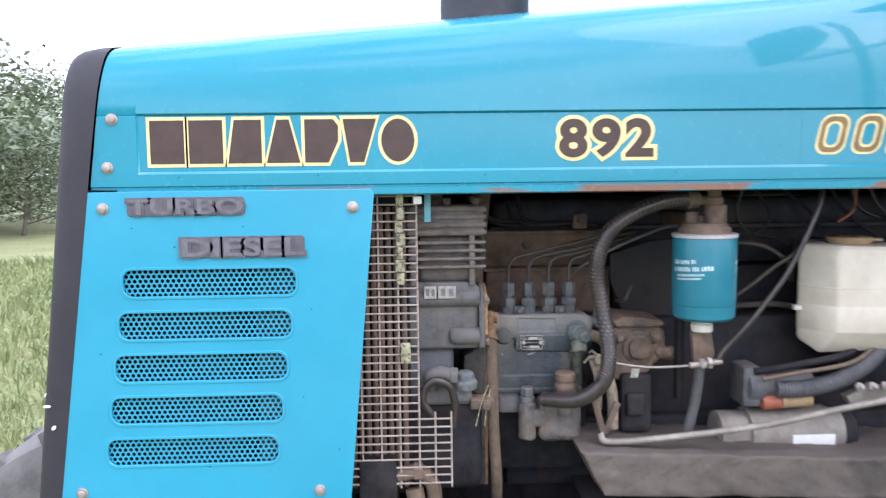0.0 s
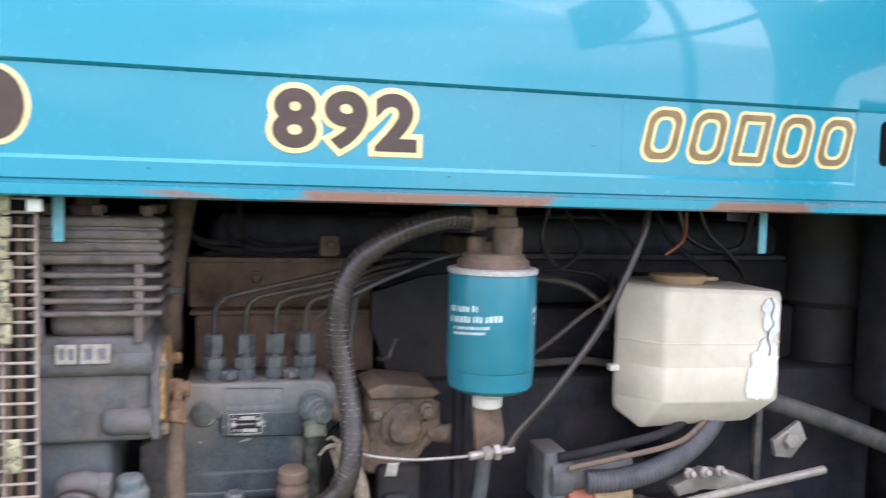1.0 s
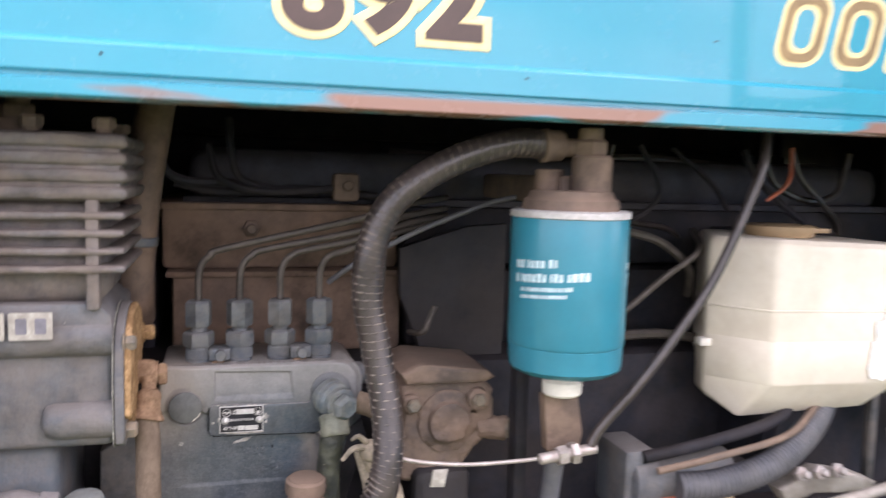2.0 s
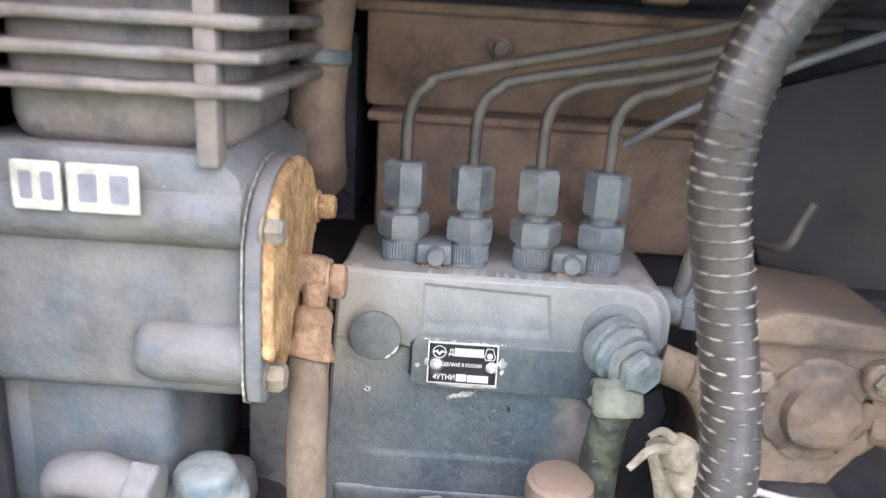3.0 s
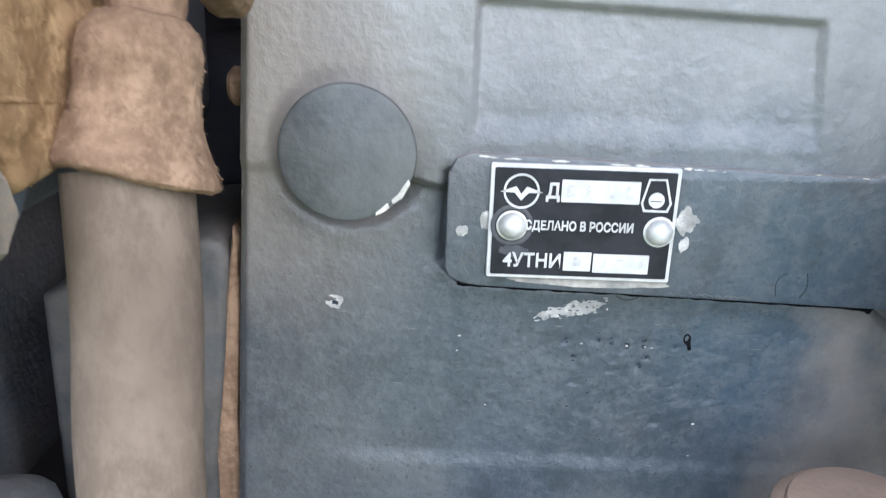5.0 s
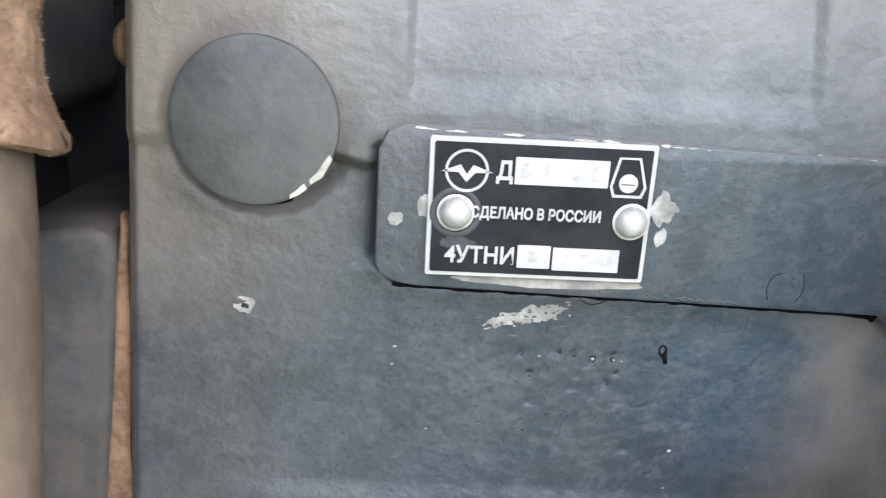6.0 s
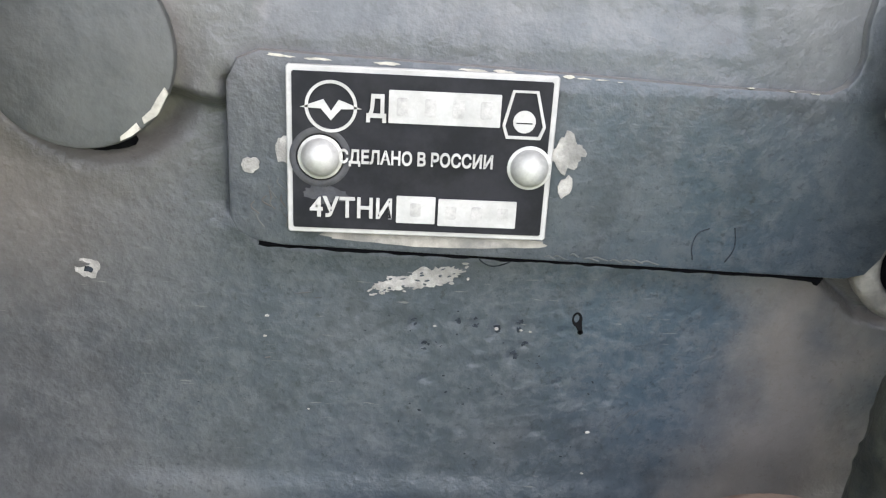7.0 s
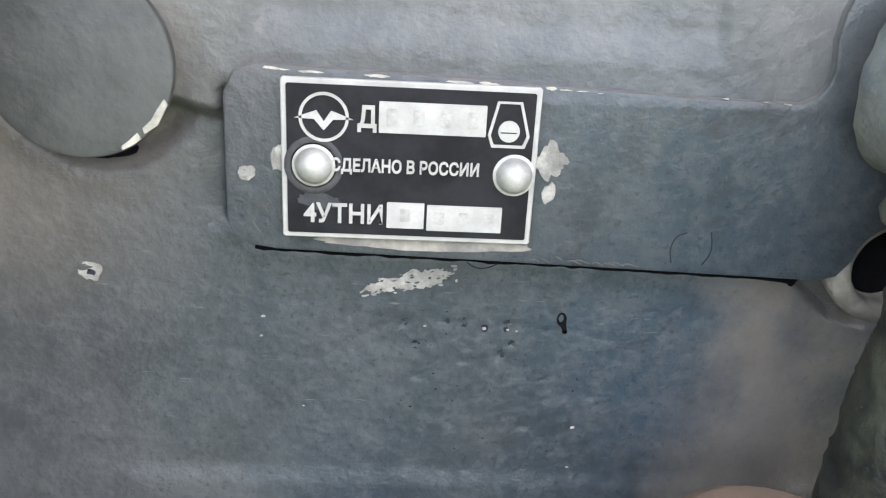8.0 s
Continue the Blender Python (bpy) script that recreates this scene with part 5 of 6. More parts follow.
for cx, cz, rx, rz, k, seed, y, tilt in ((0.0888, 1.2244, 0.0021, 0.0019, 22, 1, 0, 0.1), (0.1378, 1.2245, 0.0072, 0.0019, 70, 2, 0, 0.2), (0.1408, 1.2253, 0.0040, 0.0018, 50, 8, 0, 0.2), (0.1345, 1.2236, 0.0042, 0.0012, 40, 12, 0, 0.15), (0.1572, 1.2462, 0.0028, 0.0034, 34, 4, PY + 0.0008, 0.2),
                                         (0.1573, 1.2412, 0.0010, 0.0019, 20, 5, PY + 0.0008, -0.2), (0.1145, 1.2427, 0.0013, 0.0014, 20, 6, PY + 0.0008, 0.3), (0.1190, 1.2450, 0.0014, 0.0026, 20, 7, PY + 0.0008, 0.0)):
    part("bare_spot", sheet_mesh(ragged(cx, cz, rx, rz, k, seed, 0.5 if k > 30 else 0.36, tilt), [], (y or face_y(cx, cz)) - 0.00006 - 0.00001 * seed, 0.0004), scratched, pump)
rr = random.Random(31)
for k in range(46):
    # paint left standing inside the scar, and flakes round its rim
    u, v = rr.uniform(-1, 1), rr.uniform(-1, 1)
    cx, cz = 0.1380 + 0.0074 * u, 1.2244 + 0.0016 * u + 0.0015 * v
    inside = k % 3 < 2 and u * u + v * v < 0.8
    part("paint_remnant" if inside else "paint_flake", sheet_mesh(ragged(cx, cz, rr.uniform(0.0002, 0.0006), rr.uniform(0.00012, 0.0003), 9, k + 300, 0.6, rr.uniform(-0.3, 0.6)), [], face_y(cx, cz) - (0.00026 if inside else 0.00022) - 0.000001 * k, 0.0004), pump_paint if inside else scratched, pump)
part("dark_pit", sheet_mesh(ragged(0.0889, 1.2242, 0.0009, 0.0008, 12, 3, 0.6), [], PF - 0.0002, 0.0004), stamp_dark, pump)
part("paint_remnant", sheet_mesh(ragged(0.0886, 1.2251, 0.0008, 0.0004, 10, 41, 0.6), [], PF - 0.00022, 0.0004), pump_paint, pump)
for cx, cz, w in ((0.1205, 1.2216, 0.0016), (0.1228, 1.2209, 0.0007), (0.1150, 1.2105, 0.0005)):
    # faint hair scratches that trail away from the scar
    part("scratch", sheet_mesh(ragged(cx, cz, w, 0.00009, 12, int(cx * 1e5), 0.6, 0.12), [], PF - 0.00014, 0.0004), flange_slate, pump)
x = 0.1165
while x < 0.190:
    w = rr.uniform(0.0008, 0.0024 if x > 0.156 else 0.0048)
    zc = 1.25735 - (x - 0.115) * 0.0275 + (0.0004 if x > 0.176 else 0.0)
    if rr.random() < (0.9 if x < 0.156 else 0.7):
        tall = rr.uniform(0.00008, 0.00016) if x > 0.156 else rr.uniform(0.00012, 0.00036)
        part("edge_chip", sheet_mesh(ragged(x + w / 2, zc - rr.uniform(0.0, 0.0002), w / 2, tall, 16, int(x * 1e6), 0.65, rr.uniform(-0.08, 0.03)), [], PY + 0.0009, 0.0006), plug_bare, pump)
    x += w + rr.uniform(0.0, 0.0022)
for cx, cz in STAMPS:
    for k in range(3):
        mx, mz = cx + rr.uniform(-0.0006, 0.0006), cz + rr.uniform(-0.0008, 0.0008)
        part("stamped_dimple", sheet_mesh(ragged(mx, mz, rr.uniform(0.0003, 0.0008), rr.uniform(0.0003, 0.0008), 14, int(cx * 1e6) + k, 0.75), [], face_y(mx, mz) - 0.00002 - 0.00001 * k, 0.0003), stamp_dark, pump)
for k in range(40):
    # small dark pits over the lower casting
    part("casting_pit", sheet_mesh(ragged(rr.gauss(0.143, 0.017), rr.uniform(1.191, 1.221), rr.uniform(0.00012, 0.0004), rr.uniform(0.0001, 0.0003), 9, k + 700, 0.7, rr.uniform(-0.8, 0.8)), [], PF - 0.00003, 0.0003), stamp_dark, pump)
for k in range(8):
    # fine scratches near the pad's end
    x, z = 0.1680 + rr.uniform(0.0, 0.006), 1.1965 + rr.uniform(0.0, 0.006)
    part("scratch", tube([(x, PF - 0.00005, z), (x + rr.uniform(0.0008, 0.0016), PF - 0.00005, z + rr.uniform(0.001, 0.0026))], 0.00003, 4, 2), pump_dark, pump)
for k, (cx, cz, r) in enumerate(((0.1150, 1.2176, 0.0004), (0.1146, 1.2142, 0.00032), (0.1407, 1.2168, 0.0003), (0.1503, 1.2166, 0.00034), (0.1541, 1.2165, 0.00028), (0.1556, 1.2163, 0.00026), (0.1666, 1.1985, 0.0004), (0.1212, 1.2015, 0.00026), (0.1665, 1.1905, 0.00034))):
    part("paint_chip", sheet_mesh(ragged(cx, cz, r, r * 0.8, 9, k + 50, 0.55), [], PF - 0.00010, 0.0003), scratched, pump)
for k in range(9):
    # wrinkled paint along the pad's lower edge and its end
    x = 0.1555 + 0.0018 * k + rr.uniform(-0.0006, 0.0006)
    z = 1.2318 - (x - 0.115) * 0.0235 + rr.uniform(0.0001, 0.0008)
    w = rr.uniform(0.0012, 0.0026)
    part("paint_wrinkle", tube([(x, PY + 0.00102, z), (x + 0.3 * w, PY + 0.00098, z + 0.0002), (x + 0.7 * w, PY + 0.00098, z - 0.0001), (x + w, PY + 0.00102, z - 0.0003)], 0.00012, 5, 4), pump_dark, pump)
for k in range(10):
    x, z = 0.1128 + rr.uniform(0.0, 0.006), 1.2335 + rr.uniform(0.0, 0.008)
    part("paint_wrinkle", tube([(x, PY + 0.00103, z), (x + rr.uniform(-0.0006, 0.0008), PY + 0.00098, z - 0.0008), (x + rr.uniform(0.0, 0.0012), PY + 0.00103, z - 0.0018)], 0.00010, 5, 4), flange_slate if k % 2 else pump_dark, pump)
for pts in ([(0.1821, 1.2364), (0.1825, 1.2345), (0.1824, 1.2329), (0.1815, 1.2312)], [(0.1768, 1.2314), (0.1764, 1.2335), (0.1770, 1.2354), (0.1785, 1.2362)]):
    part("paint_crack", tube([(x, PY + 0.00095, z) for x, z in pts], 0.00009, 5, 5), stamp_dark, pump)
# black beads in the grooves stand in for shade under pad and plug
part("shade_bead", lumpy(tube([(a, PF + 0.0005, c - 0.0012) for a, c in ((0.1142, 1.2311), (0.1200, 1.2307), (0.1700, 1.2294), (0.1960, 1.2286), (0.1994, 1.2277))], 0.0010, 8, 8), 0.0016, 0.00022, 300.0, 71), shade_black, pump, "black bead standing in for shade under the pad", smooth=60)
part("shade_bead", lumpy(tube([(PLUG_X + 0.0126 * math.cos(radians(a)), PF + 0.0004, PLUG_Z - 0.0006 + 0.0128 * math.sin(radians(a))) for a in range(180, 296, 10)], 0.0013, 8, 3), 0.0016, 0.0004, 300.0, 72), shade_black, pump, "black bead standing in for shade under the plug", smooth=60)
part("paint_crack", tube([(0.1463, PF - 0.00005, 1.2291), (0.1472, PF - 0.00005, 1.2277), (0.1490, PF - 0.00005, 1.2270), (0.1513, PF - 0.00005, 1.2277), (0.1530, PF - 0.00005, 1.2291)], 0.00011, 5, 5), stamp_dark, pump)
drop = [(0.1627 + 0.0008 * math.cos(radians(a)) + (0.0004 if 270 < a < 330 else 0.0), 1.2187 + 0.0012 * math.sin(radians(a)) - (0.0012 if 270 < a < 330 else 0.0)) for a in range(0, 360, 20)]
part("ink_drop", sheet_mesh(drop, [ragged(0.1626, 1.2189, 0.00045, 0.0008, 12, 9, 0.2)], PF - 0.0002, 0.0004), ink_black, pump)
part("ink_drop", sheet_mesh(ragged(0.1634, 1.2165, 0.00045, 0.0004, 10, 19, 0.2), [], PF - 0.0002, 0.0004), ink_black, pump)
part("bare_edge", sheet_mesh(ragged(0.1395, 1.2329, 0.0165, 0.0012, 40, 11, 0.25), [], PY + 0.0009, 0.0005), worn_rim, pump)

# the riveted plate
plate = part("maker_plate", sheet_mesh(round_rect(0.1197, 0.1549, 1.2339, 1.2562, 0.0002, 1), [], PY, 0.0009, 0.0002), plate_bare, pump, "small black and silver riveted plate")
part("plate_field", sheet_mesh(round_rect(0.1203, 0.1543, 1.2345, 1.2556, 0.0002, 1), [], PY - 0.00025, 0.0004), plate_black, plate)
YP = PY - 0.0005
ring = [(0.1254 + 0.0034 * math.cos(radians(10 * k)), 1.2512 + 0.0034 * math.sin(radians(10 * k))) for k in range(36)]
ring_in = [(0.1254 + 0.0030 * math.cos(radians(10 * k)), 1.2512 + 0.0030 * math.sin(radians(10 * k))) for k in range(36)]
part("emblem_ring", sheet_mesh(ring, [ring_in], YP, 0.0003), plate_bare, plate)
wing = [(-0.0040, 0.0), (-0.0010, 0.0011), (0.0, -0.0004), (0.0010, 0.0011), (0.0040, 0.0), (0.0013, -0.0001), (0.0, -0.0016), (-0.0013, -0.0001)]
part("emblem_wing", sheet_mesh([(0.1254 + a, 1.2510 + c) for a, c in wing], [], YP, 0.0003), plate_bare, plate)
part("rivet_dent", lathe((0.1240, PY - 0.0003, 1.2444), (0, -1, 0), [(0, 0.0041), (0.0001, 0.0039), (0.0001, 0.0034), (0.0, 0.0032)], 36), plate_dusty, plate)
part("dust_film", sheet_mesh(ragged(0.1248, 1.2392, 0.0034, 0.0017, 30, 77, 0.4, -0.1), [], PY - 0.0003, 0.0003), plate_dusty, plate)
trap = [(0.1490, 1.2544), (0.1524, 1.2544), (0.1537, 1.2497), (0.1531, 1.2480), (0.1485, 1.2480), (0.1479, 1.2497)]
trap_in = [(0.1493, 1.2541), (0.1521, 1.2541), (0.1533, 1.2497), (0.1528, 1.2484), (0.1488, 1.2484), (0.1483, 1.2497)]
part("emblem_frame", sheet_mesh(trap, [trap_in], YP, 0.0003), plate_bare, plate)
part("emblem_dot", sheet_mesh([(0.1508 + 0.0015 * math.cos(radians(20 * k)), 1.2503 + 0.0015 * math.sin(radians(20 * k))) for k in range(18)], [round_rect(0.1497, 0.1519, 1.2500, 1.2502, 0.00005, 1)], YP, 0.0003), plate_bare, plate)
for x0, x1, z0, z1 in ((0.1329, 0.1476, 1.2494, 1.2537), (0.1343, 0.1396, 1.2357, 1.2395), (0.1400, 0.1507, 1.2355, 1.2393)):
    field_part = part("blank_field", sheet_mesh(round_rect(x0, x1, z0, z1, 0.0001, 1), [], YP, 0.0003), plate_bare, plate)
    k = max(1, round((x1 - x0) / 0.0042))
    for i in range(k):
        xm = x0 + (x1 - x0) * (i + 0.5) / k
        part("pressed_mark", sheet_mesh(round_rect(xm - 0.0008, xm + 0.0007, z0 + 0.001, z1 - 0.0009, 0.0003, 3), [], YP - 0.0001, 0.0003), plate_pressed, plate)
for body, x0, x1, z0, z1, w in (("Д", 0.1300, 0.1326, 1.2494, 1.2531, 0.03), ("СДЕЛАНО В РОССИИ", 0.1264, 0.1470, 1.2434, 1.2457, 0.025), ("4УТНИ", 0.1226, 0.1337, 1.2362, 1.2391, 0.02)):
    part("lettering", text_meshes(body, x0, x1, z0, z1, YP, 0.0003, (w,))[0], plate_bare, plate, smooth=0)
for x, z in ((0.1240, 1.2444), (0.1520, 1.2441)):
    part("rivet", lathe((x, PY, z), (0, -1, 0), [(0, 0.0030), (0.0004, 0.0030), (0.0005, 0.0026), (0.0013, 0.0024), (0.0021, 0.0017), (0.0025, 0.0009), (0.0026, 0.0002)], 28), rivet_metal, plate)

# delivery valves with their union nuts and pipes
NX = (0.1025, 0.1365, 0.1705, 0.2045)


def knurled(base, r, h, k=42):
    bm = bmesh.new()
    lo, hi = [], []
    for i in range(2 * k):
        rr = r - (0.0005 if i % 2 else 0.0)
        a = math.pi * i / k
        lo.append(bm.verts.new((base[0] + rr * math.cos(a), base[1] + rr * math.sin(a), base[2])))
        hi.append(bm.verts.new((base[0] + rr * math.cos(a), base[1] + rr * math.sin(a), base[2] + h)))
    for i in range(2 * k):
        bm.faces.new((lo[i], lo[(i + 1) % (2 * k)], hi[(i + 1) % (2 * k)], hi[i]))
    bm.faces.new(hi)
    bm.faces.new(lo[::-1])
    return bm


VY = 1.088
for i, x in enumerate(NX):
    valve = part("delivery_valve", join(lathe((x, VY, PT - 0.002), (0, 0, 1), [(0, 0.0107), (0.0035, 0.0107), (0.004, 0.0098)], 32), knurled((x, VY, PT + 0.002), 0.0108, 0.0085),
                                        lathe((x, VY, PT + 0.0105), (0, 0, 1), [(0, 0.0098), (0.003, 0.0098)], 28)), steel_grey, pump)
    part("holder_nut", hexagon((x, VY, PT + 0.0125), (0, 0, 1), 0.0125, 0.0132, 0.0018, 8 + 23 * i), steel_grey, valve)
    part("neck", lathe((x, VY, PT + 0.0245), (0, 0, 1), [(0, 0.0068), (0.006, 0.0068)], 20), steel_grey, valve)
    part("union_nut", hexagon((x, VY, PT + 0.029), (0, 0, 1), 0.0225, 0.0112, 0.002, 20 + 31 * i), steel_grey, valve)
for x in (0.1195, 0.1875):
    clamp = part("clamp", block(x - 0.0088, x + 0.0088, VY - 0.013, VY + 0.006, PT + 0.001, PT + 0.0115, 0.0015), steel_grey, pump)
    part("clamp_bolt", lathe((x + 0.001, VY - 0.012, PT + 0.0065), (0, -1, 0), [(0, 0.0048), (0.006, 0.0048), (0.007, 0.004)], 20), steel_grey, clamp)
    part("washer", block(x - 0.006, x + 0.004, VY - 0.014, VY, PT - 0.0002, PT + 0.0014, 0.0004), rust_pink, clamp)
lines = thing("injection_lines", (0.16, 1.09, 1.338), "four dusty grey steel fuel injection pipes", "fuel pipes")
for k, x in enumerate(NX):
    end = 1.4115 - (0.0, 0.0108, 0.0182, 0.0240)[k]
    part("pipe", tube([(x, VY, 1.335), (x, VY, 1.352), (x + 0.0004, VY, 1.364), (x + 0.0036, VY, 1.374), (x + 0.0105, VY, 1.3802), (x + 0.022, VY + 0.001, 1.3835 + 0.0008 * (3 - k)), (0.239, VY + 0.006, end), (0.29, 1.12, end + 0.013), (0.345, 1.18, end + 0.018)], 0.0031, 14, 8), pipe_brown, lines)
part("overflow_pipe", tube([(0.216, 1.115, 1.352), (0.232, 1.105, 1.366), (0.256, 1.10, 1.381), (0.290, 1.10, 1.398), (0.316, 1.10, 1.409), (0.339, 1.10, 1.418), (0.366, 1.10, 1.428), (0.388, 1.09, 1.434)], 0.0026, 12, 6), conduit_grey, lines, "pale dusty overflow pipe")
part("pipe_stub", tube([(0.297, 1.13, 1.300), (0.303, 1.10, 1.306), (0.309, 1.10, 1.318), (0.314, 1.10, 1.330)], 0.003, 10, 5), pipe_brown, lines)

# return valve, cross fitting and lower connections on the pump
VC = Vector((0.2095, 1.061, 1.2618))
ax = Vector((0.42, -0.9, -0.16)).normalized()
rv = part("return_valve", lumpy(lathe(VC, ax, [(0, 0.0152), (0.0012, 0.0156), (0.0068, 0.0156), (0.0076, 0.0140), (0.0088, 0.0136), (0.0096, 0.0150), (0.0102, 0.0154), (0.0128, 0.0154), (0.0136, 0.0146), (0.0146, 0.0126), (0.0182, 0.0124), (0.0190, 0.0134), (0.0206, 0.0134), (0.0214, 0.0108), (0.0225, 0.0106)], 44), 0.0022, 0.0007, 130.0, 12), valve_grey, pump, "dusty blue-grey return valve", smooth=50)
part("valve_head", lumpy(hexagon(VC + ax * 0.0218, ax, 0.0105, 0.0112, 0.003, 0), 0.002, 0.0002, 300.0, 13), valve_grey, rv, smooth=35)
part("banjo_ring", lumpy(lathe((0.2128, 1.049, 1.2480), (0.06, -0.42, -0.9), [(0, 0.0118), (0.0015, 0.0128), (0.0035, 0.0128), (0.0042, 0.0122), (0.0165, 0.0122), (0.0185, 0.0108)], 32), 0.003, 0.0003, 200.0, 33), olive_worn, rv, "dusty olive-grey collar", smooth=50)
part("bleed_pipe", lumpy(tube([(0.2130, 1.046, 1.237), (0.2104, 1.044, 1.224), (0.2083, 1.044, 1.205), (0.2083, 1.045, 1.18), (0.2090, 1.047, 1.14)], 0.0098, 24, 8), 0.002, 0.0007, 230.0, 31), olive_dark, rv, "olive pipe with flaking paint, coloured dark for shade", smooth=60)
part("side_pipe", tube([(0.2465, 1.086, 1.270), (0.2480, 1.085, 1.282), (0.2510, 1.085, 1.301), (0.2560, 1.086, 1.330), (0.262, 1.10, 1.368), (0.27, 1.13, 1.40)], 0.0042, 14, 6), flange_slate, pump, "dusty slate-grey steel pipe")
part("side_port", join(rod((0.236, 1.09, 1.273), (1, -0.15, 0), 0.022, 0.010), hexagon((0.25, 1.088, 1.273), (1, -0.15, 0), 0.012, 0.013)), steel_grey, pump)
part("fuel_inlet", join(tube([(0.232, 1.05, 1.258), (0.252, 1.045, 1.250), (0.264, 1.045, 1.225), (0.262, 1.05, 1.195), (0.25, 1.06, 1.16)], 0.0095, 16, 6), rod((0.245, 1.042, 1.256), (1, 0, -0.3), 0.016, 0.008)), hose_tan, pump)
# dark block stands in for shade in the gap beside the bleed pipe
part("gap_shade", prism([(0.229, 1.23), (0.240, 1.236), (0.244, 1.222), (0.226, 1.16), (0.213, 1.15)], 1.066, 1.08, 0.001), cast_dark, pump)
primer = part("primer_knob", lathe((0.1885, 1.036, 1.1715), (0, -0.06, 1), [(0, 0.016), (0.004, 0.017), (0.008, 0.017), (0.011, 0.0145), (0.015, 0.0145), (0.0165, 0.0164), (0.021, 0.0170), (0.027, 0.0164), (0.0285, 0.0145)], 36), cast_brown, pump, "round rusty primer knob")
part("knob_top", lathe((0.1885, 1.0343, 1.1995), (0, -0.06, 1), [(0, 0.0145), (0.0012, 0.0138), (0.0016, 0.012)], 32), cast_brown, primer)
part("lift_pump", lumpy(join(block(0.145, 0.215, 1.03, 1.09, 1.085, 1.15, 0.01, 3), rod((0.1885, 1.038, 1.13), (0, 0, 1), 0.047, 0.0165), rod((0.127, 1.04, 1.09), (0, 0, 1), 0.06, 0.014), block(0.12, 0.16, 1.03, 1.07, 1.11, 1.14, 0.006)), 0.005, 0.0014, 75.0, 62), fin_grey, pump, "dirt-caked fuel lift pump", smooth=55)
part("inlet_bolt", join(hexagon((0.127, 1.04, 1.158), (0, -0.05, 1), 0.018, 0.0112, 0.002, 12), rod((0.127, 1.04, 1.15), (0, 0, 1), 0.01, 0.0125)), steel_grey, pump)
part("foot", block(0.08, 0.118, 1.045, 1.09, 1.13, 1.158, 0.006), cast_grey, pump)
part("sole", block(0.075, 0.235, 1.08, 1.15, 1.02, 1.158, 0.01), cast_dark, pump)
rag = thing("rag_tie", (0.242, 1.03, 1.214), "frayed dirty rag tied round the fuel pipes", "rag")
part("knot", join(lathe((0.235, 1.03, 1.226), (0.7, -0.2, -0.5), [(0, 0.005), (0.003, 0.0085), (0.010, 0.0098), (0.015, 0.007)], 16), tube([(0.237, 1.025, 1.226), (0.225, 1.018, 1.228), (0.215, 1.014, 1.22)], 0.0032, 8, 5, taper=0.5), tube([(0.237, 1.025, 1.23), (0.229, 1.018, 1.238), (0.223, 1.016, 1.236)], 0.0028, 8, 5, taper=0.5)), rag_cloth, rag)
part("wrap", join(tube([(0.243, 1.035, 1.214), (0.259, 1.03, 1.189), (0.267, 1.035, 1.154), (0.269, 1.04, 1.104)], 0.0088, 14, 6), tube([(0.235, 1.04, 1.219), (0.244, 1.04, 1.184), (0.247, 1.05, 1.134)], 0.0065, 12, 6)), rag_cloth, rag)

# ---- thick fuel hose from pump to filter ----
fh = thing("fuel_hose", (0.24, 1.0, 1.16), "thick ribbed black fuel hose curving to the filter", "fuel hose")
part("hose", tube([(0.384, 1.0, 1.479), (0.345, 1.0, 1.4795), (0.292, 1.0, 1.461), (0.251, 1.0, 1.432), (0.234, 1.0, 1.395), (0.231, 1.0, 1.355), (0.239, 0.996, 1.31), (0.2455, 0.986, 1.265), (0.2445, 0.976, 1.228), (0.234, 0.974, 1.195), (0.198, 0.985, 1.168), (0.150, 1.02, 1.160)], 0.0118, 18, 10), hose_black, fh)
HOSE = [(0.384, 1.0, 1.479), (0.345, 1.0, 1.4795), (0.292, 1.0, 1.461), (0.251, 1.0, 1.432), (0.234, 1.0, 1.395), (0.231, 1.0, 1.355), (0.239, 0.996, 1.31), (0.2455, 0.986, 1.265), (0.2445, 0.976, 1.228), (0.234, 0.974, 1.197)]
coil = []
line = curve_points(HOSE, 15)
up = Vector((0, 1, 0))
for i, c in enumerate(line):
    d = (line[min(i + 1, len(line) - 1)] - line[max(i - 1, 0)]).normalized()
    s = d.cross(up).normalized()
    for k in range(4):
        a = 2 * math.pi * (i + k / 4) / 2.1
        cc = c.lerp(line[min(i + 1, len(line) - 1)], k / 4)
        coil.append(tuple(cc + (s * math.cos(a) + up * math.sin(a)) * 0.0119))
part("wire_wrap", tube(coil, 0.0008, 5, 1), wrap_tan, fh, "dusty spiral wrapping")
part("ferrule", lathe((0.392, 1.0, 1.4795), (-1, 0, -0.03), [(0, 0.011), (0.002, 0.0128), (0.012, 0.0128), (0.0135, 0.0138), (0.018, 0.0138), (0.019, 0.012)], 22), cast_brown, fh, "brown metal ferrule")

# ---- fuel filter ----
filt = thing("fuel_filter", (0.402, 1.0, 1.235), "teal spin-on fuel filter under a dark brown head", "fuel filter")
FX, FYC, FR = 0.4015, 1.0, 0.0488
can = part("canister", lathe((FX, FYC, 1.315), (0, 0, 1), [(-0.001, FR - 0.0022), (0.001, FR - 0.0006), (0.003, FR), (0.104, FR), (0.108, FR - 0.0008)], 64), teal_paint, filt)
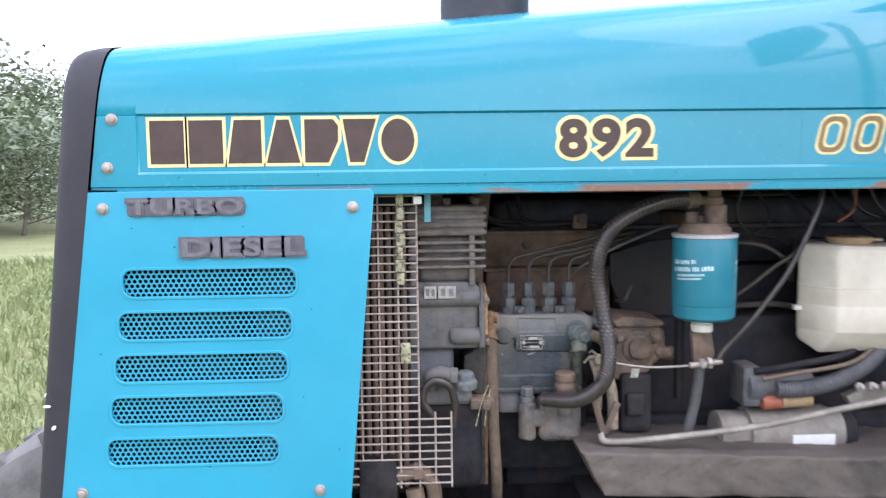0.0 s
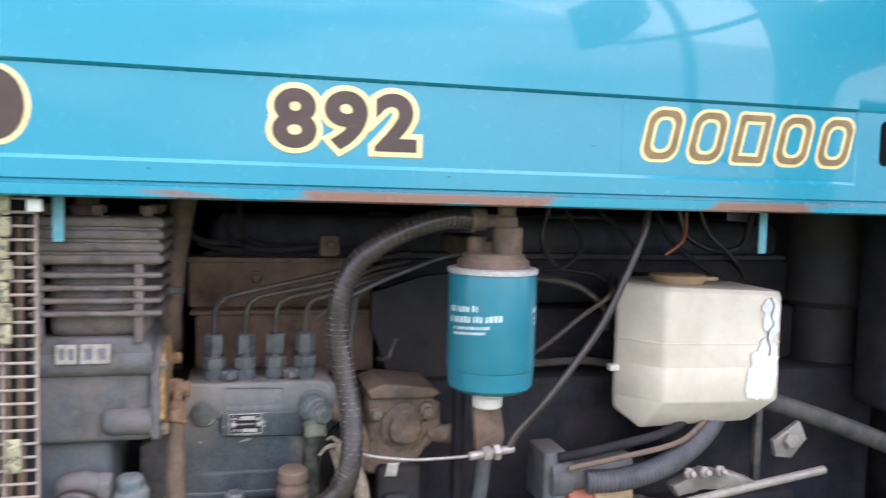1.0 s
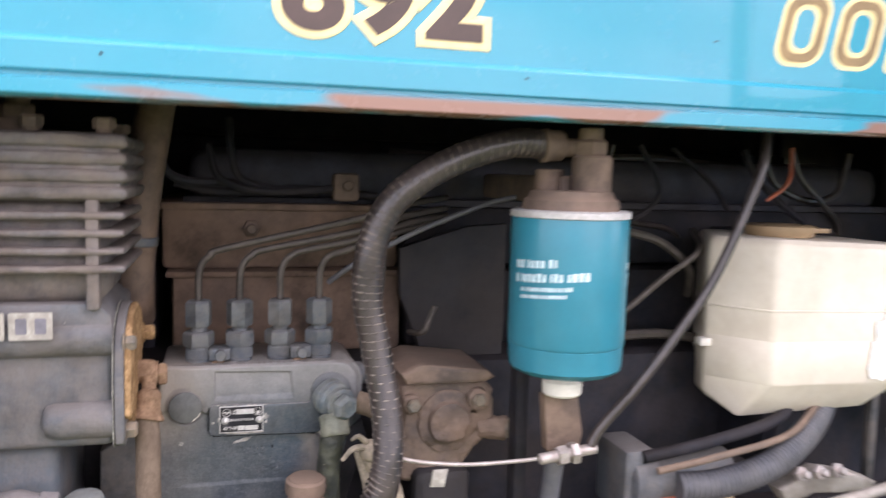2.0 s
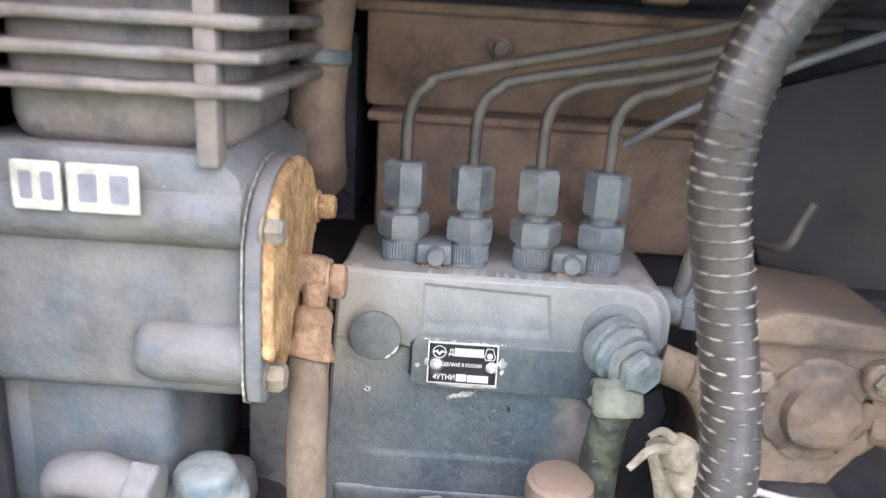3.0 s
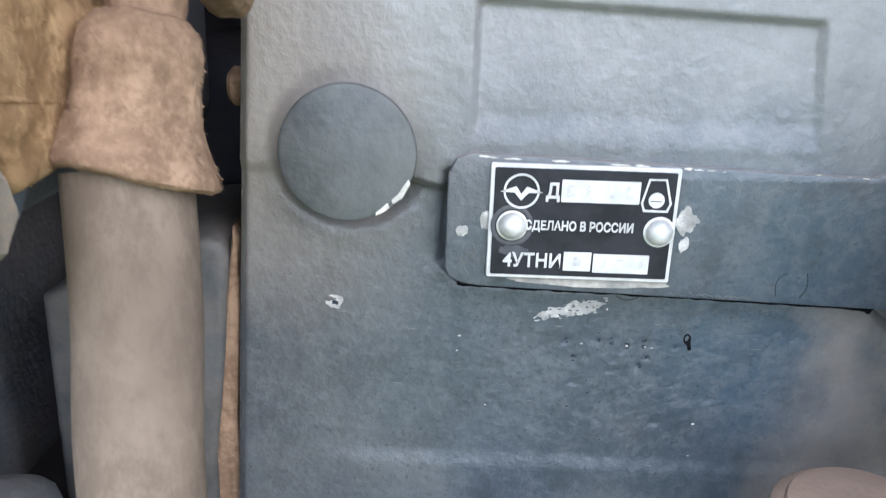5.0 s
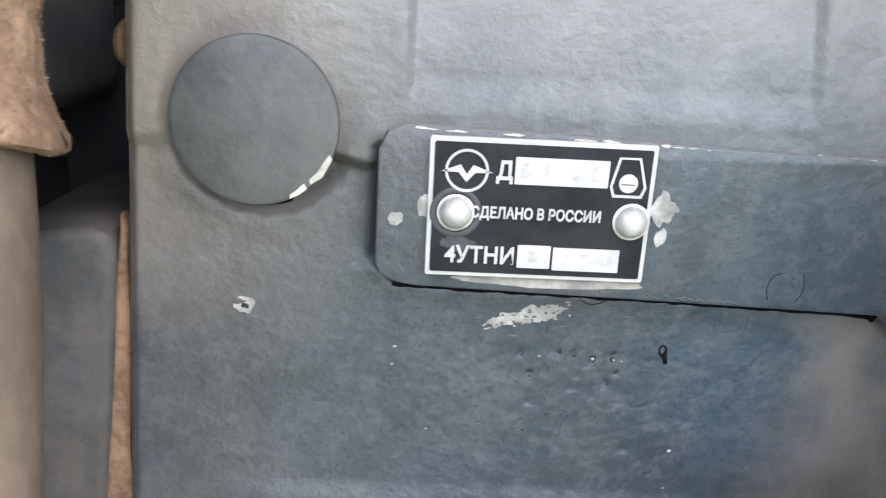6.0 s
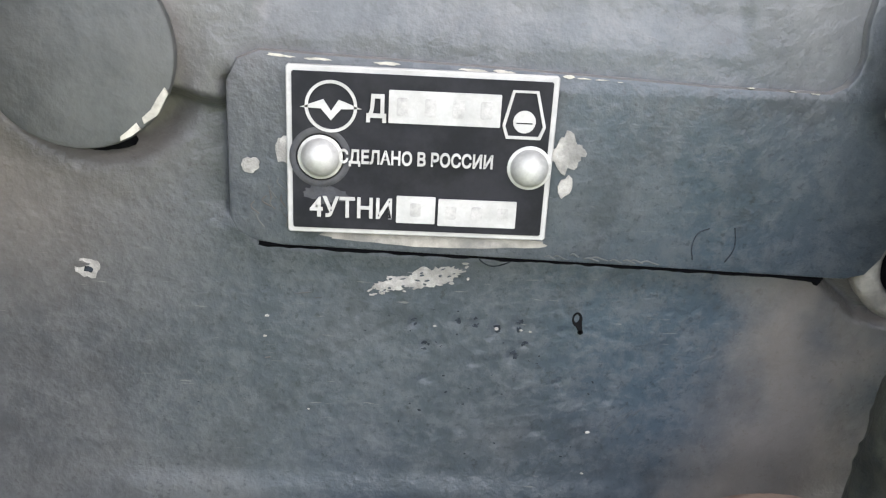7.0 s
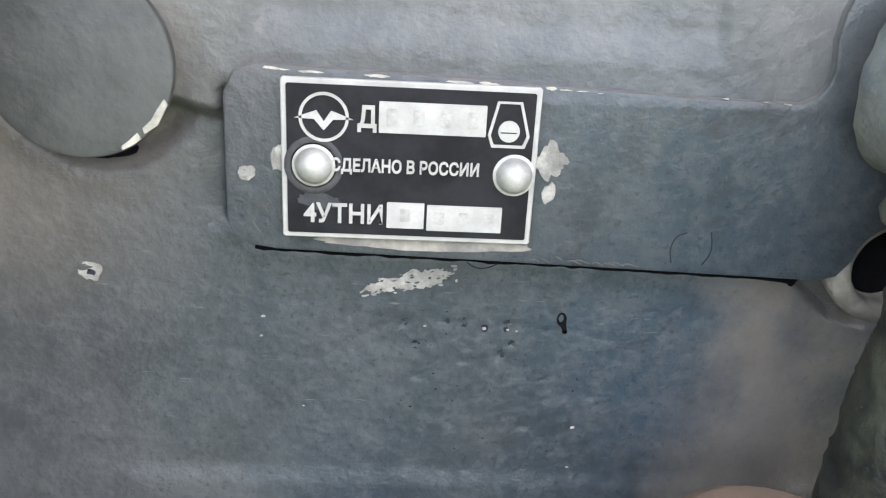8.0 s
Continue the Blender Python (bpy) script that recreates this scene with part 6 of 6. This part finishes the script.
part("grip_band", lathe((FX, FYC, 1.2905), (0, 0, 1), [(0.0, 0.018), (0.0005, 0.040), (0.003, 0.0445), (0.006, FR - 0.0012), (0.0245, FR - 0.0003), (0.026, FR - 0.002)], 16), teal_paint, can, "faceted teal grip band")
part("seam", lathe((FX, FYC, 1.4205), (0, 0, 1), [(0, FR - 0.0005), (0.0008, FR + 0.0012), (0.0055, FR + 0.0012), (0.0065, FR - 0.001)], 56), plate_bare, can, "bare metal rolled seam")


def wrap_bar(a0, a1, z0, z1):
    """A printed bar that follows the curve of the canister."""
    bm = bmesh.new()
    k = max(2, int((a1 - a0) / 3))
    r = FR + 0.0003
    lo = [bm.verts.new((FX + r * math.sin(radians(a0 + (a1 - a0) * i / k)), FYC - r * math.cos(radians(a0 + (a1 - a0) * i / k)), z0)) for i in range(k + 1)]
    hi = [bm.verts.new((v.co.x, v.co.y, z1)) for v in lo]
    for i in range(k):
        bm.faces.new((lo[i], lo[i + 1], hi[i + 1], hi[i]))
    return bm


for a0, a1, z, h, seed in ((-82, -34, 1.3800, 0.0085, 1), (-82, -4, 1.3685, 0.0090, 2), (-74, -20, 1.3615, 0.0045, 3), (-74, -24, 1.3560, 0.0040, 4), (47, 85, 1.3800, 0.007, 5), (50, 85, 1.3725, 0.004, 6), (50, 85, 1.3670, 0.004, 7)):
    r = random.Random(seed)
    a = a0
    while a < a1:
        w = r.uniform(2.2, 4.4) * (1.0 if h > 0.006 else 0.6)
        rise = 0.00006 * (a - a0)
        bar_top = z + rise + h * r.uniform(0.68, 0.8)
        part("printed_bar", wrap_bar(a, min(a + w, a1), z + rise, bar_top), print_pale, can)
        a += w + (1.6 if h > 0.006 else 1.0) * (2.6 if r.random() < 0.12 else 1.0)
part("drain_cap", lathe((FX - 0.004, FYC - 0.006, 1.2715), (0, 0, 1), [(0, 0.0145), (0.002, 0.0165), (0.009, 0.0168), (0.012, 0.0168), (0.014, 0.015), (0.03, 0.012)], 30), white_plastic, filt, "white plastic drain cap")
part("head", join(lathe((FX, FYC, 1.425), (0, 0, 1), [(0, 0.040), (0.004, 0.0405), (0.010, 0.0395), (0.012, 0.036), (0.017, 0.034), (0.018, 0.03)], 36), block(FX - 0.01, FX + 0.03, FYC + 0.0, FYC + 0.2, 1.43, 1.455, 0.004), rod((FX - 0.014, FYC + 0.014, 1.44), (0, 0, 1), 0.02, 0.012)), cast_brown, filt, "dusty brown filter head")
part("outlet_elbow", join(rod((FX + 0.012, FYC - 0.012, 1.438), (0, 0, 1), 0.034, 0.0165, 0.002), hexagon((FX + 0.010, FYC - 0.012, 1.470), (0, 0, 1), 0.015, 0.014, 0.003, 12), rod((FX + 0.012, FYC - 0.010, 1.478), (-1, 0.3, 0), 0.022, 0.0075), rod((FX + 0.010, FYC - 0.012, 1.484), (0, 0, 1), 0.010, 0.010)), cast_brown, filt)
part("lower_bracket", join(prism([(FX - 0.018, 1.27), (FX + 0.014, 1.27), (FX + 0.02, 1.235), (FX + 0.016, 1.212), (FX, 1.208), (FX - 0.014, 1.222)], FYC - 0.002, FYC + 0.012, 0.003)), cast_brown, filt)
part("rear_stay", block(FX - 0.03, FX - 0.018, 1.03, 1.05, 1.15, 1.30, 0.003), cast_dark, filt)
joint = thing("pipe_joint", (0.41, 0.985, 1.22), "bare metal union joining a thin pipe and cable", "pipe union")
part("nut", join(hexagon((0.392, 0.986, 1.2205), (1, 0, 0.12), 0.009, 0.0085, 0.001), hexagon((0.404, 0.986, 1.222), (1, 0, 0.12), 0.007, 0.0095, 0.001, 20), rod((0.376, 0.986, 1.219), (1, 0, 0.12), 0.052, 0.0048)), bare_bolt, joint)
part("thin_pipe", tube([(0.392, 0.988, 1.220), (0.36, 0.995, 1.2155), (0.31, 1.0, 1.2145), (0.262, 1.005, 1.2215), (0.245, 1.03, 1.228)], 0.0019, 10, 8), bare_bolt, joint)
part("tag", prism([(0.2868, 1.2135), (0.2995, 1.2135), (0.2965, 1.1985), (0.2845, 1.1995)], 0.994, 0.9965, 0.0006), worn_plate, joint, "small pale hanging tag")
part("black_cable", tube([(0.422, 0.985, 1.2285), (0.432, 0.984, 1.245), (0.462, 0.98, 1.280), (0.497, 0.98, 1.323), (0.529, 0.98, 1.369), (0.554, 0.98, 1.421), (0.576, 0.985, 1.470), (0.590, 1.0, 1.508)], 0.0043, 12, 8), hose_black, joint, "glossy black cable")
part("drop_pipe", tube([(0.402, 1.01, 1.215), (0.398, 1.02, 1.15), (0.385, 1.03, 1.08), (0.37, 1.04, 1.0)], 0.0085, 12, 6), conduit_grey, joint)

# ---- brown drive housing behind the hose ----
drive = thing("drive_housing", (0.305, 1.09, 1.05), "rusty brown cast drive housing beside the pump", "housing")
body = join(prism([(0.275, 1.264), (0.285, 1.2705), (0.352, 1.268), (0.361, 1.258), (0.364, 1.218), (0.345, 1.205), (0.32, 1.17), (0.27, 1.18)], 1.062, 1.15, 0.006, 3),
            lathe((0.318, 1.066, 1.232), (0, -1, 0), [(0, 0.030), (0.006, 0.028), (0.008, 0.020), (0.013, 0.018), (0.014, 0.012)], 26),
            rod((0.345, 1.066, 1.252), (0, -1, 0), 0.012, 0.010), rod((0.284, 1.066, 1.25), (0, -1, 0), 0.010, 0.009), rod((0.35, 1.07, 1.222), (1, -0.4, 0), 0.026, 0.011))
part("casting", lumpy(body, 0.005, 0.0017, 110.0, 6), cast_brown, drive, smooth=50)
part("top_cover", lumpy(prism([(0.272, 1.2785), (0.29, 1.286), (0.352, 1.279), (0.360, 1.272), (0.352, 1.268), (0.278, 1.268)], 1.054, 1.14, 0.003), 0.008, 0.0006, 120.0, 7), cast_brown, drive, "dust-covered top plate")
part("lower_body", lumpy(join(block(0.285, 0.338, 1.05, 1.12, 1.09, 1.19, 0.008), block(0.292, 0.325, 1.04, 1.06, 1.12, 1.16, 0.006)), 0.008, 0.0008, 120.0, 8), shield_grey, drive)
part("side_bolt", hexagon((0.371, 1.062, 1.222), (1, -0.4, 0), 0.008, 0.010, 0.002), bolt_dusty, drive)
for x, z in ((0.284, 1.25), (0.345, 1.252)):
    part("bolt", hexagon((x, 1.055, z), (0, -1, 0), 0.005, 0.0065), bolt_dusty, drive)

# ---- control rod ----
crod = thing("control_rod", (0.45, 0.985, 1.10), "pale grey bent steel control rod", "rod")
part("shaft", tube([(0.236, 0.99, 1.112), (0.25, 0.985, 1.099), (0.35, 0.98, 1.106), (0.5, 0.98, 1.122), (0.66, 0.985, 1.150), (0.85, 1.0, 1.17)], 0.0055, 12, 6), starter_metal, crod)
part("lever", prism([(0.222, 1.165), (0.232, 1.168), (0.246, 1.112), (0.238, 1.104)], 0.99, 0.998, 0.001), cast_brown, crod)
part("link", prism([(0.262, 1.16), (0.272, 1.155), (0.25, 1.105), (0.243, 1.112)], 1.0, 1.006, 0.001), cast_brown, crod)

# ---- starter motor ----
st = thing("starter_motor", (0.55, 1.06, 1.03), "dusty metal starter motor with a white sticker", "starter motor")
part("body", lathe((0.445, 1.06, 1.085), (1, 0, 0), [(0, 0.028), (0.004, 0.036), (0.05, 0.036), (0.052, 0.042), (0.19, 0.042), (0.195, 0.038), (0.215, 0.036)], 36), starter_metal, st)
part("end_bell", lathe((0.655, 1.06, 1.085), (1, 0, 0), [(0, 0.037), (0.02, 0.036), (0.03, 0.022)], 32), cast_dark, st)
bm = bmesh.new()
ks = [radians(-122 + 4 * i) for i in range(11)]
lo = [bm.verts.new((0.562, 1.06 + 0.0425 * math.sin(a), 1.085 + 0.0425 * math.cos(a))) for a in ks]
hi = [bm.verts.new((0.633, v.co.y, v.co.z)) for v in lo]
for i in range(10):
    bm.faces.new((lo[i], lo[i + 1], hi[i + 1], hi[i]))
part("sticker", bm, label_white, st)
part("solenoid", join(lathe((0.49, 1.05, 1.168), (1, 0, 0), [(0, 0.024), (0.003, 0.028), (0.028, 0.028), (0.03, 0.024), (0.11, 0.024), (0.112, 0.02)], 32), block(0.482, 0.515, 1.03, 1.09, 1.135, 1.202, 0.006)), cast_grey, st)
part("terminal_cover", lathe((0.515, 1.035, 1.142), (1, 0, 0.05), [(0, 0.011), (0.004, 0.013), (0.03, 0.013), (0.032, 0.010)], 20), orange_plastic, st, "orange terminal cover")
part("terminal_body", lathe((0.547, 1.036, 1.144), (1, 0, 0.05), [(0, 0.013), (0.05, 0.013)], 18), tank_cap_tan, st)
for k in range(3):
    part("stud", join(rod((0.672 + 0.022 * k, 1.03, 1.165), (0.2, -1, 0.3), 0.016, 0.004), hexagon((0.672 + 0.022 * k, 1.026, 1.167), (0.2, -1, 0.3), 0.006, 0.008)), bare_bolt, st)
part("terminal_plate", lumpy(prism([(0.655, 1.150), (0.70, 1.168), (0.745, 1.160), (0.775, 1.148), (0.76, 1.138), (0.70, 1.142), (0.665, 1.135)], 1.03, 1.05, 0.003), 0.008, 0.0012, 90.0, 9), starter_metal, st, "dented pale metal plate")
cond = thing("cable_conduit", (0.65, 1.04, 1.17), "ribbed grey cable conduit bending behind the tank", "conduit")
part("conduit", tube([(0.535, 1.025, 1.166), (0.58, 1.02, 1.168), (0.64, 1.025, 1.180), (0.70, 1.05, 1.200), (0.745, 1.08, 1.222), (0.79, 1.12, 1.235)], 0.0125, 16, 8, 0.0018, 0.005), conduit_grey, cond)
part("wire", tube([(0.51, 1.02, 1.185), (0.57, 1.015, 1.196), (0.66, 1.03, 1.206), (0.72, 1.06, 1.225)], 0.0035, 10, 6), cast_brown, cond, "dusty reddish wire")
part("lead", tube([(0.50, 1.03, 1.195), (0.57, 1.03, 1.205), (0.66, 1.05, 1.215), (0.71, 1.08, 1.232)], 0.006, 10, 6), cast_dark, cond)

# ---- expansion tank ----
tank = thing("reservoir_tank", (0.71, 1.11, 1.22), "yellowed plastic fluid tank with peeling white patches", "tank")


TANK = [(0.637, 1.032), (0.796, 1.032), (0.812, 1.048), (0.812, 1.18), (0.645, 1.18), (0.595, 1.085)]


def tank_body():
    plan = TANK
    bm = bmesh.new()
    levels = [(1.252, 0.0), (1.388, 0.0), (1.394, -0.006)]
    c = Vector((sum(p[0] for p in plan) / 6, sum(p[1] for p in plan) / 6))
    rings = []
    # the lower end draws in at the front and rises towards the far corner
    foot = [(0.621, 1.062, 1.2145), (0.775, 1.062, 1.2175), (0.795, 1.076, 1.223), (0.806, 1.18, 1.2205), (0.645, 1.18, 1.2205), (0.597, 1.088, 1.238)]
    rings.append([bm.verts.new(p) for p in foot])
    for z, grow in levels:
        ring_v = []
        for k, (x, y) in enumerate(plan):
            d = (Vector((x, y)) - c).normalized() * grow
            ring_v.append(bm.verts.new((x + d.x, y + d.y, z + 0.006 * (x < 0.65))))
        rings.append(ring_v)
    for a, b in zip(rings, rings[1:]):
        for i in range(6):
            bm.faces.new((a[i], a[(i + 1) % 6], b[(i + 1) % 6], b[i]))
    bm.faces.new(rings[0][::-1])
    bm.faces.new(rings[-1])
    edges = [e for e in bm.edges if abs(e.verts[0].co.z - e.verts[1].co.z) > 0.004 or e.verts[0].co.z < 1.245 or e.verts[0].co.z > 1.385]
    bmesh.ops.bevel(bm, geom=edges, offset=0.006, segments=3, profile=0.5, affect="EDGES")
    return bm


part("tank_body", tank_body(), tank_plastic, tank)
bead = []
for k in range(6):
    p, q, r = Vector(TANK[k - 1]), Vector(TANK[k]), Vector(TANK[(k + 1) % 6])
    bead += [q + (p - q).normalized() * 0.005, q + (r - q).normalized() * 0.005]
mid = sum(bead, Vector((0, 0))) / len(bead)
bm = bmesh.new()
loops = []
for z, grow in ((1.3245, -0.001), (1.3255, 0.0009), (1.3270, 0.0009), (1.3280, -0.001)):
    loops.append([bm.verts.new((*(p + (p - mid).normalized() * grow), z + 0.003 * (p.x < 0.65))) for p in bead])
for a, b in zip(loops, loops[1:]):
    for i in range(len(a)):
        bm.faces.new((a[i], a[(i + 1) % len(a)], b[(i + 1) % len(a)], b[i]))
part("moulding_seam", bm, tank_plastic, tank)
bm = bmesh.new()
loops = []
for z, grow in ((1.252, -0.001), (1.255, 0.0006), (1.2955, 0.0006), (1.2975, -0.001)):
    loops.append([bm.verts.new((*(p + (p - mid).normalized() * grow), z + 0.003 * (p.x < 0.65))) for p in bead])
for a, b in zip(loops, loops[1:]):
    for i in range(len(a)):
        bm.faces.new((a[i], a[(i + 1) % len(a)], b[(i + 1) % len(a)], b[i]))
part("lower_band", bm, tank_plastic, tank)
part("tab", block(0.588, 0.604, 1.078, 1.09, 1.287, 1.295, 0.001), white_plastic, tank)
cap = part("cap", lathe((0.69, 1.10, 1.392), (0, 0, 1), [(0, 0.024), (0.005, 0.026), (0.006, 0.033), (0.012, 0.036), (0.0165, 0.036), (0.018, 0.033)], 36), tank_cap_tan, tank, "tan plastic screw cap")
part("cap_tab", block(0.715, 0.738, 1.08, 1.10, 1.402, 1.407, 0.001), tank_cap_tan, cap)
patch_a = [(0.752, 1.268), (0.756, 1.259), (0.772, 1.2555), (0.788, 1.258), (0.7955, 1.272), (0.7958, 1.31), (0.7945, 1.322), (0.781, 1.328), (0.775, 1.336), (0.769, 1.322), (0.757, 1.316), (0.760, 1.300), (0.753, 1.290)]
patch_b = [(0.7845, 1.331), (0.7805, 1.342), (0.772, 1.352), (0.774, 1.366), (0.769, 1.376), (0.776, 1.385), (0.788, 1.386), (0.7955, 1.378), (0.7955, 1.345), (0.790, 1.338)]
for pts, s in ((patch_a, 3), (patch_b, 4)):
    r = random.Random(s)
    jag = []
    for (x0, z0), (x1, z1) in zip(pts, pts[1:] + pts[:1]):
        for k in range(4):
            jag.append((x0 + (x1 - x0) * k / 4 + r.uniform(-0.0022, 0.0022), z0 + (z1 - z0) * k / 4 + r.uniform(-0.0022, 0.0022)))
    part("peeled_patch", sheet_mesh(jag, [], 1.0295, 0.0016), chip_white, tank, "flaking white patch")
part("crack", tube([(0.780, 1.0288, 1.3865), (0.7865, 1.0288, 1.376), (0.783, 1.0288, 1.364), (0.787, 1.0288, 1.352), (0.781, 1.0288, 1.344), (0.7795, 1.0288, 1.332), (0.784, 1.0288, 1.322), (0.7825, 1.0288, 1.312)], 0.0006, 6, 4), shield_grey, tank)
part("strap_bracket", join(block(0.655, 0.672, 1.06, 1.17, 1.16, 1.225, 0.003), block(0.66, 0.80, 1.15, 1.19, 1.19, 1.225, 0.004), block(0.68, 0.72, 1.18, 1.215, 1.19, 1.40, 0.004)), cast_dark, tank)

# ---- things beyond the tank ----
cleaner = thing("air_cleaner", (1.01, 1.2, 1.1), "black cylindrical air cleaner housing beside the engine", "air cleaner")
part("bowl", lathe((1.005, 1.2, 1.1), (0, 0, 1), [(0, 0.045), (0.02, 0.056), (0.14, 0.056), (0.15, 0.05), (0.25, 0.05), (0.26, 0.06), (0.42, 0.06)], 36), shield_grey, cleaner)
part("side_duct", block(0.985, 1.06, 1.04, 1.12, 1.22, 1.52, 0.02, 3), cast_dark, cleaner)
bar = thing("cross_tube", (0.95, 1.08, 1.15), "dark grey steel cross tube below the tank", "tube")
part("tube", tube([(0.80, 1.10, 1.245), (0.90, 1.085, 1.214), (1.0, 1.08, 1.178), (1.12, 1.08, 1.13)], 0.0138, 18, 6), flange_slate, bar)
part("bracket", join(prism([(0.82, 1.19), (0.86, 1.215), (0.872, 1.19), (0.85, 1.165), (0.826, 1.168)], 1.06, 1.068, 0.001), hexagon((0.845, 1.06, 1.19), (0, -1, 0), 0.008, 0.011)), starter_metal, bar)
part("stay", block(0.80, 0.81, 1.07, 1.08, 1.13, 1.24, 0.002), flange_slate, bar)
for x, y, z0, z1, lab in ((-0.0335, 0.968, 1.452, 1.505, "tag"), (0.725, 0.975, 1.446, 1.505, "tag")):
    tg = thing("hood_tab", (x, y, z1), "small light blue metal tab hanging under the hood", "metal tab", "hood tabs")
    part("blade", block(x - 0.005, x + 0.005, y, y + 0.003, z0, z1, 0.001), light_blue, tg)

# ---- hydraulic block beneath the wire guard ----
blk = thing("valve_block", (-0.09, 0.97, 0.98), "dirty dark hydraulic valve block below the guard", "valve block")
part("body", block(-0.145, -0.085, 0.955, 1.05, 0.98, 1.088, 0.006), cast_dark, blk)
part("port", join(tube([(-0.085, 0.97, 1.06), (-0.05, 0.968, 1.065), (-0.03, 0.97, 1.04), (-0.03, 0.975, 0.99)], 0.012, 14, 6), tube([(-0.06, 0.965, 1.04), (-0.055, 0.96, 1.01), (-0.055, 0.96, 0.97)], 0.014, 14, 5)), hose_tan, blk)
part("nut", hexagon((-0.06, 0.968, 1.066), (1, 0, 0), 0.014, 0.015), cast_brown, blk)

# ---- opposite front wheel ----
wheel = thing("front_axle", (-0.777, 1.76, 0.0), "front axle with a dusty grey tractor tyre on grass", "front axle")
WX, WY, WZ = -0.777, 1.76, 0.475
tyre = part("tyre", lathe((WX, WY - 0.16, WZ), (0, 1, 0), [(0.02, 0.26), (0.0, 0.31), (0.004, 0.40), (0.03, 0.452), (0.08, 0.468), (0.16, 0.472), (0.24, 0.468), (0.29, 0.452), (0.316, 0.40), (0.32, 0.31), (0.30, 0.26)], 72), tyre_rubber, wheel)
lug = finish(prism([(-0.016, 0.44), (0.016, 0.44), (0.012, 0.48), (-0.012, 0.48)], -0.01, 0.135, 0.004))
lug.transform(pose(0, 0, 0, 0, 0, 18))
lug.materials.append(tyre_rubber)
for k in range(22):
    shared("lug", lug, tyre, Matrix.Translation((WX, WY, WZ)) @ pose(0, 0, 0, 0, 360 / 22 * k, 0))
    shared("lug", lug, tyre, Matrix.Translation((WX, WY, WZ)) @ pose(0, 0, 0, 0, 360 / 22 * (k + 0.5), 180))
part("rim", lathe((WX, WY - 0.12, WZ), (0, 1, 0), [(0, 0.26), (0.02, 0.24), (0.06, 0.12), (0.08, 0.10), (0.2, 0.10), (0.24, 0.26)], 40), light_blue, wheel)
part("axle", rod((WX, WY - 0.12, WZ), (0, -1, 0), 0.7, 0.06), cast_dark, wheel)

# ---- cab behind the engine bay, with its outside mirror ----
cab = thing("tractor_cab", (1.9, 1.3, 0.9), "bright blue tractor cab with open window frames", "tractor cab")


def across(pts, holes, x, thick):
    """A sheet that stands across the tractor: outline in y and z, front at x."""
    me = sheet_mesh(pts, holes, 0, thick, 0.002)
    me.transform(Matrix(((0, 1, 0, x), (1, 0, 0, 0), (0, 0, 1, 0), (0, 0, 0, 1))))
    return me


part("front_wall", across([(0.31, 0.9), (2.29, 0.9), (2.29, 2.5), (0.31, 2.5)], [round_rect(0.44, 0.90, 1.25, 1.80, 0.05), round_rect(0.46, 2.14, 2.06, 2.38, 0.05), round_rect(1.70, 2.16, 1.25, 1.80, 0.05)], 1.17, 0.03), blue_paint, cab)
part("roof", block(1.12, 2.55, 0.27, 2.33, 2.5, 2.6, 0.03, 3), blue_paint, cab)
for y in (0.32, 2.21):
    part("rear_post", block(2.4, 2.47, y, y + 0.07, 0.9, 2.5, 0.01), blue_paint, cab)
    part("sill", block(1.21, 2.40, y, y + 0.07, 0.9, 1.3, 0.01), blue_paint, cab)
part("floor_pan", block(1.18, 2.47, 0.35, 2.25, 0.86, 0.898, 0.005), cast_dark, cab)
mirror = thing("side_mirror", (1.15, 0.31, 1.7), "dark outside mirror on a slim steel arm", "mirror")
part("arm", join(tube([(1.17, 0.33, 2.10), (1.16, 0.18, 2.09), (1.15, 0.0, 2.11), (1.15, -0.30, 2.16)], 0.014, 10, 5), tube([(1.15, 0.035, 2.55), (1.15, 0.035, 2.1), (1.15, 0.045, 1.6)], 0.016, 10, 4), tube([(1.15, 0.045, 1.62), (1.16, 0.2, 1.60), (1.17, 0.33, 1.60)], 0.012, 10, 5)), muffler_metal, mirror)
bm = prism([(-0.56, 2.20), (-0.36, 2.19), (-0.16, 2.28), (-0.10, 2.36), (-0.10, 2.62), (-0.56, 2.62)], 0.0, 0.05, 0.012, 3)
bm.transform(Matrix(((0, 1, 0, 1.13), (1, 0, 0, 0), (0, 0, 1, 0), (0, 0, 0, 1))))
part("mirror_head", bm, muffler_metal, mirror)
